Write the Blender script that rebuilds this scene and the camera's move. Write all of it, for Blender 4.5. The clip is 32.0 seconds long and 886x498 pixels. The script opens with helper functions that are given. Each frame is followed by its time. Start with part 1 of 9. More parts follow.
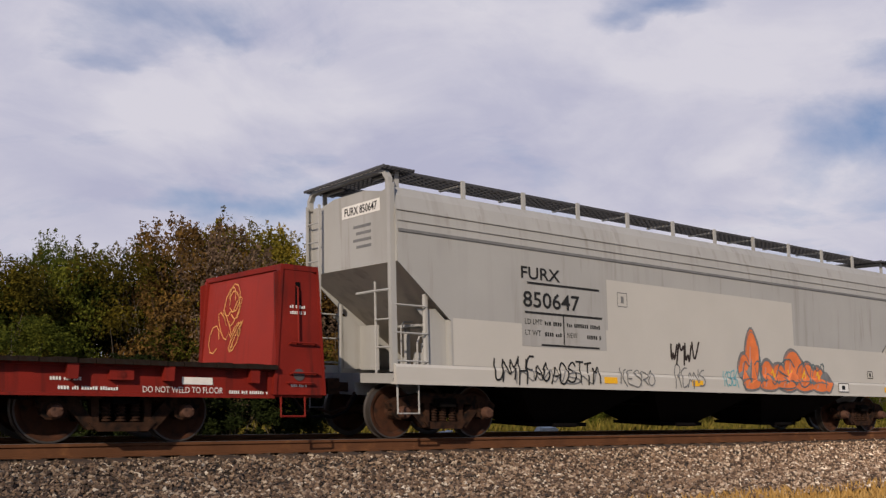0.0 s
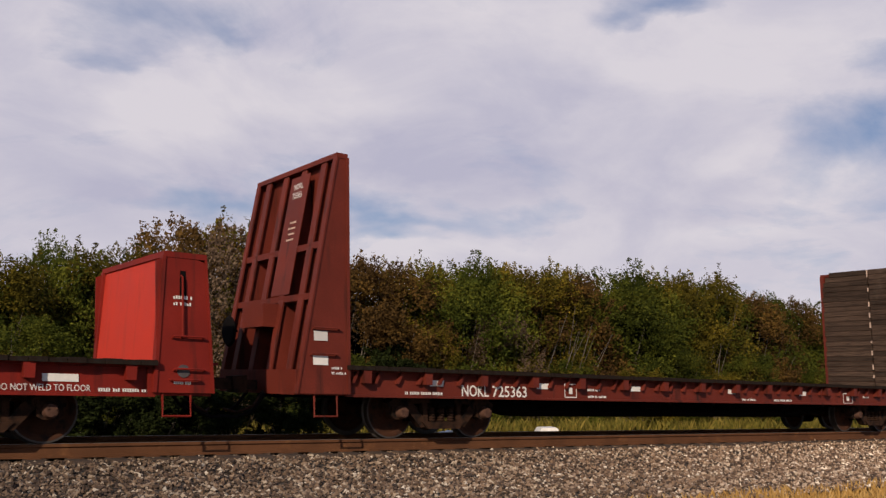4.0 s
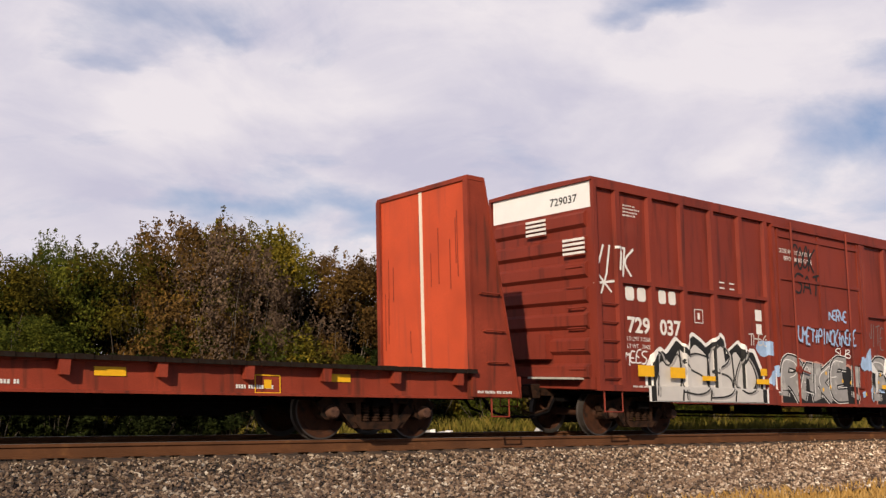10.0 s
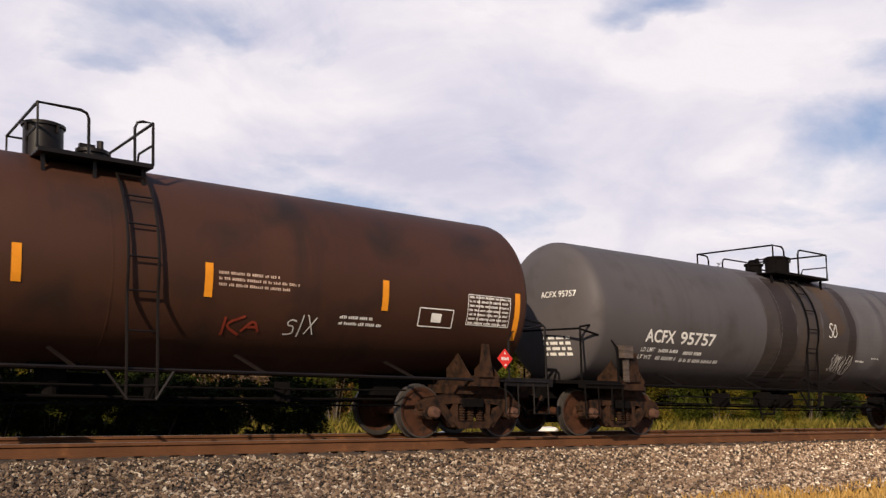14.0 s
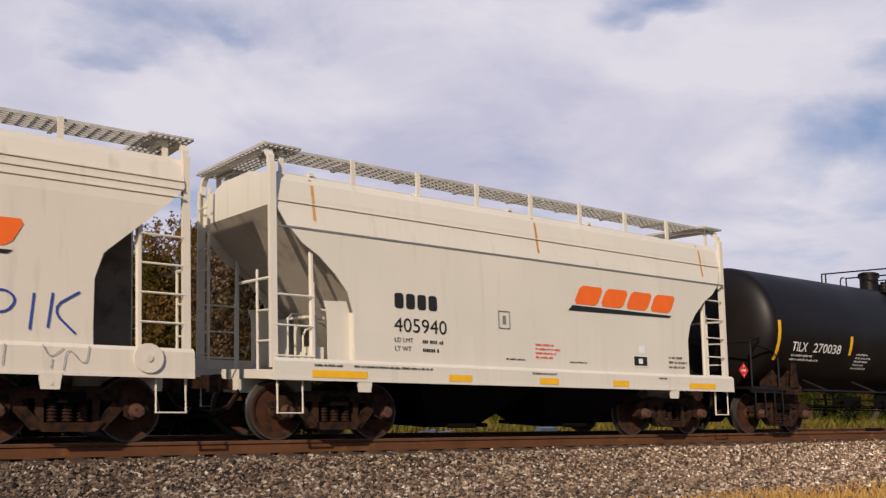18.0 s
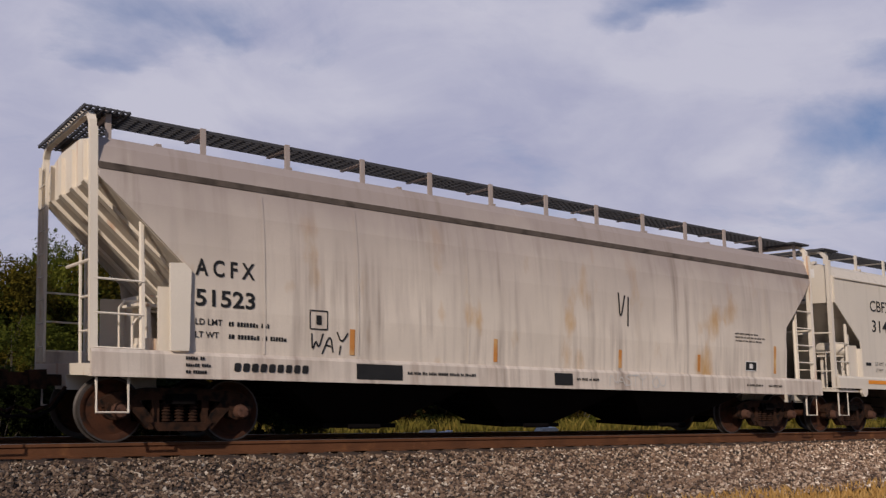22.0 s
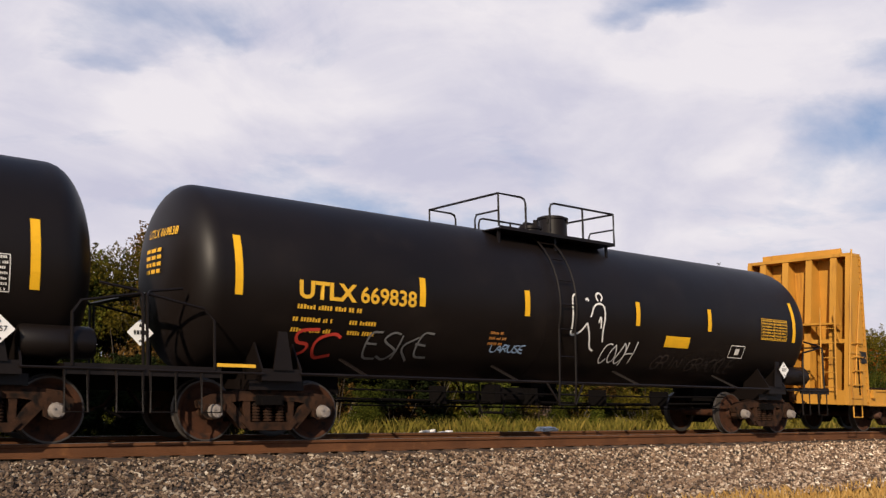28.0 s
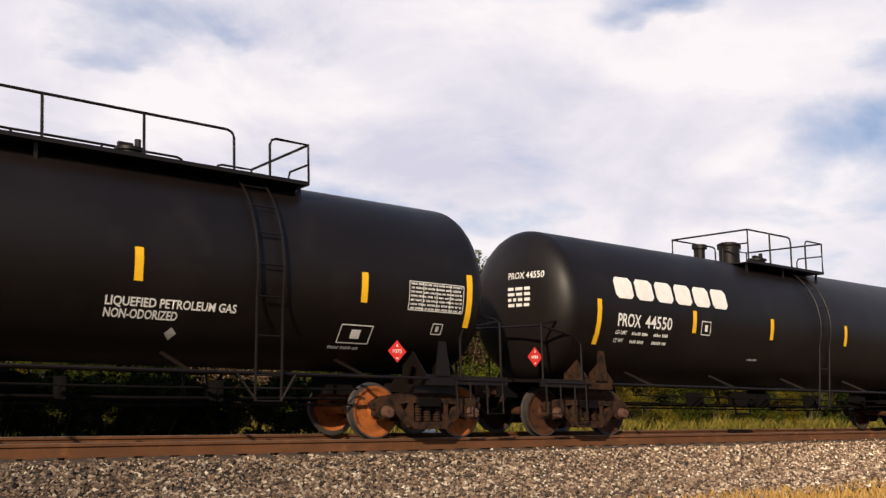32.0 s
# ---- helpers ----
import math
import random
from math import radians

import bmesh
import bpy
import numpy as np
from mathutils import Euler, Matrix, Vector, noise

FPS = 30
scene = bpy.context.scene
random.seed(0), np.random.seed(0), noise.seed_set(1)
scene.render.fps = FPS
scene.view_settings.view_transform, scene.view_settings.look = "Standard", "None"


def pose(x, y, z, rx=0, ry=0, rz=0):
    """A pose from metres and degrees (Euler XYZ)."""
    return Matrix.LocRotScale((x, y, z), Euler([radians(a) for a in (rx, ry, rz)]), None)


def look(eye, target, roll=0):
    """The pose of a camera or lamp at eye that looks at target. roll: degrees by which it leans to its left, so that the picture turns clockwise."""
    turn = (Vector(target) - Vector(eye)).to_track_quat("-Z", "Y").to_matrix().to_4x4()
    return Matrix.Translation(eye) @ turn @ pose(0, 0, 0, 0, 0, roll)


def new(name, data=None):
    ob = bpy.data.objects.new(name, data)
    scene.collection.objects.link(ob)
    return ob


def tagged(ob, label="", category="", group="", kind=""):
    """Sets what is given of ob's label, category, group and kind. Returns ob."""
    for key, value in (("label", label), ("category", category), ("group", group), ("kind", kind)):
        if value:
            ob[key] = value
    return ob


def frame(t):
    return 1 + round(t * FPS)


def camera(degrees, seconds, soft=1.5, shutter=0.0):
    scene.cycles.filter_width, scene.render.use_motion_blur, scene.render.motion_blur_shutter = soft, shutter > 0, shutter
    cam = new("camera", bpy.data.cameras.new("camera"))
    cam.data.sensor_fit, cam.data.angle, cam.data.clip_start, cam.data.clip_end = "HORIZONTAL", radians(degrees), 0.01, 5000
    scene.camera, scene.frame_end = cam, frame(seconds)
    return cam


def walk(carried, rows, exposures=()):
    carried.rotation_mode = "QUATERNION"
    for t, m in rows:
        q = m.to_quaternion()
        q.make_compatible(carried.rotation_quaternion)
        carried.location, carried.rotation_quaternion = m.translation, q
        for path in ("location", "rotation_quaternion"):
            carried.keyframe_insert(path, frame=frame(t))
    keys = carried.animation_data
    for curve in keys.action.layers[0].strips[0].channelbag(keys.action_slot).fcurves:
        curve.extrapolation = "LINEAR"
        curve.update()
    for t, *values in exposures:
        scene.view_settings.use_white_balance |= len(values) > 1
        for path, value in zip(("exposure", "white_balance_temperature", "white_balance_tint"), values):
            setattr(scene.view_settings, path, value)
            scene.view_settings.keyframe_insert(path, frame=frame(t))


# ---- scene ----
EYE = (0.0, -13.948, 0.911)
STAND = pose(*EYE, 98.588, 0, -36.004) @ pose(0, 0, 0, 0, 0, 1.497)
cam = camera(52.12, 32.0, soft=1.35, shutter=1.56)
# the sensor is read row by row from top to bottom, so that the passing train leans
scene.cycles.rolling_shutter_type, scene.cycles.rolling_shutter_duration = "TOP", 0.02
walk(cam, [(0, STAND), (32, STAND)], exposures=[
    (0, -0.38, 6450, 13), (2, -0.38, 6480, 13), (3, -0.38, 6500, 13), (4, -0.36, 6700, 14), (6, -0.38, 6600, 14), (7, -0.34, 6600, 14), (8, -0.44, 6500, 14), (9, -0.22, 6800, 13), (11, -0.04, 6950, 13), (13, 0.08, 6950, 12),
    (15, 0.04, 6850, 12), (18, -0.24, 6500, 13), (20.5, -0.62, 6170, 15), (22, -0.67, 6080, 16), (23, -0.62, 6050, 13), (24.5, -0.26, 6330, 11), (26.5, -0.26, 6550, 11), (28, -0.05, 6800, 11),
    (29, 0.12, 6900, 11), (31, 0.17, 7000, 10), (32, 0.15, 7000, 10)])

# ---- sky and sun ----
TO_SUN = Vector((-0.70, -0.56, 0.44)).normalized()
world = bpy.data.worlds.new("sky")
scene.world = world
world.use_nodes = True


def link_world():
    nt = world.node_tree
    n, l = nt.nodes, nt.links
    bg = n["Background"]
    sky = n.new("ShaderNodeTexSky")
    sky.sky_type, sky.sun_disc = "NISHITA", False
    sky.sun_elevation = math.asin(TO_SUN.z)
    sky.sun_rotation = math.atan2(TO_SUN.x, TO_SUN.y)
    sky.air_density, sky.dust_density = 1.0, 0.7
    tc = n.new("ShaderNodeTexCoord")
    sep = n.new("ShaderNodeSeparateXYZ")
    l.new(tc.outputs["Generated"], sep.inputs[0])
    add = n.new("ShaderNodeMath")
    add.operation = "ADD"
    add.inputs[1].default_value = 0.22
    l.new(sep.outputs["Z"], add.inputs[0])
    comb = n.new("ShaderNodeCombineXYZ")
    for i, ax in enumerate("XY"):
        dv = n.new("ShaderNodeMath")
        dv.operation = "DIVIDE"
        l.new(sep.outputs[ax], dv.inputs[0])
        l.new(add.outputs[0], dv.inputs[1])
        l.new(dv.outputs[0], comb.inputs[i])
    turn = n.new("ShaderNodeMapping")
    turn.inputs["Rotation"].default_value = (0, 0, radians(36))
    l.new(comb.outputs[0], turn.inputs[0])
    rot = n.new("ShaderNodeMapping")
    rot.inputs["Scale"].default_value = (0.9, 1.0, 1.0)
    rot.inputs["Location"].default_value = SKY_SHIFT
    l.new(turn.outputs[0], rot.inputs[0])
    big = n.new("ShaderNodeTexNoise")
    big.inputs["Scale"].default_value, big.inputs["Detail"].default_value = 1.6, 11.0
    big.inputs["Roughness"].default_value, big.inputs["Distortion"].default_value = 0.60, 0.4
    l.new(rot.outputs[0], big.inputs["Vector"])
    # rounded heaps: noise over the direction itself
    heap = n.new("ShaderNodeMapping")
    heap.inputs["Scale"].default_value = (1.0, 1.0, 2.0)
    l.new(tc.outputs["Generated"], heap.inputs[0])
    soft = n.new("ShaderNodeTexNoise")
    soft.inputs["Scale"].default_value, soft.inputs["Detail"].default_value = 4.6, 11.0
    soft.inputs["Roughness"].default_value, soft.inputs["Distortion"].default_value = 0.60, 0.45
    l.new(heap.outputs[0], soft.inputs["Vector"])
    ragged = n.new("ShaderNodeTexNoise")
    ragged.inputs["Scale"].default_value, ragged.inputs["Detail"].default_value = 12.0, 11.0
    l.new(heap.outputs[0], ragged.inputs["Vector"])
    wob = n.new("ShaderNodeVectorMath")
    wob.operation = "MULTIPLY_ADD"
    l.new(ragged.outputs["Color"], wob.inputs[0])
    wob.inputs[1].default_value = (0.13, 0.13, 0.075)
    l.new(tc.outputs["Generated"], wob.inputs[2])
    back = n.new("ShaderNodeVectorMath")
    back.operation = "SUBTRACT"
    l.new(wob.outputs[0], back.inputs[0])
    back.inputs[1].default_value = (0.065, 0.065, 0.0375)

    def heaped(src, az, el, w, h, amount, reach):
        """Adds a ragged oval to a value: azimuth right of the y axis, height, half sizes, all in degrees."""
        d = Vector((math.sin(radians(az)) * math.cos(radians(el)), math.cos(radians(az)) * math.cos(radians(el)), math.sin(radians(el))))
        mp = n.new("ShaderNodeMapping")
        mp.vector_type = "TEXTURE"
        mp.inputs["Location"].default_value = d
        mp.inputs["Rotation"].default_value = (0, 0, radians(-az))
        mp.inputs["Scale"].default_value = (radians(w), 0.3, radians(h))
        l.new(back.outputs[0], mp.inputs[0])
        ln = n.new("ShaderNodeVectorMath")
        ln.operation = "LENGTH"
        l.new(mp.outputs[0], ln.inputs[0])
        mr = n.new("ShaderNodeMapRange")
        mr.interpolation_type = "SMOOTHSTEP"
        mr.inputs["From Min"].default_value, mr.inputs["From Max"].default_value = 0.1, reach
        mr.inputs["To Min"].default_value, mr.inputs["To Max"].default_value = amount, 0.0
        l.new(ln.outputs["Value"], mr.inputs["Value"])
        sm = n.new("ShaderNodeMath")
        sm.operation = "ADD"
        l.new(src, sm.inputs[0])
        l.new(mr.outputs[0], sm.inputs[1])
        return sm.outputs[0]

    # clear gaps between the clouds
    cloud = big.outputs["Fac"]
    for az, el, w, h, deep in SKY_GAPS:
        cloud = heaped(cloud, az, el, w * 1.25, h * 1.3, deep * -0.20, 1.7)
    ramp = n.new("ShaderNodeValToRGB")
    ramp.color_ramp.elements[0].position, ramp.color_ramp.elements[1].position = 0.14, 0.46
    l.new(cloud, ramp.inputs[0])
    tone = n.new("ShaderNodeMix")
    tone.data_type = "RGBA"
    tone.inputs["A"].default_value = (*CLOUD_DARK, 1)
    tone.inputs["B"].default_value = (*CLOUD_LIGHT, 1)
    tr = n.new("ShaderNodeValToRGB")
    tr.color_ramp.elements[0].position, tr.color_ramp.elements[1].position = 0.36, 0.64
    l.new(soft.outputs["Fac"], tr.inputs[0])
    # sunlit heaps and grey undersides of the bank
    shade = n.new("ShaderNodeMath")
    shade.operation = "MULTIPLY_ADD"
    shade.inputs[1].default_value, shade.inputs[2].default_value = 0.62, 0.18
    l.new(tr.outputs[0], shade.inputs[0])
    lit = shade.outputs[0]
    for az, el, w, h, amount in SKY_HEAPS:
        lit = heaped(lit, az, el, w, h, amount, 1.7)
    l.new(lit, tone.inputs["Factor"])
    mix = n.new("ShaderNodeMix")
    mix.data_type = "RGBA"
    blue = n.new("ShaderNodeMix")
    blue.data_type = "RGBA"
    blue.inputs["Factor"].default_value = 0.5
    blue.inputs["B"].default_value = (2.2, 3.4, 6.6, 1)
    l.new(sky.outputs[0], blue.inputs["A"])
    thin = n.new("ShaderNodeMapRange")
    thin.inputs["From Min"].default_value, thin.inputs["From Max"].default_value = 0.40, 0.62
    thin.inputs["To Min"].default_value, thin.inputs["To Max"].default_value = 1.0, 0.08
    l.new(sep.outputs["Z"], thin.inputs["Value"])
    cover = n.new("ShaderNodeMath")
    cover.operation = "MULTIPLY"
    l.new(ramp.outputs[0], cover.inputs[0])
    # the cloud bank lies ahead; round the sun the sky is open
    ahead = n.new("ShaderNodeMapRange")
    ahead.inputs["From Min"].default_value, ahead.inputs["From Max"].default_value = -0.35, 0.1
    ahead.inputs["To Min"].default_value, ahead.inputs["To Max"].default_value = 0.2, 1.0
    l.new(sep.outputs["Y"], ahead.inputs["Value"])
    both = n.new("ShaderNodeMath")
    both.operation = "MULTIPLY"
    l.new(thin.outputs[0], both.inputs[0])
    l.new(ahead.outputs[0], both.inputs[1])
    l.new(both.outputs[0], cover.inputs[1])
    l.new(cover.outputs[0], mix.inputs["Factor"])
    l.new(blue.outputs["Result"], mix.inputs["A"])
    l.new(tone.outputs["Result"], mix.inputs["B"])
    l.new(mix.outputs["Result"], bg.inputs["Color"])
    bg.inputs["Strength"].default_value = 0.1


SKY_SHIFT = (3.1, 1.7, 0.0)
SKY_GAPS = [(14.6, 20.0, 2.6, 1.0, 0.70), (14.9, 18.5, 2.2, 0.6, 0.80), (18.0, 22.0, 3.0, 0.8, 0.6), (21.2, 20.9, 1.6, 0.7, 0.7), (50.6, 23.6, 2.8, 0.9, 1.3), (48.0, 22.8, 2.4, 0.6, 0.5),
            (62.4, 18.9, 2.0, 0.9, 0.80), (58.7, 14.0, 2.2, 1.0, 0.80), (60.3, 15.9, 2.0, 0.8, 0.60), (62.4, 14.6, 1.8, 1.2, 0.55), (55.5, 12.2, 2.2, 0.7, 0.45),
            (22.3, 10.6, 3.4, 0.6, 1.0), (31.0, 11.0, 3.4, 0.8, 0.75), (33.0, 10.3, 2.4, 0.6, 0.75), (40.4, 10.6, 3.4, 0.7, 0.7), (32.4, 9.2, 2.2, 0.35, 1.0), (28.6, 14.3, 2.4, 0.5, 0.3), (61.5, 7.6, 2.4, 0.6, 0.7)]
SKY_HEAPS = [(18.6, 16.6, 5.0, 2.2, 0.45), (28.2, 17.8, 5.5, 2.0, 0.38), (23.0, 19.8, 3.6, 1.2, 0.30), (43.0, 22.0, 8.5, 2.2, 0.42), (54.0, 20.0, 7.0, 1.8, 0.45), (53.8, 13.8, 3.2, 1.1, 0.38),
             (60.2, 11.8, 4.2, 1.2, 0.40), (56.0, 9.8, 5.0, 1.2, 0.30), (33.0, 8.4, 9.0, 0.9, 0.42), (26.0, 10.1, 3.6, 0.6, 0.45), (11.6, 20.4, 4.0, 1.2, 0.25), (34.7, 23.0, 5.0, 1.4, 0.25), (62.0, 15.4, 1.0, 0.6, 0.35),
             (12.0, 12.6, 6.0, 2.6, -0.36), (10.5, 16.0, 2.6, 1.6, -0.28), (29.8, 14.0, 5.0, 1.4, -0.34), (38.5, 13.8, 7.5, 1.8, -0.36), (46.4, 16.0, 4.5, 1.5, -0.26), (34.3, 17.2, 3.0, 1.6, -0.20), (19.0, 11.6, 5.0, 1.0, -0.34), (48.8, 11.6, 5.0, 1.4, -0.22), (15.0, 19.4, 4.0, 1.8, -0.26)]
CLOUD_DARK, CLOUD_LIGHT = (5.9, 6.0, 7.6), (8.55, 8.4, 9.15)
link_world()
sun_data = bpy.data.lights.new("sun", "SUN")
sun_data.energy, sun_data.angle, sun_data.color = 5.0, radians(0.6), (1.0, 0.86, 0.68)
sun = new("sun", sun_data)
sun.matrix_world = look((-40, -30, 40), Vector((-40, -30, 40)) - TO_SUN)


# ---- materials ----
def mk(name, base, rough=0.6, metal=0.0, var=0.22, scale=3.0, fine=60.0, bump=0.15, dirt=None, dirt_at=0.55, dirt_soft=0.2, streak=False,
       spec=0.2, each=0.0, grain=(1, 1, 1), blotch=None, blotch_at=0.6, crown=None, belt=None, soot=None, chalk=None):
    """A painted or raw surface: two scales of tone, fine relief, and stains of a second colour."""
    m = bpy.data.materials.new(name)
    m.use_nodes = True
    nt = m.node_tree
    n, l = nt.nodes, nt.links
    b = n["Principled BSDF"]
    b.inputs["Roughness"].default_value, b.inputs["Metallic"].default_value = rough, metal
    b.inputs["Specular IOR Level"].default_value = spec
    tc = n.new("ShaderNodeTexCoord")
    mp = n.new("ShaderNodeMapping")
    mp.inputs["Scale"].default_value = grain
    l.new(tc.outputs["Object"], mp.inputs[0])

    def tex(sc, det=4.0, vec=None):
        t = n.new("ShaderNodeTexNoise")
        t.inputs["Scale"].default_value, t.inputs["Detail"].default_value = sc, det
        l.new((vec or mp).outputs[0], t.inputs["Vector"])
        return t

    def ramped(src, lo, hi):
        r = n.new("ShaderNodeMapRange")
        r.inputs["From Min"].default_value, r.inputs["From Max"].default_value = lo, hi
        l.new(src, r.inputs["Value"])
        return r.outputs[0]

    def mixed(fac, a, c):
        x = n.new("ShaderNodeMix")
        x.data_type = "RGBA"
        l.new(fac, x.inputs["Factor"])
        for key, val in (("A", a), ("B", c)):
            if isinstance(val, tuple):
                x.inputs[key].default_value = (*val, 1)
            else:
                l.new(val, x.inputs[key])
        return x.outputs["Result"]

    broad, small = tex(scale), tex(fine, 3.0)
    low = tuple(c * (1 - var) for c in base)
    high = tuple(min(0.95, c * (1 + var)) for c in base)
    col = mixed(ramped(broad.outputs["Fac"], 0.3, 0.7), low, high)
    col = mixed(ramped(small.outputs["Fac"], 0.25, 0.9), col, tuple(c * (1 - 0.8 * var) for c in base))
    if dirt:
        vec = mp
        if streak:
            vec = n.new("ShaderNodeMapping")
            vec.inputs["Scale"].default_value = (2.2, 2.2, 0.22)
            l.new(tc.outputs["Object"], vec.inputs[0])
        stain = tex(2.6 if streak else scale * 1.7, 7.0, vec)
        col = mixed(ramped(stain.outputs["Fac"], dirt_at, dirt_at + dirt_soft), col, dirt)
    if blotch:
        wide = n.new("ShaderNodeMapping")
        wide.inputs["Scale"].default_value = (1.0, 1.0, 0.45)
        l.new(tc.outputs["Object"], wide.inputs[0])
        spot = tex(1.5, 6.0, wide)
        col = mixed(ramped(spot.outputs["Fac"], blotch_at, blotch_at + 0.14), col, blotch)
    if crown:
        tint, z0, z1 = crown
        sp = n.new("ShaderNodeSeparateXYZ")
        l.new(tc.outputs["Object"], sp.inputs[0])
        wv = tex(1.1, 6.0)
        sm = n.new("ShaderNodeMath")
        sm.operation = "MULTIPLY_ADD"
        sm.inputs[1].default_value = 1.5
        l.new(wv.outputs["Fac"], sm.inputs[0])
        l.new(sp.outputs["Z"], sm.inputs[2])
        col = mixed(ramped(sm.outputs[0], z0 + 0.75, z1 + 0.75), col, tint)
    if belt:
        tint, z0, z1, at = belt
        drawn = n.new("ShaderNodeMapping")
        drawn.inputs["Scale"].default_value = (0.42, 0.8, 1.9)
        l.new(tc.outputs["Object"], drawn.inputs[0])
        run = tex(1.0, 8.0, drawn)
        sq = n.new("ShaderNodeSeparateXYZ")
        l.new(tc.outputs["Object"], sq.inputs[0])
        both = n.new("ShaderNodeMath")
        both.operation = "MULTIPLY"
        l.new(ramped(run.outputs["Fac"], at, at + 0.20), both.inputs[0])
        l.new(ramped(sq.outputs["Z"], z0, z1), both.inputs[1])
        col = mixed(both.outputs[0], col, tint)
    for tint, at, seat in ((soot, 0.50, 3.7), (chalk, 0.64, 9.1)):
        if tint:
            # narrow runs down the sides, thicker in some places than in others
            narrow = n.new("ShaderNodeMapping")
            narrow.inputs["Scale"].default_value = (6.0, 1.0, 0.30)
            narrow.inputs["Location"].default_value = (seat, 0, seat)
            l.new(tc.outputs["Object"], narrow.inputs[0])
            runs, where = tex(1.0, 6.0, narrow), tex(0.55, 3.0)
            both = n.new("ShaderNodeMath")
            both.operation = "MULTIPLY"
            l.new(ramped(runs.outputs["Fac"], at, at + 0.26), both.inputs[0])
            l.new(ramped(where.outputs["Fac"], 0.38, 0.62), both.inputs[1])
            col = mixed(both.outputs[0], col, tint)
    if each:
        inf = n.new("ShaderNodeObjectInfo")
        hs = n.new("ShaderNodeHueSaturation")
        l.new(col, hs.inputs["Color"])
        r = n.new("ShaderNodeMapRange")
        r.inputs["To Min"].default_value, r.inputs["To Max"].default_value = 1 - each, 1 + each
        l.new(inf.outputs["Random"], r.inputs["Value"])
        l.new(r.outputs[0], hs.inputs["Value"])
        col = hs.outputs[0]
    l.new(col, b.inputs["Base Color"])
    rr = n.new("ShaderNodeMapRange")
    rr.inputs["To Min"].default_value, rr.inputs["To Max"].default_value = max(0.03, rough - 0.1), min(1, rough + 0.12)
    l.new(broad.outputs["Fac"], rr.inputs["Value"])
    l.new(rr.outputs[0], b.inputs["Roughness"])
    if bump:
        bp = n.new("ShaderNodeBump")
        bp.inputs["Strength"].default_value, bp.inputs["Distance"].default_value = bump, 0.01
        l.new(small.outputs["Fac"], bp.inputs["Height"])
        l.new(bp.outputs[0], b.inputs["Normal"])
    return m


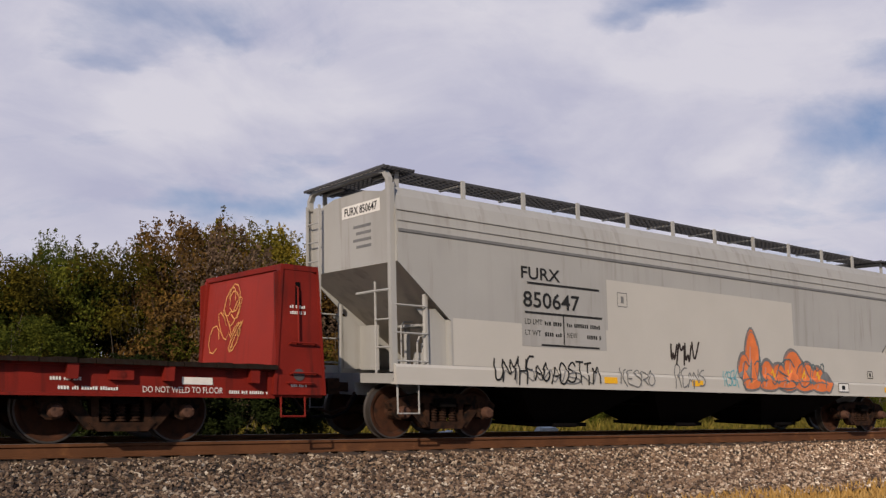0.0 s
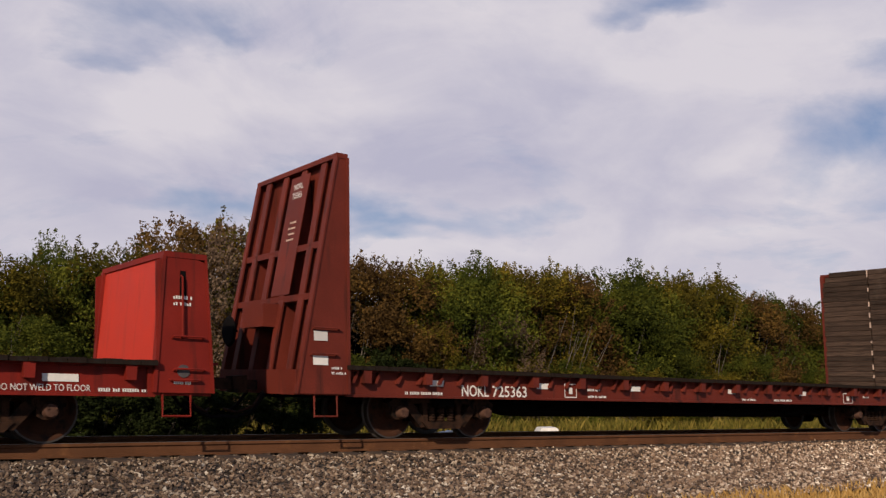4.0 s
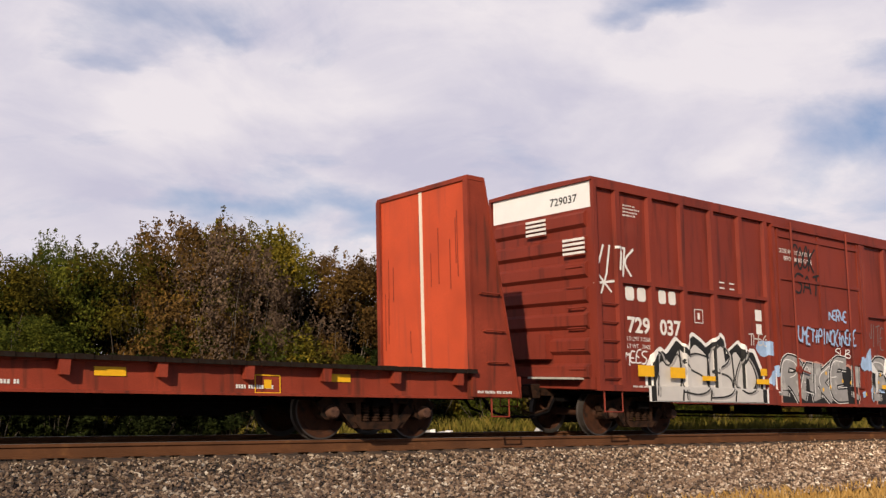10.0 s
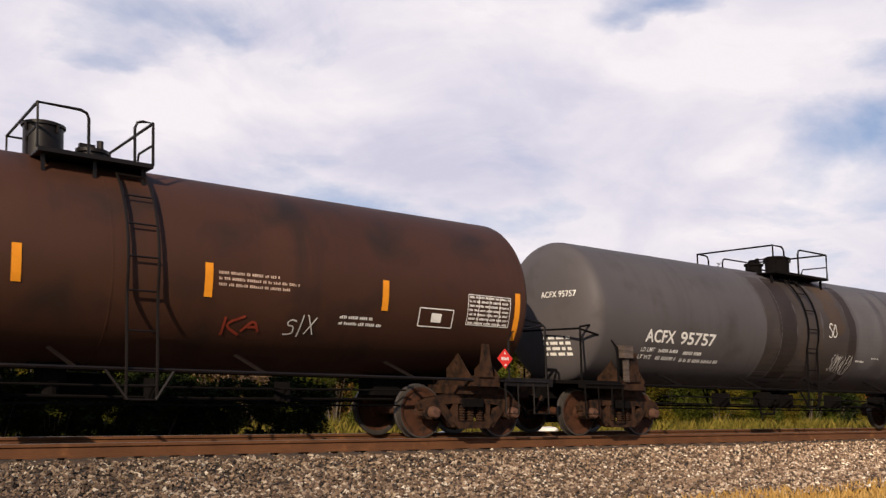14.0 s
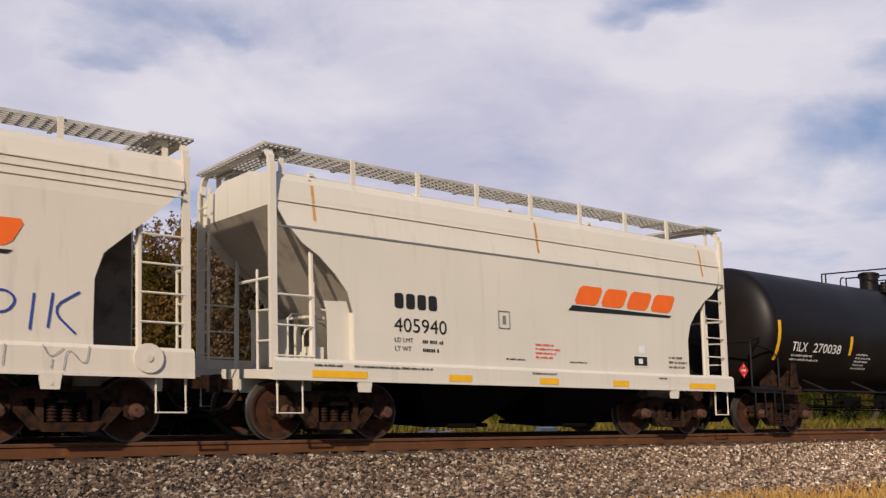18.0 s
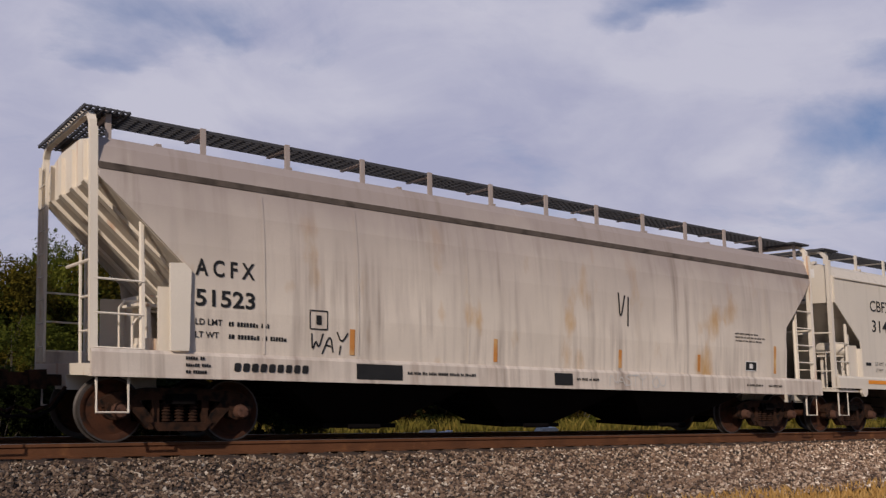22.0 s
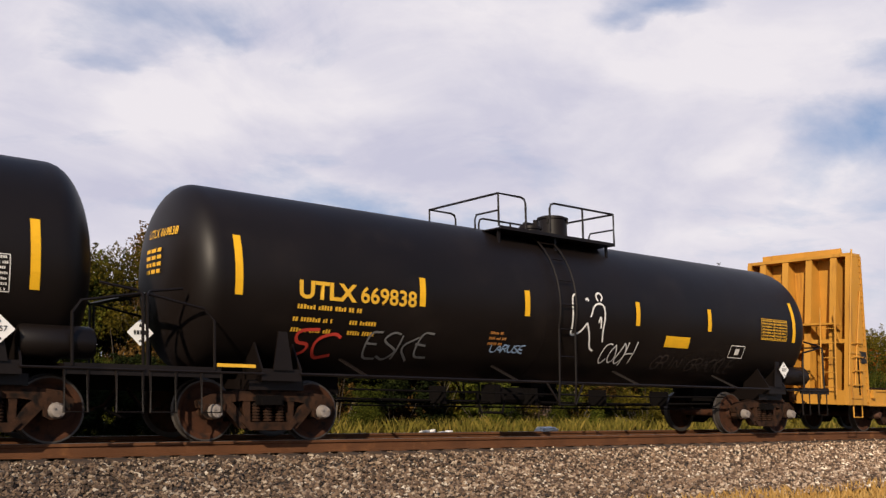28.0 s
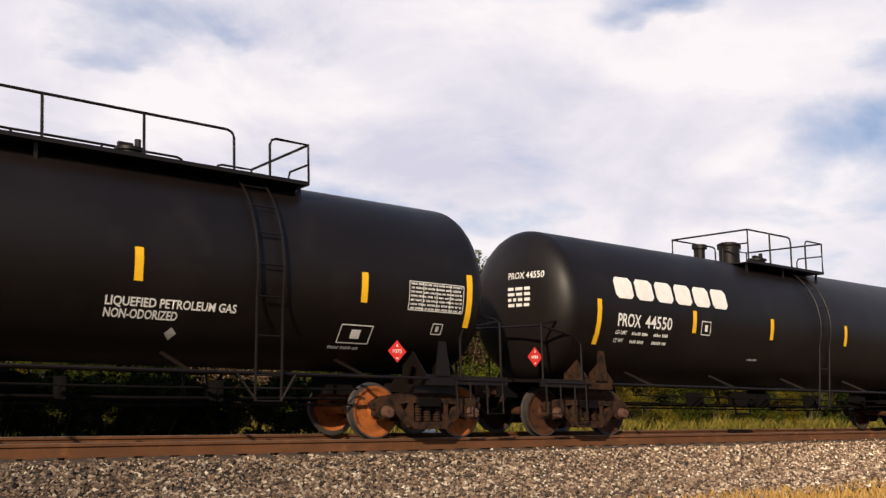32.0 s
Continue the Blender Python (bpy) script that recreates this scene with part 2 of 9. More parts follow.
M = {
    "rail_side": mk("rusty_rail", (0.112, 0.046, 0.020), 0.85, var=0.3, scale=2.0, bump=0.4, dirt=(0.20, 0.085, 0.032), dirt_at=0.60),
    "rail_top": mk("worn_rail_head", (0.30, 0.25, 0.22), 0.38, 0.7, scale=4.0),
    "tie": mk("creosoted_wood", (0.07, 0.05, 0.04), 0.9, scale=4, grain=(6, 1, 6)),
    # near black: the deep shade below the wagons is put into this colour
    "under": mk("shade_black_underframe", (0.005, 0.004, 0.004), 0.95, var=0.3, spec=0.08),
    "truck": mk("rusty_cast_steel", (0.042, 0.020, 0.0115), 0.85, var=0.5, scale=5, bump=0.4, dirt=(0.008, 0.006, 0.005), dirt_at=0.47, spec=0.12),
    "wheel": mk("rusty_wheel_plate", (0.058, 0.022, 0.0105), 0.85, var=0.35, scale=4, dirt=(0.014, 0.009, 0.007), dirt_at=0.5),
    "wheel_new": mk("orange_rust_wheel", (0.30, 0.085, 0.02), 0.8, var=0.3, scale=4, dirt=(0.10, 0.03, 0.012), dirt_at=0.5),
    "tread": mk("worn_tread", (0.09, 0.078, 0.07), 0.45, 0.6, scale=5),
    "cap": mk("journal_cap", (0.09, 0.045, 0.03), 0.7, scale=9),
    "cap_grey": mk("grey_cap", (0.24, 0.21, 0.19), 0.6, scale=9),
    "red": mk("faded_red_paint", (0.185, 0.0135, 0.0075), 0.62, var=0.28, scale=1.2, dirt=(0.05, 0.009, 0.006), dirt_at=0.55, streak=True),
    "red_panel": mk("dull_red_panel", (0.27, 0.027, 0.018), 0.62, var=0.18, scale=1.4, dirt=(0.17, 0.022, 0.015), dirt_at=0.56, streak=True),
    "red_bright": mk("bright_red_panel", (0.46, 0.034, 0.017), 0.6, var=0.15, scale=1.4, dirt=(0.30, 0.03, 0.018), dirt_at=0.56, streak=True),
    "orange_red": mk("orange_red_panel", (0.52, 0.075, 0.028), 0.65, var=0.2, scale=1.3, dirt=(0.35, 0.06, 0.03), dirt_at=0.55, streak=True),
    "brown": mk("oxide_brown_paint", (0.130, 0.021, 0.012), 0.62, var=0.3, scale=1.4, dirt=(0.035, 0.011, 0.008), dirt_at=0.55, streak=True),
    "atw": mk("weathered_red_oxide", (0.25, 0.040, 0.020), 0.65, var=0.35, scale=1.1, dirt=(0.05, 0.02, 0.013), dirt_at=0.54, streak=True),
    "box": mk("mineral_red_paint", (0.205, 0.034, 0.020), 0.55, var=0.18, scale=0.8, dirt=(0.105, 0.022, 0.015), dirt_at=0.53, streak=True, blotch=(0.225, 0.045, 0.028), blotch_at=0.62),
    "deck": mk("worn_deck_timber", (0.020, 0.013, 0.010), 0.95, spec=0.05, var=0.5, scale=5, bump=0.5, dirt=(0.02, 0.016, 0.014), dirt_at=0.5),
    "deck_black": mk("black_deck_timber", (0.016, 0.012, 0.011), 0.95, spec=0.05, var=0.4, scale=5, bump=0.5, dirt=(0.06, 0.035, 0.02), dirt_at=0.62),
    "yellow": mk("faded_yellow_paint", (0.62, 0.34, 0.080), 0.65, var=0.24, scale=1.6, dirt=(0.19, 0.085, 0.03), dirt_at=0.48, streak=True, blotch=(0.20, 0.065, 0.022), blotch_at=0.57),
    "yellow2": mk("yellow_paint", (0.52, 0.25, 0.040), 0.6, var=0.2, scale=1.0, dirt=(0.24, 0.10, 0.025), dirt_at=0.58, streak=True),
    "grey": mk("pale_grey_paint", (0.36, 0.355, 0.34), 0.6, var=0.08, scale=0.7, dirt=(0.25, 0.235, 0.21), dirt_at=0.58, streak=True, soot=(0.27, 0.26, 0.24)),
    "grey_patch": mk("fresh_grey_patch", (0.48, 0.46, 0.42), 0.6, var=0.06, scale=0.9),
    "cream": mk("cream_grey_paint", (0.625, 0.565, 0.475), 0.58, var=0.06, scale=0.6, dirt=(0.42, 0.38, 0.30), dirt_at=0.58, dirt_soft=0.3, streak=True, soot=(0.55, 0.50, 0.42)),
    "white": mk("off_white_paint", (0.63, 0.585, 0.50), 0.55, var=0.06, scale=0.6, dirt=(0.48, 0.44, 0.37), dirt_at=0.60, dirt_soft=0.3, streak=True, soot=(0.58, 0.535, 0.45)),
    "dirty": mk("sooty_white_paint", (0.68, 0.60, 0.50), 0.7, var=0.16, scale=0.55, dirt=(0.37, 0.31, 0.27), dirt_at=0.50, dirt_soft=0.5, streak=True, blotch=(0.50, 0.31, 0.13), blotch_at=0.585, crown=((0.35, 0.295, 0.265), 2.1, 3.9), soot=(0.27, 0.22, 0.185), chalk=(0.60, 0.53, 0.44)),
    "sill_grimy": mk("grimy_cream_paint", (0.62, 0.545, 0.46), 0.7, var=0.15, scale=1.0, dirt=(0.40, 0.32, 0.26), dirt_at=0.48, dirt_soft=0.3, streak=True, soot=(0.20, 0.15, 0.12)),
    "rusty_white": mk("rust_streaked_white", (0.72, 0.65, 0.54), 0.65, var=0.08, scale=0.8, dirt=(0.45, 0.19, 0.05), dirt_at=0.62, dirt_soft=0.16, streak=True),
    "black": mk("satin_black_paint", (0.0076, 0.0050, 0.0043), 0.46, var=0.35, scale=0.7, bump=0.05, dirt=(0.013, 0.0092, 0.0075), dirt_at=0.55, spec=0.24),
    "tank_grey": mk("dull_grey_paint", (0.078, 0.069, 0.071), 0.55, var=0.16, scale=0.7, dirt=(0.048, 0.040, 0.039), dirt_at=0.55, soot=(0.062, 0.054, 0.055)),
    "tank_brown": mk("soot_brown_paint", (0.054, 0.0225, 0.0135), 0.55, var=0.2, scale=0.6, dirt=(0.022, 0.014, 0.011), dirt_at=0.52, soot=(0.028, 0.015, 0.011)),
    "tank_cream": mk("cream_tank_paint", (0.64, 0.53, 0.38), 0.6, var=0.07, scale=0.7, dirt=(0.50, 0.40, 0.27), dirt_at=0.62),
    "tank_rusty": mk("rust_topped_cream_paint", (0.64, 0.53, 0.38), 0.6, var=0.07, scale=0.7, dirt=(0.52, 0.42, 0.28), dirt_at=0.6, blotch=(0.57, 0.42, 0.27), blotch_at=0.60, crown=((0.42, 0.20, 0.070), 3.72, 4.35), belt=((0.60, 0.30, 0.085), 3.0, 3.5, 0.445), soot=(0.52, 0.40, 0.27)),
    "rust_wash": mk("rust_bloom", (0.52, 0.22, 0.055), 0.75, var=0.3, scale=1.0, dirt=(0.60, 0.40, 0.18), dirt_at=0.5),
    "wood": mk("weathered_plank", (0.098, 0.074, 0.063), 0.9, var=0.55, scale=3, each=0.45, bump=0.7, grain=(1, 0.5, 6), dirt=(0.02, 0.014, 0.011), dirt_at=0.56, blotch=(0.17, 0.14, 0.12), blotch_at=0.66),
    "wood_brown": mk("brown_plank", (0.074, 0.046, 0.032), 0.9, var=0.6, scale=4, each=0.40, bump=0.9, grain=(1, 0.5, 7), dirt=(0.014, 0.009, 0.007), dirt_at=0.54, blotch=(0.13, 0.095, 0.072), blotch_at=0.62),
    "letter_white": mk("white_lettering", (0.72, 0.70, 0.66), 0.6, var=0.12, scale=7),
    "letter_black": mk("black_lettering", (0.02, 0.02, 0.02), 0.6, var=0.2, scale=7),
    "letter_yellow": mk("yellow_lettering", (0.75, 0.42, 0.04), 0.6, var=0.12, scale=7),
    "worn_white": mk("worn_pale_lettering", (0.52, 0.38, 0.30), 0.7, var=0.35, scale=9),
    "chalk_yellow": mk("pale_yellow_chalk", (0.72, 0.36, 0.12), 0.8, var=0.3, scale=9),
    "pale_mint": mk("thin_mint_spray", (0.50, 0.53, 0.44), 0.7, var=0.12, scale=4),
    "reflect_amber": mk("amber_reflective_strip", (0.72, 0.26, 0.02), 0.45, var=0.12, scale=6),
    "letter_orange": mk("orange_lettering", (0.80, 0.14, 0.02), 0.6, var=0.08, scale=5),
    "reflect": mk("reflective_strip", (0.80, 0.43, 0.02), 0.45, var=0.1, scale=6),
    "silver": mk("silver_spray_paint", (0.55, 0.53, 0.50), 0.5, var=0.12, scale=3),
    "spray_white": mk("white_spray_paint", (0.74, 0.73, 0.70), 0.6, var=0.08, scale=6),
    "spray_blue": mk("light_blue_spray", (0.32, 0.46, 0.66), 0.6, scale=6),
    "spray_navy": mk("navy_spray", (0.03, 0.06, 0.28), 0.6, scale=6),
    "spray_red": mk("red_spray", (0.62, 0.06, 0.04), 0.6, scale=6),
    "spray_orange": mk("orange_spray", (0.72, 0.19, 0.06), 0.6, scale=4),
    "spray_mint": mk("pale_green_spray", (0.42, 0.50, 0.33), 0.65, var=0.15, scale=4),
    "spray_grey": mk("grey_spray", (0.17, 0.17, 0.17), 0.6, scale=5),
    "spray_pink": mk("salmon_spray", (0.55, 0.26, 0.20), 0.6, scale=6),
    "pale_violet": mk("pale_violet_spray", (0.52, 0.50, 0.66), 0.6, scale=6),
    "spray_slate": mk("slate_blue_spray", (0.10, 0.15, 0.17), 0.65, var=0.3, scale=6),
    "faint_pink": mk("faint_pink_spray", (0.62, 0.40, 0.33), 0.7, scale=6),
    "lilac_pink": mk("washed_pink_spray", (0.60, 0.36, 0.36), 0.7, scale=6),
    "umber": mk("umber_residue", (0.050, 0.039, 0.035), 0.6, var=0.3, scale=1.4, dirt=(0.066, 0.045, 0.030), dirt_at=0.5, dirt_soft=0.4),
    "pale_worn_grey": mk("chalked_grey_paint", (0.098, 0.090, 0.092), 0.65, var=0.2, scale=1.5),
    "faint_rust": mk("faint_rust_wash", (0.070, 0.045, 0.030), 0.7, var=0.3, scale=1.2, dirt=(0.052, 0.040, 0.035), dirt_at=0.48, dirt_soft=0.3),
    "spray_mid": mk("mid_grey_spray", (0.30, 0.29, 0.28), 0.6, var=0.2, scale=3, dirt=(0.48, 0.46, 0.43), dirt_at=0.55),
    "spray_teal": mk("teal_spray", (0.10, 0.36, 0.42), 0.6, scale=6),
    "slope": mk("dusty_slope_sheet", (0.54, 0.475, 0.39), 0.75, var=0.16, scale=1.2, dirt=(0.30, 0.25, 0.205), dirt_at=0.55),
    # grime, with the shade under the hopper also put into the brown
    "bay": mk("grimy_shade_brown", (0.11, 0.088, 0.072), 0.8, var=0.3, scale=2, dirt=(0.045, 0.035, 0.028), dirt_at=0.5),
    "tar": mk("dark_residue", (0.030, 0.021, 0.018), 0.6, var=0.3, scale=2.2),
    "grate": mk("galvanised_grating", (0.46, 0.44, 0.40), 0.6, 0.15, scale=6),
    "grate_dark": mk("dark_grating", (0.07, 0.07, 0.075), 0.7, 0.2, scale=6),
    "placard_red": mk("red_placard", (0.62, 0.035, 0.03), 0.5, var=0.05),
    "placard_white": mk("white_placard", (0.78, 0.78, 0.76), 0.5, var=0.05),
    "blue": mk("blue_panel", (0.05, 0.09, 0.30), 0.6),
    "concrete": mk("pale_concrete", (0.80, 0.78, 0.74), 0.8, var=0.15, scale=6),
}


# ---- mesh tools ----
class Shape:
    """Collects faces of one part."""

    def __init__(self):
        self.v, self.f, self.k, self.now = [], [], [], 0

    def add(self, verts, faces):
        o = len(self.v)
        self.v += [tuple(p) for p in verts]
        self.f += [tuple(i + o for i in q) for q in faces]
        self.k += [self.now] * len(faces)
        return self

    def box(self, x0, x1, y0, y1, z0, z1):
        p = [(x, y, z) for x in (x0, x1) for y in (y0, y1) for z in (z0, z1)]
        return self.add(p, [(0, 1, 3, 2), (4, 6, 7, 5), (0, 4, 5, 1), (2, 3, 7, 6), (0, 2, 6, 4), (1, 5, 7, 3)])

    def slab(self, poly, y0, y1):
        """A polygon of (x, z) extruded along y."""
        n = len(poly)
        p = [(x, y0, z) for x, z in poly] + [(x, y1, z) for x, z in poly]
        return self.add(p, [tuple(range(n)), tuple(range(2 * n - 1, n - 1, -1))] + [(i, i + n, (i + 1) % n + n, (i + 1) % n) for i in range(n)])

    def beam(self, poly, x0, x1):
        """A polygon of (y, z) extruded along x."""
        n = len(poly)
        p = [(x0, y, z) for y, z in poly] + [(x1, y, z) for y, z in poly]
        return self.add(p, [tuple(range(n)), tuple(range(2 * n - 1, n - 1, -1))] + [(i, i + n, (i + 1) % n + n, (i + 1) % n) for i in range(n)])

    def tube(self, pts, r, n=6):
        pts = [Vector(p) for p in pts]
        rings, up = [], None
        for i, p in enumerate(pts):
            a = pts[max(0, i - 1)]
            b = pts[min(len(pts) - 1, i + 1)]
            d = (b - a).normalized()
            s = d.cross(Vector((0, 0, 1)) if abs(d.z) < 0.9 else Vector((0, 1, 0))).normalized()
            if up is not None and s.dot(up) < 0:
                s = -s
            up = s
            t = d.cross(s)
            rings += [p + r * (math.cos(2 * math.pi * j / n) * s + math.sin(2 * math.pi * j / n) * t) for j in range(n)]
        m = len(pts)
        faces = [(i * n + j, i * n + (j + 1) % n, (i + 1) * n + (j + 1) % n, (i + 1) * n + j) for i in range(m - 1) for j in range(n)]
        return self.add(rings, faces + [tuple(range(n)), tuple(range((m - 1) * n, m * n))])

    def cyl(self, p, q, r, n=12, r2=None):
        r2 = r if r2 is None else r2
        p, q = Vector(p), Vector(q)
        d = (q - p).normalized()
        s = d.cross(Vector((0, 0, 1)) if abs(d.z) < 0.9 else Vector((0, 1, 0))).normalized()
        t = d.cross(s)
        vs = [c + k * (math.cos(2 * math.pi * j / n) * s + math.sin(2 * math.pi * j / n) * t) for c, k in ((p, r), (q, r2)) for j in range(n)]
        return self.add(vs, [(j, (j + 1) % n, (j + 1) % n + n, j + n) for j in range(n)] + [tuple(range(n)), tuple(range(n, 2 * n))])

    def turned(self, prof, axis, y, z, n=32, caps=True):
        """A profile of (along, radius) turned about a line along x or y through (y, z)."""
        vs = []
        for a, r in prof:
            for j in range(n):
                w = 2 * math.pi * j / n
                c, s = r * math.cos(w), r * math.sin(w)
                vs.append((a, y + c, z + s) if axis == "x" else (y + c, a, z + s))
        m = len(prof)
        return self.add(vs, [(i * n + j, i * n + (j + 1) % n, (i + 1) * n + (j + 1) % n, (i + 1) * n + j) for i in range(m - 1) for j in range(n)]
                        + ([tuple(range(n)), tuple(range((m - 1) * n, m * n))] if caps else []))

    def mesh(self, name, mats, smooth=False):
        me = bpy.data.meshes.new(name)
        me.from_pydata(self.v, [], self.f)
        for m in mats if isinstance(mats, (list, tuple)) else [mats]:
            me.materials.append(m)
        if self.now or any(self.k):
            me.polygons.foreach_set("material_index", self.k)
        bm = bmesh.new()
        bm.from_mesh(me)
        bmesh.ops.recalc_face_normals(bm, faces=bm.faces)
        bm.to_mesh(me)
        bm.free()
        if smooth:
            me.polygons.foreach_set("use_smooth", [True] * len(me.polygons))
            me.set_sharp_from_angle(angle=radians(40))
        return me


def part(name, shape, material, parent, label="", smooth=False, at=None):
    me = shape.mesh(name, material, smooth) if isinstance(shape, Shape) else shape
    ob = new(name, me)
    ob.parent = parent
    if at is not None:
        ob.matrix_basis = at
    if label:
        ob["label"] = label
    return ob


def thing(name, label, category, group="", at=None):
    ob = new(name)
    ob.empty_display_size = 0.3
    if at is not None:
        ob.matrix_basis = at
    return tagged(ob, label, category, group)


def lerp(a, b, f):
    return a + (b - a) * f


# ---- marks on surfaces: a surface gives y for x and z ----
def flat(y):
    return lambda x, z: y


def barrel(zc, r):
    return lambda x, z: -math.sqrt(max(0.0004, r * r - (z - zc) ** 2))


def profile(rows):
    zs, ys = [q[1] for q in rows], [q[0] for q in rows]
    return lambda x, z: float(np.interp(z, zs, ys))


FOLDS = {}


def decal(name, verts2, faces, surf, mat, parent, off=0.008, label=""):
    me = bpy.data.meshes.new(name)
    me.from_pydata([(x, surf(x, z) - off, z) for x, z in verts2], [], faces)
    me.materials.append(mat)
    if surf in FOLDS:
        bm = bmesh.new()
        bm.from_mesh(me)
        lo, hi = min(v[0] for v in verts2), max(v[0] for v in verts2)
        for c in FOLDS[surf]:
            if lo < c < hi:
                bmesh.ops.bisect_plane(bm, geom=bm.verts[:] + bm.edges[:] + bm.faces[:], plane_co=(c, 0, 0), plane_no=(1, 0, 0))
        for v in bm.verts:
            v.co.y = surf(v.co.x, v.co.z) - off
        bm.to_mesh(me)
        bm.free()
    return part(name, me, None, parent, label)


def patch(name, x0, x1, z0, z1, surf, mat, parent, off=0.006, lean=0.0, label="", rows=4):
    vs = [(x + lean * (z0 + (z1 - z0) * i / rows - z0), z0 + (z1 - z0) * i / rows) for i in range(rows + 1) for x in (x0, x1)]
    return decal(name, vs, [(2 * i, 2 * i + 1, 2 * i + 3, 2 * i + 2) for i in range(rows)], surf, mat, parent, off, label)


def letters(text, x, z, h, surf, mat, parent, width=None, bold=0.012, off=0.012, label=""):
    cu = bpy.data.curves.new("lettering", "FONT")
    cu.body, cu.size, cu.offset, cu.resolution_u = text, 1.0, bold, 3
    ob = bpy.data.objects.new("lettering", cu)
    me = bpy.data.meshes.new_from_object(ob)
    bpy.data.objects.remove(ob)
    co = np.array([v.co[:2] for v in me.vertices])
    lo, hi = co.min(0), co.max(0)
    k = h / 0.70
    w = width / (hi[0] - lo[0]) if width else k
    for v in me.vertices:
        px, pz = x + (v.co.x - lo[0]) * w, z + v.co.y * k
        v.co = (px, surf(px, pz) - off, pz)
    me.materials.clear()
    me.materials.append(mat)
    return part("lettering", me, None, parent, label)


def blocks(x0, x1, z0, z1, n, surf, mat, parent, lean=0.0, gap=0.22, label=""):
    """A mark drawn as plain blocks with rounded corners, one for each sign."""
    h = z1 - z0
    w = (x1 - x0 - lean * h) / (n + gap * (n - 1))
    c = min(w, h) * 0.18
    for i in range(n):
        xa = x0 + i * w * (1 + gap)
        ring = [(c, 0), (w - c, 0), (w, c), (w, h - c), (w - c, h), (c, h), (0, h - c), (0, c)]
        vs = [(xa + u + lean * v, z0 + v) for u, v in ring]
        decal("mark_block", vs, [(7, 0, 1, 2), (7, 2, 3, 6), (6, 3, 4, 5)], surf, mat, parent, 0.010, label)


def bars(x, z, w, h, surf, mat, parent, off=0.01, seed=1):
    """Small print that cannot be read: a line of short upright bars in groups."""
    rnd = random.Random(seed * 7 + int(x * 10) + int(z * 10))
    vs, fs, at, left = [], [], x, rnd.randint(2, 6)
    while at < x + w - 0.3 * h:
        e = at + h * rnd.uniform(0.40, 0.58)
        top = z + h * (0.92 if rnd.random() < 0.8 else 0.7)
        o = len(vs)
        vs += [(at, z), (e, z), (e, top), (at, top)]
        fs.append((o, o + 1, o + 2, o + 3))
        left -= 1
        at = e + h * (0.20 if left else 0.75)
        left = left or rnd.randint(2, 7)
    ob = decal("small_print", vs, fs, surf, mat, parent, off)
    ob["kind"] = "stuff"
    return ob


def ribbon(pts, w):
    """A painted line of even width."""
    vs, fs = [], []
    for i, p in enumerate(pts):
        a, b = pts[max(0, i - 1)], pts[min(len(pts) - 1, i + 1)]
        dx, dz = b[0] - a[0], b[1] - a[1]
        n = math.hypot(dx, dz) or 1
        vs += [(p[0] - dz / n * w / 2, p[1] + dx / n * w / 2), (p[0] + dz / n * w / 2, p[1] - dx / n * w / 2)]
    for i in range(len(pts) - 1):
        fs.append((2 * i, 2 * i + 1, 2 * i + 3, 2 * i + 2))
    return vs, fs


# strokes of sprayed letters on a grid of eight by eight, one pair of digits a point
SPRAY = {"A": "00 48 80|23 63", "B": "00 08 58 76 55 04 64 82 60 00", "C": "87 58 16 03 20 50 81", "D": "00 08 48 85 82 40 00", "E": "78 08 00 80|04 54", "F": "88 08 00|04 54",
         "G": "87 48 05 02 30 70 84 44", "H": "00 08|80 88|04 84", "I": "40 48", "J": "68 62 40 10 02", "K": "00 08|88 04 80", "L": "08 00 70", "M": "00 18 44 78 80", "N": "00 08 80 88",
         "O": "48 15 02 40 82 75 48", "P": "00 08 58 86 64 04", "Q": "48 05 02 40 82 85 48|53 80", "R": "00 08 58 86 64 04 34 80", "S": "87 48 06 25 64 82 50 01", "T": "08 88|48 40", "U": "08 02 40 82 88",
         "V": "08 40 88", "W": "08 20 45 60 88", "X": "08 80|88 00", "Y": "08 44 88|44 40", "Z": "08 88 00 80", "0": "48 15 02 40 82 75 48", "1": "26 48 40", "2": "06 38 76 44 00 80", "5": "88 18 14 64 71 30 01",
         "!": "48 43|41 40", "+": "04 84|48 40", "~": "03 26 52 86", "v": "05 22 45 68 83", "@": "64 35 23 42 65 62 80", " ": ""}


def rounded(pts, times=2):
    for _ in range(times):
        out = [pts[0]]
        for p, q in zip(pts, pts[1:]):
            out += [lerp_pt(p, q, 0.25), lerp_pt(p, q, 0.75)]
        pts = out + [pts[-1]]
    return pts


def finer(pts, step):
    out = [pts[0]]
    for p, q in zip(pts, pts[1:]):
        n = max(1, int(math.hypot(q[0] - p[0], q[1] - p[1]) / step))
        out += [lerp_pt(p, q, (k + 1) / n) for k in range(n)]
    return out


def lerp_pt(a, b, f):
    return lerp(a[0], b[0], f), lerp(a[1], b[1], f)


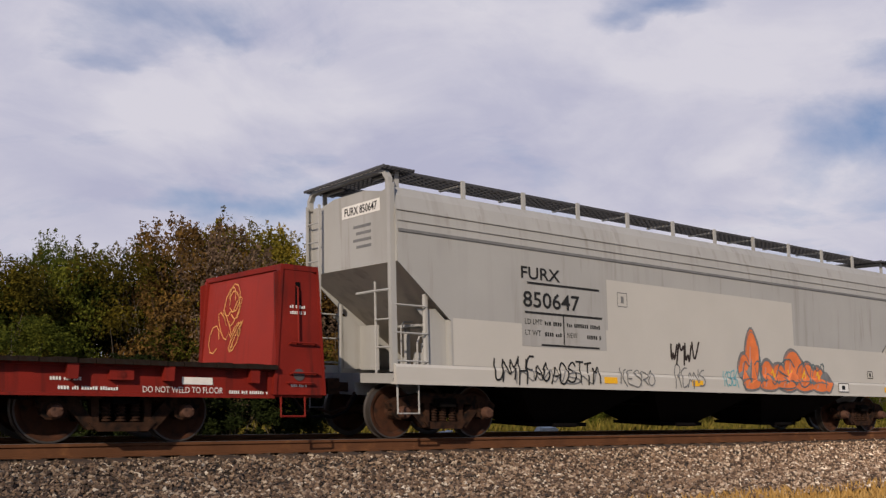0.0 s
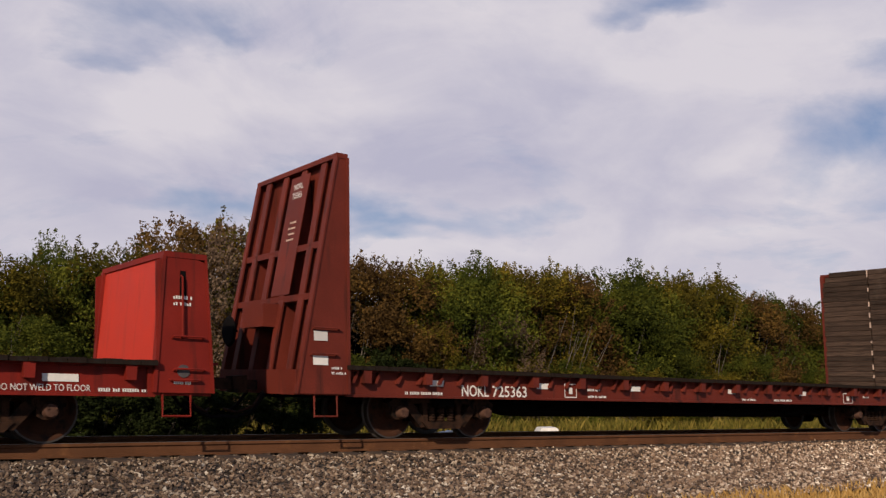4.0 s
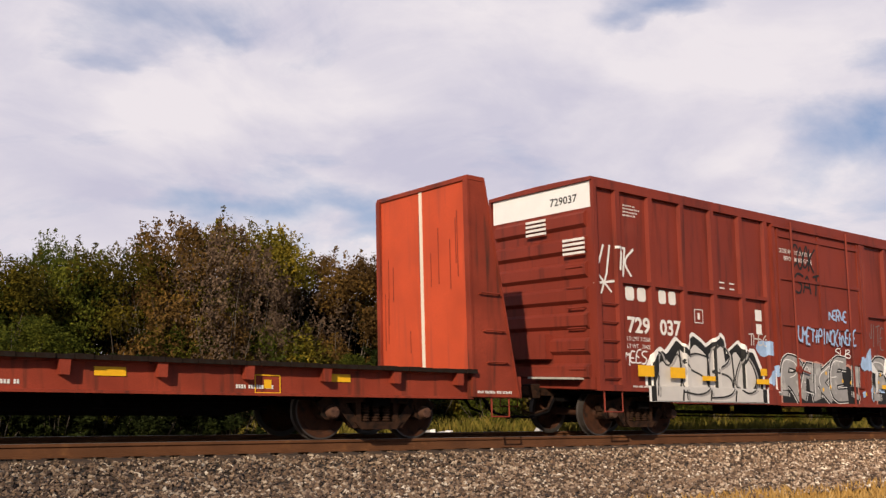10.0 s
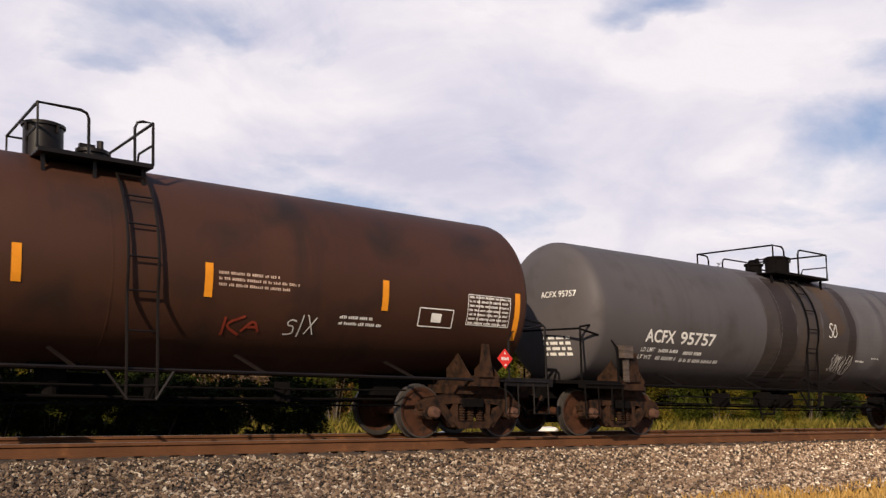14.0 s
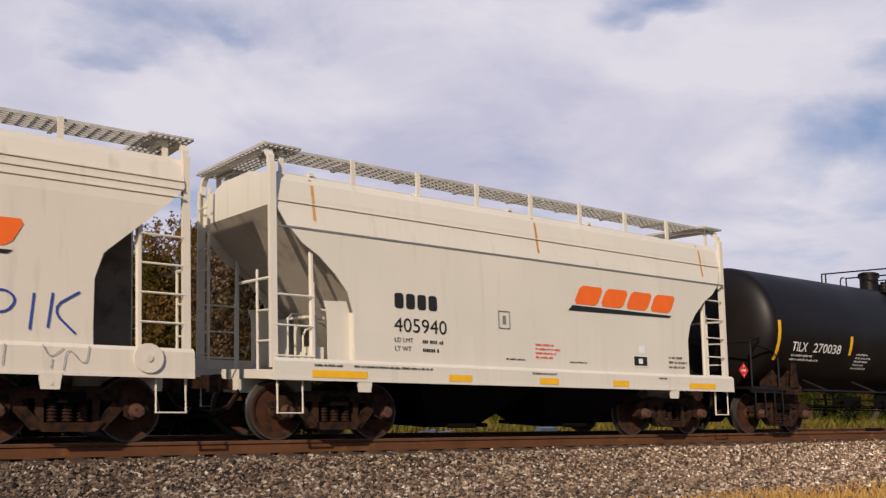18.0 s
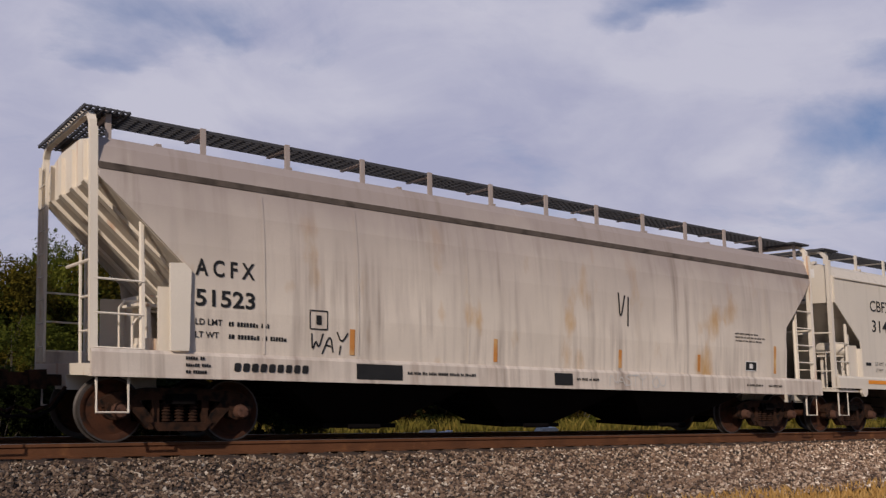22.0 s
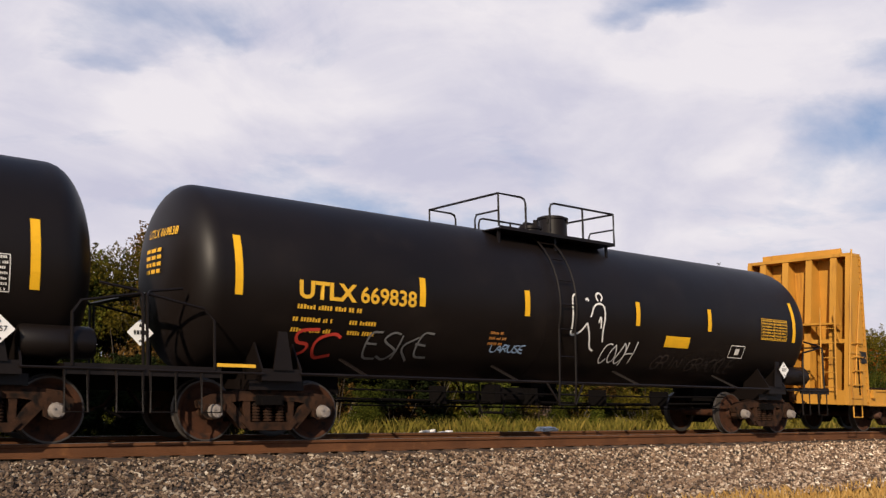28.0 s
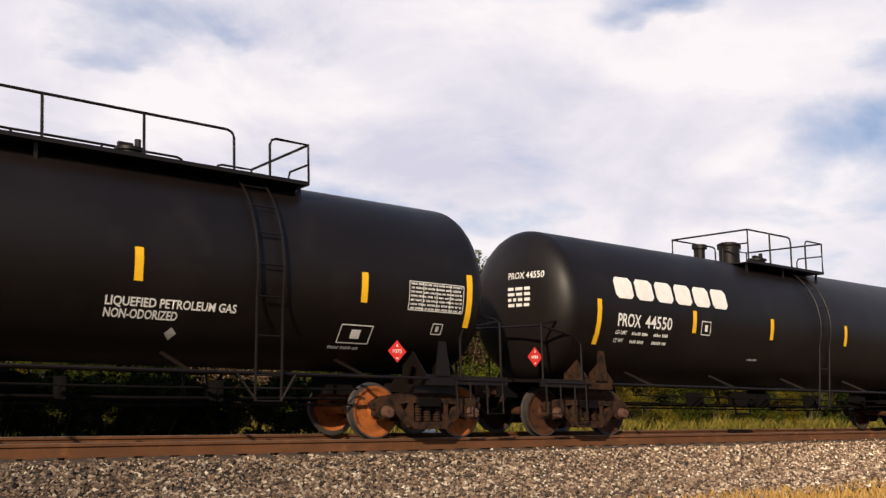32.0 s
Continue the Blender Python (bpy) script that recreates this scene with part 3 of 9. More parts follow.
def spray_lines(text, x0, x1, z0, z1, seed, slant=0.1, wild=0.09, tight=1.0):
    """The lines of a sprayed word, letter by letter."""
    rnd = random.Random(seed)
    n, word = len(text), []
    for i, ch in enumerate(text):
        w, h = (x1 - x0) / n, z1 - z0
        up, grow = rnd.uniform(-0.07, 0.07) * h, rnd.uniform(0.9, 1.12)
        lines = []
        for run in SPRAY[ch].split("|") if SPRAY[ch] else ():
            pts = []
            for q in run.split():
                u, v = int(q[0]) / 8 + rnd.uniform(-wild, wild), int(q[1]) / 8 + rnd.uniform(-wild, wild)
                pts.append((x0 + w * (i + 0.5 + (u - 0.5) * 0.86 * tight) + slant * h * (v - 0.5), z0 + up + h * (0.5 + (v - 0.5) * grow)))
            lines.append(finer(rounded(pts), 0.07))
        word.append(lines)
    return word


def painted(name, lines, w, surf, mat, parent, off=0.010, label=""):
    """Lines of one colour as one coat of paint."""
    vs, fs, lift = [], [], []
    for i, pts in enumerate(lines):
        v, f = ribbon(pts, w)
        fs += [tuple(k + len(vs) for k in q) for q in f]
        vs += v
        lift += [off + 0.0004 * i] * len(v)
    me = bpy.data.meshes.new(name)
    me.from_pydata([(x, surf(x, z) - d, z) for (x, z), d in zip(vs, lift)], [], fs)
    me.materials.append(mat)
    return part(name, me, None, parent, label)


def tag(text, x0, x1, z0, z1, surf, mat, parent, seed=1, w=0.035, off=0.012, label="", slant=0.12, wild=0.09, tight=1.1):
    """A sprayed signature."""
    return painted("graffiti_tag", [l for lines in spray_lines(text, x0, x1, z0, z1, seed, slant, wild, tight) for l in lines], w, surf, mat, parent, off, label)


def backing(x0, x1, z0, z1, peaks, surf, coats, parent, seed, fold=1.022, tips=0.16, rise=(0.8, 1.0, 0.9)):
    """Ragged coats of paint behind a sprayed work: (colour, growth, name, label), the widest first."""
    rnd = random.Random(seed)
    h, n = z1 - z0, 12 * peaks
    top = [(rnd.uniform(0.25, 0.75), rnd.uniform(-0.06, 0.05)) for _ in range(peaks)]

    def crest(u):
        i = min(peaks - 1, int(u * peaks))
        v = u * peaks - i
        peak = 1 - abs(v - top[i][0]) / max(top[i][0], 1 - top[i][0])
        return z0 + h * (float(np.interp(u, (0, 0.45, 1), rise)) - tips + tips * peak + top[i][1])

    for j, (mat, grow, name, note) in enumerate(coats):
        vs, fs = [], []
        for k in range(n + 1):
            u = k / n
            low = z0 - grow * 0.08
            edge = h * 0.30 * max(0.0, 1 - min(u, 1 - u) * 8)
            vs += [(x0 - grow + (x1 - x0 + 2 * grow) * u, z) for z in (low, max(low, fold - 0.004), max(low, fold + 0.004), max(fold + 0.01, crest(u) - edge + grow * 1.2))]
        for k in range(n):
            fs += [(4 * k + r, 4 * k + 4 + r, 4 * k + 5 + r, 4 * k + 1 + r) for r in range(3)]
        decal(name, vs, fs, surf, mat, parent, 0.004 + 0.0012 * j, note)


def throw_up(text, x0, x1, z0, z1, surf, fill, line, parent, seed, fat, edge=0.04, off=0.008, glint=None, shade=None, slant=0.05, label="", wild=0.05, tight=1.2):
    """Fat outlined letters that lap over one another, with a shaded and a bright edge."""
    h = fat * 0.5
    for i, lines in enumerate(spray_lines(text, x0 + h * 0.6, x1 - h * 0.6, z0 + h, z1 - h, seed, slant, wild, tight)):
        d = off + 0.0028 * i
        if not lines:
            continue
        if shade:
            painted("graffiti_shading", lines, fat + edge * 2 + 0.035, surf, shade, parent, d)
        painted("graffiti_outline", lines, fat + edge * 2, surf, line, parent, d + 0.0007)
        painted("graffiti", lines, fat, surf, fill, parent, d + 0.0016, label if i == 0 else "")
        if glint:
            painted("graffiti_glint", [[(p[0] - fat * 0.36, p[1] + fat * 0.16) for p in l[1:len(l) * 2 // 3]] for l in lines if len(l) > 5], edge * 0.55, surf, glint, parent, d + 0.0025)


def blob(cx, cz, rx, rz, rnd, n=26, lump=0.18):
    ph = [rnd.uniform(0, 6.28) for _ in range(4)]
    return [(cx + rx * math.cos(2 * math.pi * i / n) * (1 + lump * math.sin(3 * 2 * math.pi * i / n + ph[0]) + lump * 0.6 * math.sin(5 * 2 * math.pi * i / n + ph[1])),
             cz + rz * math.sin(2 * math.pi * i / n) * (1 + lump * math.sin(2 * 2 * math.pi * i / n + ph[2]) + lump * 0.5 * math.sin(4 * 2 * math.pi * i / n + ph[3]))) for i in range(n)]


def hazard(x, z, r, surf, mat, parent, number=None):
    decal("placard", [(x - r, z), (x, z - r), (x + r, z), (x, z + r)], [(0, 1, 2, 3)], surf, mat, parent, 0.02)
    rim = M["letter_black"] if mat == M["placard_white"] else M["letter_white"]
    if not number and r > 0.1:
        bars(x - r * 0.48, z - r * 0.16, r, r * 0.34, surf, rim, parent, off=0.026)
    if r > 0.1:
        bars(x - r * 0.12, z - r * 0.72, r * 0.3, r * 0.2, surf, rim, parent, off=0.026)
        decal("placard_flame", [(x - r * 0.12, z + r * 0.42), (x + r * 0.12, z + r * 0.42), (x, z + r * 0.72)], [(0, 1, 2)], surf, rim, parent, 0.026)
    if number:
        letters(number, x - r * 0.5, z - r * 0.16, r * 0.36, surf, M["letter_black"] if mat == M["placard_white"] else M["letter_white"], parent, width=r, off=0.026)

# ---- ground and track ----
def noise_grid(name, x0, x1, y0, y1, nx, ny, height, mat, reach=0):
    xs, ys = np.linspace(x0, x1, nx), np.linspace(y0, y1, ny)
    if reach:
        xs = np.concatenate([np.linspace(-reach, x0, 70)[:-1], xs, np.linspace(x1, reach, 70)[1:]])
        nx = len(xs)
    vs = [(x, y, height(x, y)) for y in ys for x in xs]
    fs = [(j * nx + i, j * nx + i + 1, (j + 1) * nx + i + 1, (j + 1) * nx + i) for j in range(ny - 1) for i in range(nx - 1)]
    me = bpy.data.meshes.new(name)
    me.from_pydata(vs, [], fs)
    me.polygons.foreach_set("use_smooth", [True] * len(fs))
    me.materials.append(mat)
    return new(name, me)


def bed_height(y):
    return float(np.interp(y, [-9, -6.6, -3.4, -2.3, -1.6, 1.6, 2.4, 4.0, 7.0], [-0.50, -0.44, -0.42, -0.33, -0.235, -0.235, -0.36, -0.62, -0.66]))


def land_height(x, y):
    z = bed_height(y) - 0.06
    return z + 0.05 * noise.noise((x * 0.4, y * 0.4, 0)) + 0.02 * noise.noise((x * 2, y * 2, 3))


gravel_mat = mk("ballast_bed", (0.075, 0.060, 0.047), 0.95, var=0.45, scale=14, fine=90, bump=1.0)
soil_mat = mk("dry_grass_soil", (0.20, 0.145, 0.06), 0.95, var=0.4, scale=1.2, fine=25, bump=1.0, dirt=(0.06, 0.06, 0.02), dirt_at=0.5)
far_ground = noise_grid("ground", -900, 1800, -700, 1500, 3, 3, lambda x, y: -0.95, soil_mat)
tagged(far_ground, "wide level ground of dry grass and soil", "ground", kind="structure")
near = noise_grid("trackside_ground", -30, 110, -40, 40, 141, 161, land_height, soil_mat, 460)
tagged(near, "grassy trackside ground beside the ballast", "ground", kind="structure")
bed = noise_grid("ballast_bed", -30, 110, -6.4, 3.0, 281, 40, lambda x, y: bed_height(y) - 0.02 + 0.03 * noise.noise((x * 1.3, y * 1.3, 7)), gravel_mat, 460)
tagged(bed, "grey crushed stone ballast bed under the track", "ballast", kind="structure")

stone_mat = bpy.data.materials.new("crushed_stone")


def make_stone_material():
    m = stone_mat
    m.use_nodes = True
    n, l = m.node_tree.nodes, m.node_tree.links
    b = n["Principled BSDF"]
    b.inputs["Roughness"].default_value = 0.9
    g = n.new("ShaderNodeNewGeometry")
    r = n.new("ShaderNodeValToRGB")
    e = r.color_ramp.elements
    e[0].color, e[1].color = (0.024, 0.016, 0.011, 1), (0.50, 0.43, 0.34, 1)
    for p, c in ((0.3, (0.078, 0.047, 0.029, 1)), (0.6, (0.155, 0.098, 0.060, 1)), (0.82, (0.22, 0.158, 0.108, 1)), (0.94, (0.33, 0.26, 0.19, 1))):
        e.new(p).color = c
    l.new(g.outputs["Random Per Island"], r.inputs[0])
    # stone colour grows brighter with x, from 0.86 to 2 times its value
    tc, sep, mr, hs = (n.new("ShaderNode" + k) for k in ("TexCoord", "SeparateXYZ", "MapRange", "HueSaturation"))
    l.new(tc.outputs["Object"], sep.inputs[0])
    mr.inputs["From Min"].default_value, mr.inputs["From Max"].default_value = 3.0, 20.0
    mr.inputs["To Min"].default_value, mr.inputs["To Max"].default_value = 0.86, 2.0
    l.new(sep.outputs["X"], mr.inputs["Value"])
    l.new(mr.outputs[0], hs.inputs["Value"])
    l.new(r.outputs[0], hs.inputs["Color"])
    l.new(hs.outputs[0], b.inputs["Base Color"])


make_stone_material()


def stones(name, count, x0, x1, y0, y1, size, seed, mat, bias=1.0, label=""):
    rng = np.random.default_rng(seed)
    octa = np.array([(1, 0, 0), (-1, 0, 0), (0, 1, 0), (0, -1, 0), (0, 0, 1), (0, 0, -1)], float)
    tri = np.array([(0, 2, 4), (2, 1, 4), (1, 3, 4), (3, 0, 4), (2, 0, 5), (1, 2, 5), (3, 1, 5), (0, 3, 5)])
    x = x0 + (x1 - x0) * rng.random(count) ** bias
    y = rng.uniform(y0, y1, count)
    s = size * rng.uniform(0.55, 1.35, count) * (1 + 0.25 * rng.random(count))
    z = np.array([bed_height(q) for q in y]) + s * rng.uniform(-0.15, 0.5, count)
    v = octa[None] * rng.uniform(0.55, 1.15, (count, 6, 1)) + rng.normal(0, 0.22, (count, 6, 3))
    a, b = rng.uniform(0, 6.28, count), rng.uniform(0, 6.28, count)
    ca, sa, cb, sb = np.cos(a), np.sin(a), np.cos(b), np.sin(b)
    r1 = np.stack([np.stack([ca, -sa, 0 * a], -1), np.stack([sa, ca, 0 * a], -1), np.stack([0 * a, 0 * a, 1 + 0 * a], -1)], 1)
    r2 = np.stack([np.stack([1 + 0 * b, 0 * b, 0 * b], -1), np.stack([0 * b, cb, -sb], -1), np.stack([0 * b, sb, cb], -1)], 1)
    v = np.einsum("nij,njk,nvk->nvi", r1, r2, v) * s[:, None, None] * np.array([1, 1, 0.8]) + np.stack([x, y, z], -1)[:, None]
    f = (tri[None] + 6 * np.arange(count)[:, None, None]).reshape(-1, 3)
    me = bpy.data.meshes.new(name)
    me.from_pydata(v.reshape(-1, 3).tolist(), [], f.tolist())
    me.materials.append(mat)
    return tagged(new(name, me), label, "ballast stones", kind="stuff")


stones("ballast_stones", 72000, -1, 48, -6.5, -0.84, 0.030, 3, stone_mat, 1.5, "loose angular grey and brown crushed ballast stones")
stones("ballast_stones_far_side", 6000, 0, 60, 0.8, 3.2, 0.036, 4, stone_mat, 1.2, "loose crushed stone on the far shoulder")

rail_poly = [(-0.075, -0.185), (0.075, -0.185), (0.075, -0.172), (0.012, -0.150), (0.009, -0.052), (0.036, -0.040), (0.036, -0.006), (0.030, 0.0),
             (-0.030, 0.0), (-0.036, -0.006), (-0.036, -0.040), (-0.009, -0.052), (-0.012, -0.150), (-0.075, -0.172)]
track = thing("railway_track", "single standard gauge railway track on timber ties", "railway track", at=pose(0, 0, 0))
track["kind"] = "structure"
for side in (-1, 1):
    sh = Shape().beam([(side * 0.753 + y, z) for y, z in rail_poly], -450, 450)
    part("rail", sh, M["rail_side"], track, "rusty steel rail with a worn bright head")
    part("rail_head", Shape().box(-450, 450, side * 0.753 - 0.026, side * 0.753 + 0.026, -0.002, 0.003), M["rail_top"], track, "polished running surface")
tie_mesh = Shape().box(-0.115, 0.115, -1.3, 1.3, -0.36, -0.19).mesh("tie", M["tie"])
plate_mesh = Shape().box(-0.09, 0.09, -0.17, 0.17, -0.19, -0.182).mesh("tie_plate", M["rail_side"])
for i in range(110):
    tie = part("tie", tie_mesh, None, track, at=pose(-4 + i * 0.53, 0, 0))
    if -1 < i * 0.53 - 4 < 34:
        for side in (-1, 1):
            part("tie_plate", plate_mesh, None, tie, at=pose(0, side * 0.753, 0))

more = Shape()
for i in range(-840, 850):
    if not 0 <= i < 110:
        more.box(-4 + i * 0.53 - 0.115, -4 + i * 0.53 + 0.115, -1.3, 1.3, -0.36, -0.19)
part("far_ties", more, M["tie"], track, "rows of creosoted timber ties")["kind"] = "stuff"


# ---- hedge of trees behind the track ----
def leaf_material(name, ramp):
    m = bpy.data.materials.new(name)
    m.use_nodes = True
    n, l = m.node_tree.nodes, m.node_tree.links
    b = n["Principled BSDF"]
    b.inputs["Roughness"].default_value = 0.8
    b.inputs["Specular IOR Level"].default_value = 0.06
    g, inf = n.new("ShaderNodeNewGeometry"), n.new("ShaderNodeObjectInfo")
    r = n.new("ShaderNodeValToRGB")
    e = r.color_ramp.elements
    e[0].color, e[1].color = (*ramp[0], 1), (*ramp[-1], 1)
    for i in range(1, len(ramp) - 1):
        e.new(i / (len(ramp) - 1)).color = (*ramp[i], 1)
    tc, nz = n.new("ShaderNodeTexCoord"), n.new("ShaderNodeTexNoise")
    nz.inputs["Scale"].default_value, nz.inputs["Detail"].default_value = 4.5, 3
    l.new(tc.outputs["Object"], nz.inputs["Vector"])
    ad = n.new("ShaderNodeMath")
    ad.operation = "MULTIPLY_ADD"
    ad.inputs[1].default_value = 0.32
    l.new(g.outputs["Random Per Island"], ad.inputs[0])
    mr = n.new("ShaderNodeMapRange")
    mr.inputs["From Min"].default_value, mr.inputs["From Max"].default_value = 0.3, 0.7
    mr.inputs["To Max"].default_value = 0.68
    l.new(nz.outputs["Fac"], mr.inputs["Value"])
    l.new(mr.outputs[0], ad.inputs[2])
    l.new(ad.outputs[0], r.inputs[0])
    hs = n.new("ShaderNodeHueSaturation")
    hs.inputs["Saturation"].default_value = 1.08
    l.new(r.outputs[0], hs.inputs["Color"])
    mv = n.new("ShaderNodeMapRange")
    mv.inputs["To Min"].default_value, mv.inputs["To Max"].default_value = 0.78, 1.75
    l.new(inf.outputs["Random"], mv.inputs["Value"])
    l.new(mv.outputs[0], hs.inputs["Value"])
    l.new(hs.outputs[0], b.inputs["Base Color"])
    tr = n.new("ShaderNodeBsdfTranslucent")
    l.new(hs.outputs[0], tr.inputs["Color"])
    ms = n.new("ShaderNodeMixShader")
    ms.inputs[0].default_value = 0.12
    l.new(b.outputs[0], ms.inputs[1])
    l.new(tr.outputs[0], ms.inputs[2])
    l.new(ms.outputs[0], n["Material Output"].inputs[0])
    return m


LEAF = {
    "green": leaf_material("green_leaves", [(0.010, 0.015, 0.004), (0.040, 0.048, 0.010), (0.120, 0.118, 0.022)]),
    "olive": leaf_material("olive_leaves", [(0.016, 0.015, 0.005), (0.070, 0.058, 0.012), (0.205, 0.150, 0.030)]),
    "brown": leaf_material("turning_leaves", [(0.022, 0.013, 0.007), (0.075, 0.044, 0.017), (0.170, 0.100, 0.032)]),
    # darker than real foliage: shade under and between crowns put into the leaf colour
    "shade": leaf_material("shade_painted_leaves", [(0.008, 0.011, 0.004), (0.014, 0.019, 0.006), (0.026, 0.032, 0.009)]),
    "bare": leaf_material("withered_leaves", [(0.030, 0.020, 0.014), (0.085, 0.058, 0.040), (0.150, 0.105, 0.070)]),
    "red": leaf_material("autumn_red_leaves", [(0.22, 0.05, 0.02), (0.32, 0.09, 0.03), (0.30, 0.16, 0.04)]),
}
bark = mk("grey_bark", (0.15, 0.125, 0.10), 0.95, var=0.3, scale=6, bump=0.6)


def stem_lines(seed, count):
    """Stems of a thicket, about 1 wide and 1 high: foot, bow and tip of each."""
    rng = np.random.default_rng(seed)
    a = rng.uniform(0, 6.28, count)
    r = np.sqrt(rng.random(count)) * 0.44
    tip = np.stack([r * np.cos(a), r * np.sin(a), (1.0 - 1.35 * r ** 1.6) * (1 - 0.26 * rng.random(count) ** 1.5) * np.where(rng.random(count) < 0.08, 1.0, 0.9)], -1)
    foot = np.stack([tip[:, 0] * 0.07, tip[:, 1] * 0.07, np.full(count, -0.05)], -1)
    bow = foot * 0.4 + tip * 0.6 * np.array([1.0, 1.0, 0.8]) + np.stack([rng.normal(0, 0.03, count), rng.normal(0, 0.03, count), np.full(count, 0.05)], -1)
    return foot, bow, tip


def crown_mesh(seed, mat, leaves=26000, size=0.0088, wisps=46):
    """A crown of separate leafy boughs with dark gaps between them, and short feathery sprays on its outline."""
    rng = np.random.default_rng(seed + 500)
    lumps = []
    for i in range(46):
        a, h = rng.uniform(0, 6.28), rng.uniform(0.08, 0.84)
        rad = 0.42 * math.sqrt(max(0.04, 1 - ((h - 0.34) / 0.56) ** 2)) * rng.uniform(0.55, 1.0)
        lumps.append((rad * math.cos(a), rad * math.sin(a), h, rng.uniform(0.05, 0.115)))
    pts = []
    total = sum(r * r for _, _, _, r in lumps)
    for x, y, z, r in lumps:
        k = int(leaves * r * r / total)
        d = rng.normal(0, 1, (k, 3))
        d /= np.linalg.norm(d, axis=1)[:, None]
        ragged = 1 + 0.34 * np.sin(5 * d[:, 0] + seed) * np.sin(5 * d[:, 2] + x * 40) + 0.20 * np.sin(11 * d[:, 1] + y * 30)
        bough = np.array([x, y, z]) + d * (r * ragged * rng.uniform(0.35, 1.1, k) ** 0.6)[:, None] * np.array([1.15, 1.15, 0.82])
        pts.append(bough)
        for w in range(3):
            up = rng.normal(0, 0.75, 3)
            up[2] = abs(up[2]) + 0.55
            up *= rng.uniform(0.03, 0.085) / np.linalg.norm(up)
            t = rng.random(30)
            o = np.array([x, y, z]) + r * 0.85 * up / np.linalg.norm(up)
            pts.append(o + t[:, None] * up + rng.normal(0, 0.013, (30, 3)) * (1.25 - t)[:, None])
    for i in range(wisps):
        a, rad = rng.uniform(0, 6.28), 0.38 * math.sqrt(rng.random())
        k = int(rng.integers(18, 60))
        t = rng.random(k)
        lean = rng.normal(0, 0.045, 2)
        base = np.array([rad * math.cos(a), rad * math.sin(a), 0.85 - 0.9 * rad ** 1.5])
        pts.append(base + np.stack([lean[0] * t, lean[1] * t, rng.uniform(0.03, 0.13) * t], -1) + rng.normal(0, 0.017, (k, 3)) * (1.2 - 0.8 * t)[:, None])
    p = np.concatenate(pts)
    p = p[p[:, 2] > -0.02]
    n = len(p)
    d = rng.normal(0, 1, (n, 3))
    d[:, 2] *= 0.7
    d /= np.linalg.norm(d, axis=1)[:, None]
    e = np.cross(d, rng.normal(0, 1, (n, 3)))
    e /= np.linalg.norm(e, axis=1)[:, None]
    s = size * rng.uniform(0.6, 1.35, n)[:, None]
    v = np.stack([p - d * s - e * s * 0.45, p - d * s * 0.4 + e * s * 0.75, p + d * s * 1.2], 1).reshape(-1, 3)
    f = np.arange(3 * n).reshape(-1, 3)
    me = bpy.data.meshes.new("crown")
    me.from_pydata(v.tolist(), [], f.tolist())
    me.materials.append(mat)
    return me


def trunk_mesh(seed):
    foot, bow, tip = stem_lines(seed, 130)
    sh = Shape()
    for i in range(0, 130, 7):
        f, b, t = foot[i], bow[i], tip[i]
        line = [tuple((1 - u) ** 2 * f + 2 * u * (1 - u) * b + u * u * t) for u in (0, 0.3, 0.6, 0.98)]
        r = 0.0085 if i % 2 else 0.0055
        for j in range(3):
            sh.cyl(line[j], line[j + 1], r * (1 - j / 3.3), 5, r * (1 - (j + 1) / 3.3))
    return sh.mesh("trunk", bark)


KINDS = list(LEAF)
crowns, trunks = {}, {}
for k in LEAF:
    seeds = [10 * i + 3 * KINDS.index(k) for i in range(3)]
    crowns[k] = [crown_mesh(q, LEAF[k], 12000 if k == "shade" else 9000 if k == "bare" else 28000, 0.016 if k == "shade" else 0.0080) for q in seeds]
    trunks[k] = [trunk_mesh(q) for q in seeds]


def tree(x, y, w, h, kind, seed, label):
    rnd = random.Random(seed)
    t = thing("tree", label, "tree", "trees behind the track", pose(x, y, -0.75, 0, 0, rnd.uniform(0, 360)))
    part("trunk", trunks[kind][seed % 3], None, t, at=Matrix.Diagonal((w, w, h, 1)))
    part("crown", crowns[kind][seed % 3], None, t, at=Matrix.Diagonal((w, w, h, 1)))
    return t


# hedge top along the track: x, height of crown above ground
def hedge_top(x):
    return float(np.interp(x, [-6, 2, 4.5, 6.5, 8, 10, 12, 13.5, 16, 22, 27, 30, 36, 40, 43, 46], [5.4, 5.1, 5.1, 5.8, 6.1, 6.9, 6.6, 6.2, 6.2, 7.0, 7.2, 7.2, 7.0, 6.9, 5.8, 4.8]))


TREES = {"green": "dense green broadleaf tree in the trackside hedge", "olive": "olive green tree turning in autumn in the hedge",
         "brown": "brownish tree with thinning autumn leaves in the hedge", "shade": "dark green bush with shade put into its leaf colour",
         "bare": "half bare grey brown shrub with thin stems in the hedge",
         "red": "autumn red tree beyond the end of the hedge"}
rnd = random.Random(5)
count = 0
x = -5.0
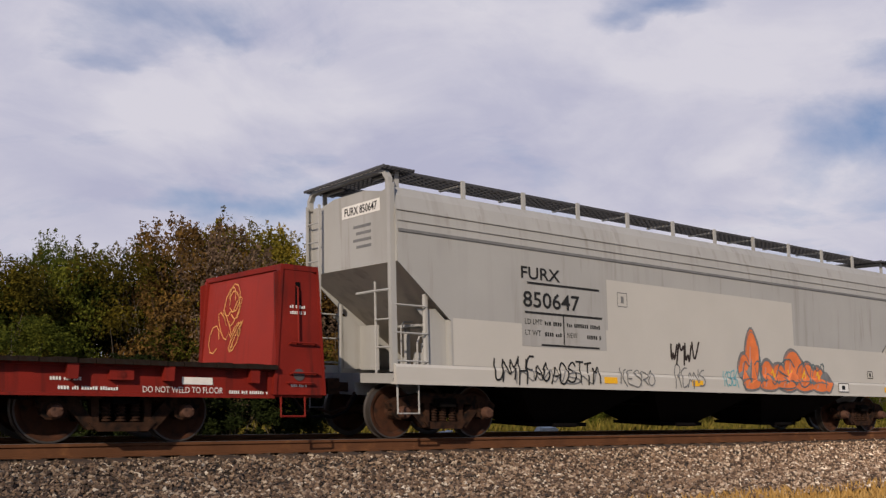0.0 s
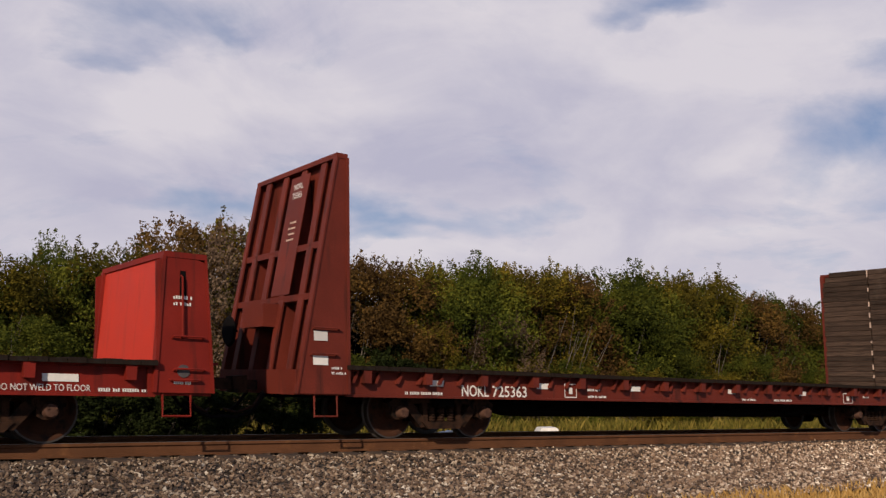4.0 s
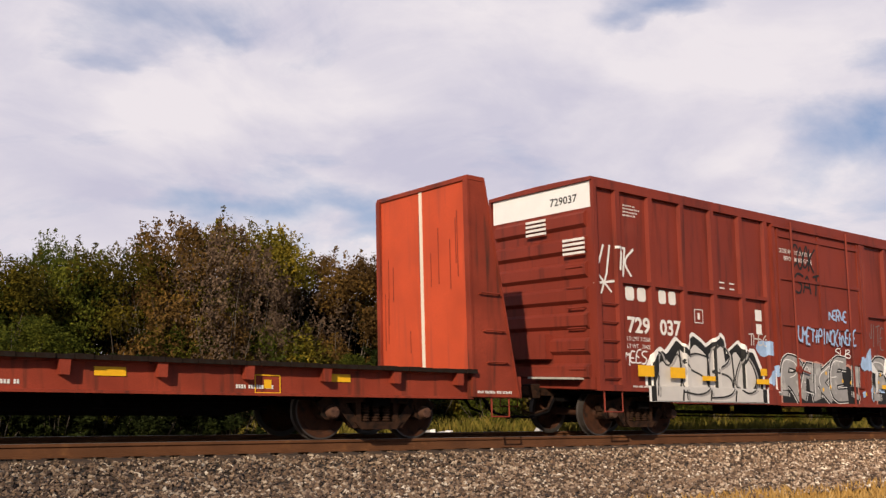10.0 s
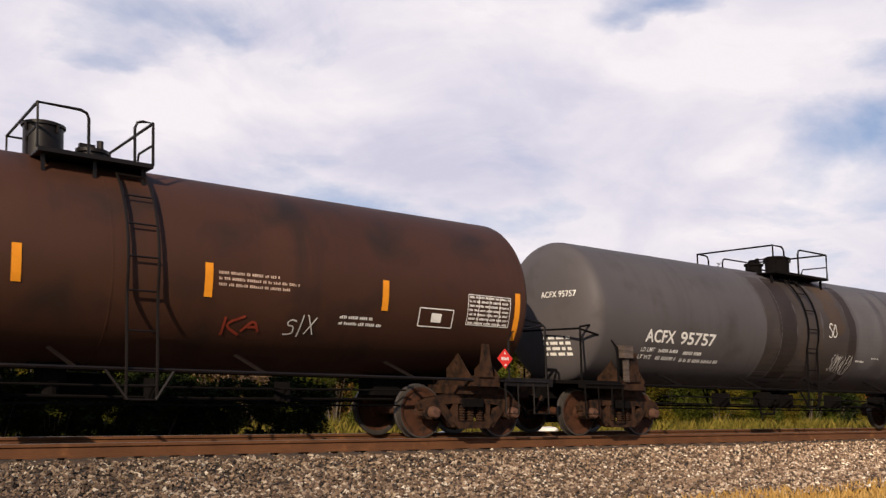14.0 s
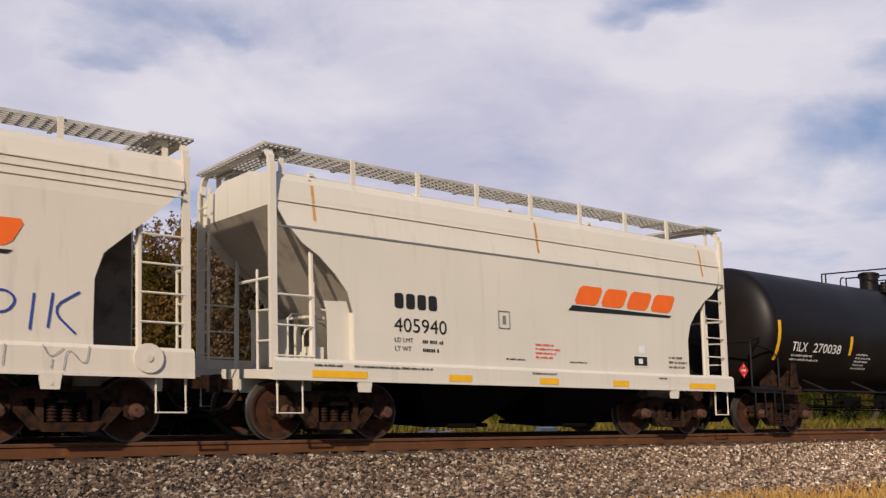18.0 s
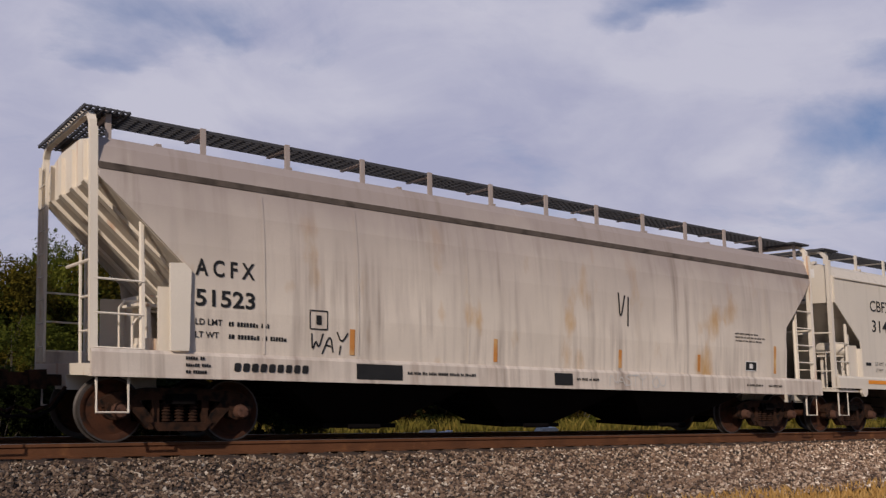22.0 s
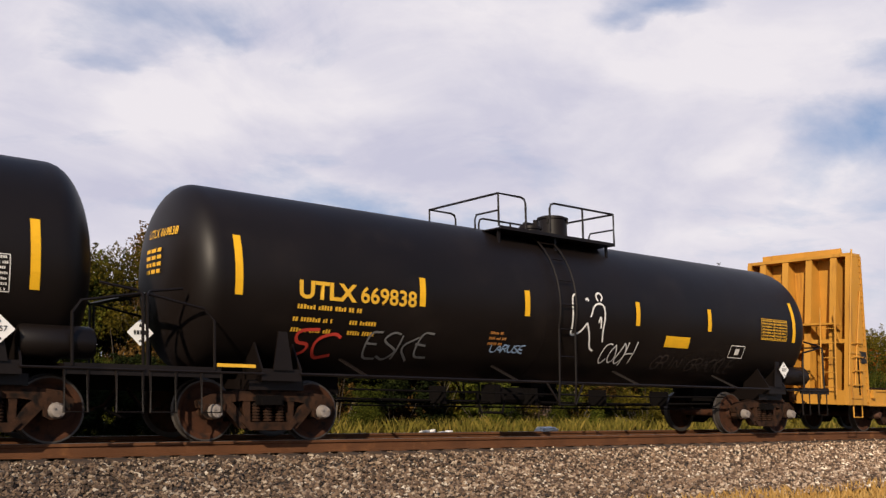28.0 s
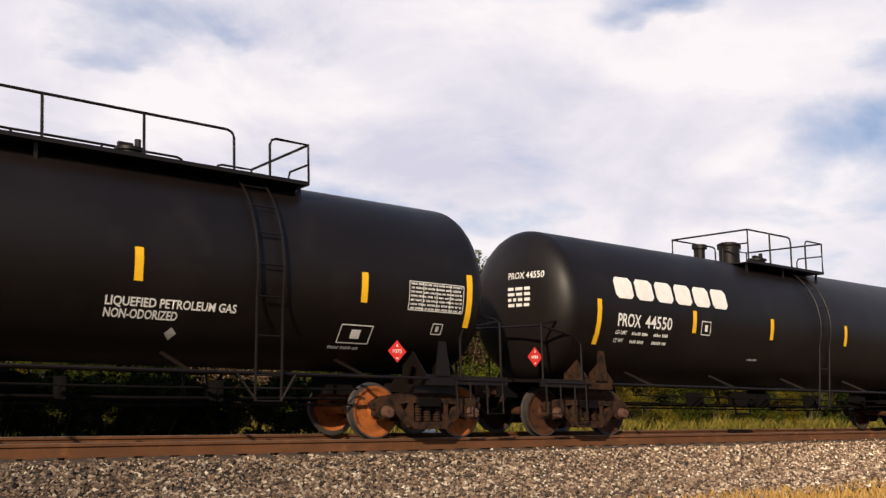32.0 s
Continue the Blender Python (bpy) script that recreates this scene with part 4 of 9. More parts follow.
# golden at the near end, brown in the middle, green towards the far end
STRETCHES = ((9.5, ("olive", "olive", "brown", "olive", "green")), (14.5, ("brown", "brown", "bare", "brown", "olive")), (19.0, ("olive", "olive", "green", "brown")),
             (26.5, ("olive", "brown", "olive", "brown", "green")), (31.0, ("green", "shade", "green", "olive")), (60.0, ("green", "olive", "olive", "green", "brown")))
while x < 45:
    mix_ = next(m for end, m in STRETCHES if x < end)
    k = rnd.choice(mix_)
    h = hedge_top(x)
    tree(x, 12 + rnd.uniform(-0.6, 0.9), h * rnd.uniform(0.70, 0.95), h * rnd.uniform(0.95, 1.05), k, count, TREES[k])
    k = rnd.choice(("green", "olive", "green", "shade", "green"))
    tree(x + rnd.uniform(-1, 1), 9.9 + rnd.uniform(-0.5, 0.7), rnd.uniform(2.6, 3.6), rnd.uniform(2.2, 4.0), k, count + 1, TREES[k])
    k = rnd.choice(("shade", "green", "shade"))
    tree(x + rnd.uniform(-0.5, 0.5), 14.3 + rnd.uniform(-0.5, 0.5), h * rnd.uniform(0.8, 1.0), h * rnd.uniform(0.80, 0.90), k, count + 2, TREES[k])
    x += rnd.uniform(1.35, 1.85)
    count += 3
x = -7.0
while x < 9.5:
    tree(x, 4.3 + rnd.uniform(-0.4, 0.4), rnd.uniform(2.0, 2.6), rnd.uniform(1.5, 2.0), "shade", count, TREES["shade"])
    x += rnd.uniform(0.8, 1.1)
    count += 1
tree(10.3, 10.6, 4.6, 6.5, "bare", 301, TREES["bare"])
tree(11.3, 10.9, 3.6, 5.6, "bare", 302, TREES["bare"])
tree(20.5, 10.5, 3.2, 4.6, "bare", 303, TREES["bare"])
for i in range(9):
    tree(58 + i * 6.5, 26 + rnd.uniform(-4, 6), rnd.uniform(7, 9), rnd.uniform(6.0, 8.0), ("red", "olive", "red", "green")[i % 4], 200 + i, TREES[("red", "olive", "red", "green")[i % 4]])


def grass(name, count, x0, x1, y0, y1, h, ramp, seed, label, bias=1.0):
    rng = np.random.default_rng(seed)
    x = x0 + (x1 - x0) * rng.random(count) ** bias
    y = rng.uniform(y0, y1, count)
    z = np.array([land_height(a, b) for a, b in zip(x, y)])
    hh = h * rng.uniform(0.35, 1.25, count)
    a = rng.uniform(0, 6.28, count)
    w = 0.010 + 0.008 * rng.random(count)
    dx, dy = np.cos(a) * w, np.sin(a) * w
    lx, ly = rng.normal(0, 0.25, count) * hh, rng.normal(0, 0.25, count) * hh
    v = np.stack([np.stack([x - dx, y - dy, z - 0.02], -1), np.stack([x + dx, y + dy, z - 0.02], -1),
                  np.stack([x + lx * 0.4 + dx * 0.7, y + ly * 0.4 + dy * 0.7, z + hh * 0.6], -1), np.stack([x + lx, y + ly, z + hh], -1)], 1).reshape(-1, 3)
    me = bpy.data.meshes.new(name)
    me.from_pydata(v.tolist(), [], np.arange(4 * count).reshape(-1, 4).tolist())
    me.materials.append(leaf_material(name + "_blades", ramp))
    return tagged(new(name, me), label, "grass", kind="stuff")


STRAW = [(0.24, 0.135, 0.05), (0.42, 0.26, 0.10), (0.56, 0.38, 0.18)]
grass("dry_grass_verge", 26000, 6, 34, -10.5, -6.2, 0.16, STRAW, 21, "short dry straw coloured grass at the edge of the ballast", 1.2)
grass("yellow_grass_strip", 36000, 9.3, 60, 3.4, 9.0, 0.11, [(0.11, 0.095, 0.03), (0.22, 0.175, 0.065), (0.36, 0.275, 0.11)], 22, "long yellow grass along the far side of the track", 1.1)
grass("green_weeds", 16000, 9.5, 60, 7.6, 10.5, 0.6, [(0.045, 0.045, 0.012), (0.10, 0.085, 0.022), (0.22, 0.16, 0.05)], 23, "tall green weeds below the hedge")
for bx, by, bw, bh in ((18.42, 6.0, 0.42, 0.52), (14.05, 6.0, 0.14, 0.46), (14.35, 6.05, 0.12, 0.48), (14.62, 5.95, 0.15, 0.42), (14.92, 6.1, 0.10, 0.44)):
    blk = thing("concrete_block", "small weathered white concrete block in the grass", "concrete block", "blocks in the grass", pose(bx, by, bed_height(by) - 0.07, 0, 0, 20 + 90 * bx))
    part("block", Shape().beam([(-bw * 0.7, 0), (bw * 0.7, 0), (bw * 0.7, bh * 0.8), (bw * 0.5, bh), (-bw * 0.55, bh * 0.96), (-bw * 0.7, bh * 0.75)], -bw, bw), M["concrete"], blk)

# ---- the train ----
SPEEDS = [(0, 10.346), (9, 10.340), (19, 10.290), (28, 10.420), (32, 10.454)]


def travelled(t):
    s = -0.065
    for (a, va), (b, vb) in zip(SPEEDS, SPEEDS[1:]):
        if t <= a:
            break
        e = min(t, b)
        ve = va + (vb - va) * (e - a) / (b - a)
        s += (va + ve) / 2 * (e - a)
    return s


WHEEL = 0.457
wheel_plate = [(-0.82, 0.001), (-0.82, 0.10), (-0.765, 0.14), (-0.755, 0.34), (-0.79, 0.385), (-0.79, 0.425)]


def wheelset_mesh(mat):
    sh = Shape()
    for s in (-1, 1):
        sh.now = 0
        sh.turned([(s * -a, r) for a, r in wheel_plate], "y", 0, 0, 32, False)
        sh.turned([(s * 0.655, 0.40), (s * 0.72, 0.34), (s * 0.70, 0.14), (s * 0.62, 0.09)], "y", 0, 0, 32, False)
        sh.now = 1
        sh.turned([(s * 0.79, 0.425), (s * 0.79, 0.450), (s * 0.68, 0.457), (s * 0.668, 0.484), (s * 0.648, 0.484), (s * 0.640, 0.455), (s * 0.655, 0.40)], "y", 0, 0, 32, False)
    sh.now = 0
    sh.cyl((0, -1.02, 0), (0, 1.02, 0), 0.085, 12)
    return sh.mesh("wheelset", [mat, M["tread"]], True)


WHEELSETS = {"old": wheelset_mesh(M["wheel"]), "new": wheelset_mesh(M["wheel_new"])}


def side_frame_mesh():
    sh = Shape()
    y0, y1 = -0.085, 0.085
    sh.slab([(-1.13, 0.60), (-0.95, 0.70), (-0.45, 0.78), (0.45, 0.78), (0.95, 0.72), (1.13, 0.60), (1.10, 0.50), (0.92, 0.54), (0.45, 0.61), (-0.45, 0.61), (-0.92, 0.56), (-1.10, 0.50)], y0, y1)
    for s in (-1, 1):
        sh.slab([(s * 0.84, 0.60), (s * 0.62, 0.62), (s * 0.28, 0.22), (s * 0.46, 0.20)], y0, y1)
        sh.slab([(s * 0.42, 0.66), (s * 0.31, 0.66), (s * 0.31, 0.30), (s * 0.40, 0.30)], y0 + 0.01, y1 - 0.01)
        sh.slab([(s * 1.06, 0.56), (s * 0.72, 0.58), (s * 0.73, 0.38), (s * 0.80, 0.34), (s * 1.0, 0.34), (s * 1.07, 0.40)], y0 - 0.03, y1)
    sh.slab([(-0.46, 0.30), (0.46, 0.30), (0.34, 0.18), (-0.34, 0.18)], y0 - 0.03, y1 + 0.03)
    return sh.mesh("side_frame", M["truck"])


def spring_mesh():
    prof = [(0.30, 0.045)]
    for k in range(6):
        z = 0.31 + k * 0.045
        prof += [(z, 0.052), (z + 0.008, 0.075), (z + 0.02, 0.075), (z + 0.028, 0.052)]
    prof.append((0.59, 0.045))
    sh = Shape()
    n = 10
    vs = [(r * math.cos(2 * math.pi * j / n), r * math.sin(2 * math.pi * j / n), z) for z, r in prof for j in range(n)]
    m = len(prof)
    sh.add(vs, [(i * n + j, i * n + (j + 1) % n, (i + 1) * n + (j + 1) % n, (i + 1) * n + j) for i in range(m - 1) for j in range(n)])
    return sh.mesh("spring", M["truck"], True)


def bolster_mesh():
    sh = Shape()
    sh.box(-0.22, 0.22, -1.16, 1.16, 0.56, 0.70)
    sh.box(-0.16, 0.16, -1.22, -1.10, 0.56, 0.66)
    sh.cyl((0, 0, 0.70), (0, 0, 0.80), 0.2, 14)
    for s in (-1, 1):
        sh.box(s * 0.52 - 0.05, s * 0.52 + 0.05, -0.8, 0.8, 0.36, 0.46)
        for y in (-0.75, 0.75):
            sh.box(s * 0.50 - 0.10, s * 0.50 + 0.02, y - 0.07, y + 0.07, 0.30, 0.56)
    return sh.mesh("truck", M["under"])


def cap_mesh(mat):
    sh = Shape().turned([(-0.16, 0.001), (-0.16, 0.05), (-0.15, 0.085), (-0.06, 0.11), (0.0, 0.11)], "y", 0, 0, 12)
    for i in range(3):
        a = 2.1 * i + 0.5
        sh.cyl((0.06 * math.cos(a), -0.175, 0.06 * math.sin(a)), (0.06 * math.cos(a), -0.15, 0.06 * math.sin(a)), 0.018, 6)
    return sh.mesh("journal_cap", mat, True)


SIDE, SPRING, BOLSTER = side_frame_mesh(), spring_mesh(), bolster_mesh()
CAPS = {"brown": cap_mesh(M["cap"]), "grey": cap_mesh(M["cap_grey"])}


def truck(car, x, wheels, cap="brown", wheel="old"):
    tr = part("truck", BOLSTER, None, car, at=pose(x, 0, 0))
    for s in (-1, 1):
        part("side_frame", SIDE, None, tr, "rusty cast steel side frame", at=pose(0, s * 1.02, 0))
        for i in (-1, 0, 1):
            part("spring", SPRING, None, tr, at=pose(0.2 * i, s * 1.04, 0))
    for dx in (-0.889, 0.889):
        ws = part("wheelset", WHEELSETS[wheel], None, tr, at=pose(dx, 0, WHEEL))
        wheels.append((ws, dx))
        part("journal_cap", CAPS[cap], None, tr, at=pose(dx, -1.10, WHEEL))


def coupler(car, x, s, z=0.86):
    ENDS[car.name, s] = x
    sh = Shape().box(min(x - s * 0.6, x + s * 0.28), max(x - s * 0.6, x + s * 0.28), -0.08, 0.08, z - 0.09, z + 0.07)
    sh.slab([(x + s * 0.22, z - 0.14), (x + s * 0.44, z - 0.14), (x + s * 0.46, z + 0.12), (x + s * 0.22, z + 0.14)], -0.16, 0.12)
    sh.tube([(x, -0.3, z - 0.1), (x + s * 0.2, -0.34, z - 0.35), (x + s * 0.42, -0.2, z - 0.45), (x + s * 0.55, 0, z - 0.40)], 0.025)
    part("coupler", sh, M["truck"], car)


CARS = []
ENDS = {}


def start_car(name, label, centre, hd, cap="brown", wheel="old", wheel_right=None):
    car = thing(name, label, "railway wagon", "wagons of the freight train", pose(centre, 0, 0))
    wheels = []
    truck(car, -hd - 0.08, wheels, cap, wheel)
    truck(car, hd - 0.08, wheels, cap, wheel_right or wheel)
    CARS.append((car, centre, wheels))
    return car


def step(car, x, y, mat, w=0.38, top=0.8, bottom=0.42):
    s = -1 if y < 0 else 1
    part("sill_step", Shape().tube([(x - w / 2, y, top), (x - w / 2, y, bottom), (x + w / 2, y, bottom), (x + w / 2, y, top)], 0.02), mat, car)


def ladder(car, x, y, z0, z1, mat, w=0.42, n=None, r=0.016):
    sh = Shape()
    n = n or max(2, int((z1 - z0) / 0.36))
    for s in (-1, 1):
        sh.box(x + s * w / 2 - 0.02, x + s * w / 2 + 0.02, y - 0.02, y + 0.02, z0, z1)
    for i in range(n):
        z = z0 + (i + 0.5) * (z1 - z0) / n
        sh.tube([(x - w / 2, y - 0.02, z), (x + w / 2, y - 0.02, z)], r, 5)
    part("ladder", sh, mat, car)


def grab(car, pts, mat, name="grab_iron", r=0.016):
    part(name, Shape().tube(pts, r), mat, car)


def rigging(car, x0, x1, z=0.62):
    """Brake rods, levers and pipes under the floor."""
    sh = Shape()
    for y, zz, r in ((-0.55, z, 0.022), (0.45, z - 0.06, 0.022), (-0.95, z + 0.16, 0.018), (-0.75, z - 0.1, 0.016)):
        sh.tube([(x0, y, zz), (x0 * 0.3 + x1 * 0.7, y, zz - 0.03), (x1, y, zz)], r)
    for f in (0.2, 0.42, 0.61, 0.8):
        xx = x0 + (x1 - x0) * f
        sh.box(xx - 0.03, xx + 0.03, -0.95, -0.5, z - 0.06, z + 0.25)
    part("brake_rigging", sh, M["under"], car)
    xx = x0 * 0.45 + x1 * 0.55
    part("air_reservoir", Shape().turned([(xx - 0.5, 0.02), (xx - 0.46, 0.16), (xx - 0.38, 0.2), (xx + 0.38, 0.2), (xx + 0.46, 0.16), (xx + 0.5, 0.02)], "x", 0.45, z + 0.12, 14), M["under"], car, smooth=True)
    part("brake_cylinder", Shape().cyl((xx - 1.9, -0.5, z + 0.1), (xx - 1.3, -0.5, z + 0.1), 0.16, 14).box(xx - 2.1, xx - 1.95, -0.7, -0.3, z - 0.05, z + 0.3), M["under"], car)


# ---- bulkhead flat wagons ----
def bulkhead(car, e, half, spec, mat, panel, lining, under):
    """An upright end wall on the deck: tapered side plates, ribs on the outer face, a lining on the inner face."""
    top, base = spec["top"], spec["base"]
    xo, xi, to, ti = (e * (half - spec[k]) for k in ("out", "inn", "top_out", "top_in"))
    for s in (-1, 1):
        poly = [(xo, base), (xi, base), (ti, top), (to, top)]
        if not spec["tall"]:
            poly = [(xo, base), (xi, base), (xi, top - 0.08), (lerp(xi, xo, 0.25), top), (lerp(xi, to, 0.75), top), (to, top - 0.06), (xo, base + 0.75)]
        part("side_plate", Shape().slab(poly, s * 1.47, s * 1.51), mat, car)
        sh = Shape()
        sh.slab([(xi, base), (xi - e * 0.05, base), (ti - e * 0.05, top), (ti, top)], s * 1.40, s * 1.53)
        sh.slab([(xo, base), (xo + e * 0.03, base), (to + e * 0.03, top), (to, top)], s * 1.40, s * 1.53)
        part("edge_flange", sh, mat, car)
    z0 = spec["deck"]
    part("panel", Shape().slab([(xi, z0), (xi + e * 0.04, z0), (ti + e * 0.04, top), (ti, top)], -1.45, 1.45), panel, car)
    part("top_cap", Shape().box(min(ti, to) - 0.03, max(ti, to) + 0.03, -1.52, 1.52, top - 0.02, top + 0.06), mat, car)
    ribs = spec.get("ribs", 4)
    for i in range(ribs):
        y = lerp(-1.05, 1.05, i / (ribs - 1))
        rib = Shape().slab([(xi + e * 0.04, base), (xo - e * 0.03, base), (to - e * 0.03, top), (ti + e * 0.04, top)], y - 0.035, y + 0.035)
        rib.slab([(xo - e * 0.03, base), (xo, base), (to, top), (to - e * 0.03, top)], y - 0.09, y + 0.09)
        part("rib", rib, mat, car)
    for f in spec.get("rails", ()):
        z = lerp(base, top, f)
        xx = lerp(xo, to, f)
        part("cross_rail", Shape().box(min(xx, xx - e * 0.2), max(xx, xx - e * 0.2), -1.46, 1.46, z - 0.05, z + 0.05), mat, car)
    if not spec["tall"]:
        for i in range(5):
            z = lerp(base + 0.35, top - 0.35, i / 4)
            part("rung", Shape().box(min(xo, xo - e * 0.16), max(xo, xo - e * 0.16), -1.42, -1.08, z - 0.022, z + 0.022), mat, car)
        part("crossover_board", Shape().box(min(xo, xo + e * 0.24), max(xo, xo + e * 0.24), -1.15, -0.35, 1.12, 1.16), mat, car, "steel foot board across the end")
    if lining:
        n = spec.get("boards", 23)
        wide_ = spec.get("lining_half", 1.45)
        rag = random.Random(int(half * 100) + e)
        over = spec.get("lining_over", -0.05)
        d = spec.get("lining_from", z0 + 0.06)
        for i in range(n):
            for j, (ya, yb) in enumerate(((-wide_, wide_),) if spec.get("posts") else ((-wide_, -0.02), (0.02, wide_))):
                f0, f1 = i / n, (i + 1) / n
                za, zb = lerp(d, top + over, f0) + 0.006, lerp(d, top + over, f1) - 0.006
                xa, xb = lerp(xi, ti, f0), lerp(xi, ti, f1)
                th = 0.07 + 0.012 * ((i * 7 + j * 3) % 3)
                trim = (0.24, 0.10, 0.03)[n - 1 - i] if i > n - 4 else 0.0
                short = rag.uniform(0, 0.035) + (0.12 if rag.random() < 0.06 else 0)
                ya2, yb2 = (ya + trim + short, yb) if j == 0 else (ya, yb - trim - short)
                if spec.get("posts"):
                    open_, th = rag.uniform(0.002, 0.012), 0.06 + rag.uniform(0, 0.05)
                    far_cut = {n - 1: 0.35, n - 2: 0.08, n - 3: 0.03}.get(i, 0) + rag.uniform(0, 0.02)
                    za, zb, ya2, yb2 = za + open_ * 0.5, zb - open_ * 0.4, ya + rag.uniform(0, 0.018), yb - far_cut
                    if e < 0:
                        ya2, yb2 = -yb2, -ya2
                part("plank", Shape().slab([(xa, za), (xa - e * th, za), (xb - e * th, zb), (xb, zb)], ya2, yb2), lining, car)
        strap_y = spec.get("strap_y", 0.0) * e
        if spec.get("dashes"):
            for k in range(9):
                f = (k + 0.5 + rag.uniform(-0.2, 0.2)) / 9
                xa = lerp(xi, ti, f) - e * 0.10
                part("strap", Shape().box(min(xa, xa - e * 0.02), max(xa, xa - e * 0.02), strap_y - 0.018, strap_y + 0.018, lerp(d, top, f), lerp(d, top, f) + rag.uniform(0.05, 0.2)), M["worn_white"], car, "pale end of a strap on the planks")
        else:
            part("strap", Shape().slab([(xi - e * 0.09, d), (xi - e * 0.115, d), (ti - e * 0.115, top), (ti - e * 0.09, top)], strap_y - 0.018, strap_y + 0.018), M["worn_white"] if lining == M["wood_brown"] else M["slope"], car, "pale steel strap down the planks")
    if spec.get("plate"):
        pl = [(lerp(xo, to, f) + e * 0.012 * k, lerp(base, top, f)) for k in (0, 1) for f in ((0.42, 0.97) if k == 0 else (0.97, 0.42))]
        part("number_plate_panel", Shape().slab([pl[0], pl[1], pl[2], pl[3]], -0.62, 0.05), mat, car)
        part("brake_box", Shape().box(min(xo, xo - e * 0.5), max(xo, xo - e * 0.5), -0.3, 0.5, lerp(base, top, 0.28), lerp(base, top, 0.38)), mat, car)
        part("brake_wheel", Shape().turned([(xo + e * 0.02, 0.24), (xo + e * 0.05, 0.27), (xo + e * 0.08, 0.24)], "x", 0.95, 1.75, 18).box(min(xo, xo + e * 0.06), max(xo, xo + e * 0.06), 0.70, 1.20, 1.73, 1.77), M["under"], car)
    if spec.get("posts"):
        for s in (-1, 1):
            part("edge_post", Shape().slab([(xi, base), (xi + e * 0.14, base), (ti + e * 0.13, top - 0.12), (ti, top - 0.12)], s * 1.44, s * 1.545), mat, car, "yellow edge post with rust")
            for i in range(9):
                f = (i + 0.5) / 9
                xx = lerp(xi, ti, f)
                part("bracket", Shape().box(min(xx, xx + e * 0.18), max(xx, xx + e * 0.18), s * 1.56 - 0.03, s * 1.56 + 0.03, lerp(base, top, f) - 0.02, lerp(base, top, f) + 0.02), mat, car)
        lump = random.Random(5 + e)
        for i in range(9):
            y, w = lump.uniform(-1.45, 1.2), lump.uniform(0.06, 0.20)
            hgt = lump.uniform(0.03, 0.10)
            part("torn_plate", Shape().slab([(ti - e * 0.02, top + 0.05), (ti + e * 0.10, top + 0.05), (ti + e * 0.07, top + 0.08 + hgt), (ti + e * 0.01, top + 0.06 + hgt * 0.7)], y - w, y + w), mat, car, "bent scrap of yellow plate on the top edge")
    if spec.get("hood"):
        part("hood", Shape().slab([(ti - e * 0.10, top - 0.02), (ti + e * 0.02, top + 0.26), (ti + e * 0.06, top + 0.26), (ti + e * 0.06, top - 0.02)], -1.05, 1.3), mat, car, "bent yellow top plate")
    if spec.get("side_ladder"):
        sh = Shape()
        for dx in (0.06, 0.30):
            sh.tube([(lerp(xo, to, f) + e * (0.02 - dx * 0.2), -1.56, lerp(1.2, top + 0.15, f)) if dx < 0.1 else (lerp(xo, to, f) - e * 0.30, -1.54, lerp(1.2, top - 0.9, f)) for f in (0, 0.5, 1)], 0.022)
        part("end_ladder", sh, mat, car)
        part("notice", Shape().box(min(xi, xi + e * 0.36) + 0.05, max(xi, xi + e * 0.36), -1.535, -1.525, 1.75, 2.05), M["letter_black"], car, "small black notice plate")
        frame_ = Shape()
        for xa, xb, za, zb in ((0.16, 0.66, 1.98, 2.02), (0.16, 0.66, 0.86, 0.90), (0.16, 0.20, 0.86, 2.02), (0.62, 0.66, 0.86, 2.02)):
            frame_.box(min(e * (half - xa), e * (half - xb)), max(e * (half - xa), e * (half - xb)), -1.535, -1.50, za, zb)
        part("panel_frame", frame_, mat, car, "raised steel frame on the side plate")
        # black slab on the plate: the darkness of an opening as colour
        part("opening", Shape().box(min(e * (half - 0.52), e * (half - 0.58)), max(e * (half - 0.52), e * (half - 0.58)), -1.518, -1.50, 0.95, 1.92), M["under"], car)
        part("lock_box", Shape().box(min(e * (half - 0.62), e * (half - 0.74)), max(e * (half - 0.62), e * (half - 0.74)), -1.55, -1.50, 2.18, 2.36).box(e * (half - 0.68) - 0.025, e * (half - 0.68) + 0.025, -1.556, -1.55, 2.22, 2.32), mat, car)
        for i in range(24):
            f = (i + 0.5) / 24
            part("bolt", Shape().cyl((lerp(xi, ti, f) + e * 0.05, -1.515, lerp(base, top, f)), (lerp(xi, ti, f) + e * 0.05, -1.54, lerp(base, top, f)), 0.02, 6), mat, car)
        xw = lerp(xo, to, 0.55)
        part("crossover_walk", Shape().box(min(xw, xw + e * 0.34), max(xw, xw + e * 0.34), -1.30, 0.9, 2.70, 2.75), mat, car, "yellow grated walk across the end")
        for y in (-1.25, -0.2, 0.8):
            part("walk_brace", Shape().tube([(xw + e * 0.30, y, 2.70), (lerp(xo, to, 0.42), y, 2.25)], 0.022), mat, car)
        end_steps = Shape()
        for y in (-1.32, -0.92):
            end_steps.tube([(xo + e * 0.20, y, 0.95), (xw + e * 0.32, y, 3.15)], 0.02)
        for i in range(5):
            f = (i + 0.5) / 6
            end_steps.tube([(lerp(xo + e * 0.20, xw + e * 0.32, f), -1.32, lerp(0.95, 3.15, f)), (lerp(xo + e * 0.20, xw + e * 0.32, f), -0.92, lerp(0.95, 3.15, f))], 0.014)
        part("walk_ladder", end_steps, mat, car)
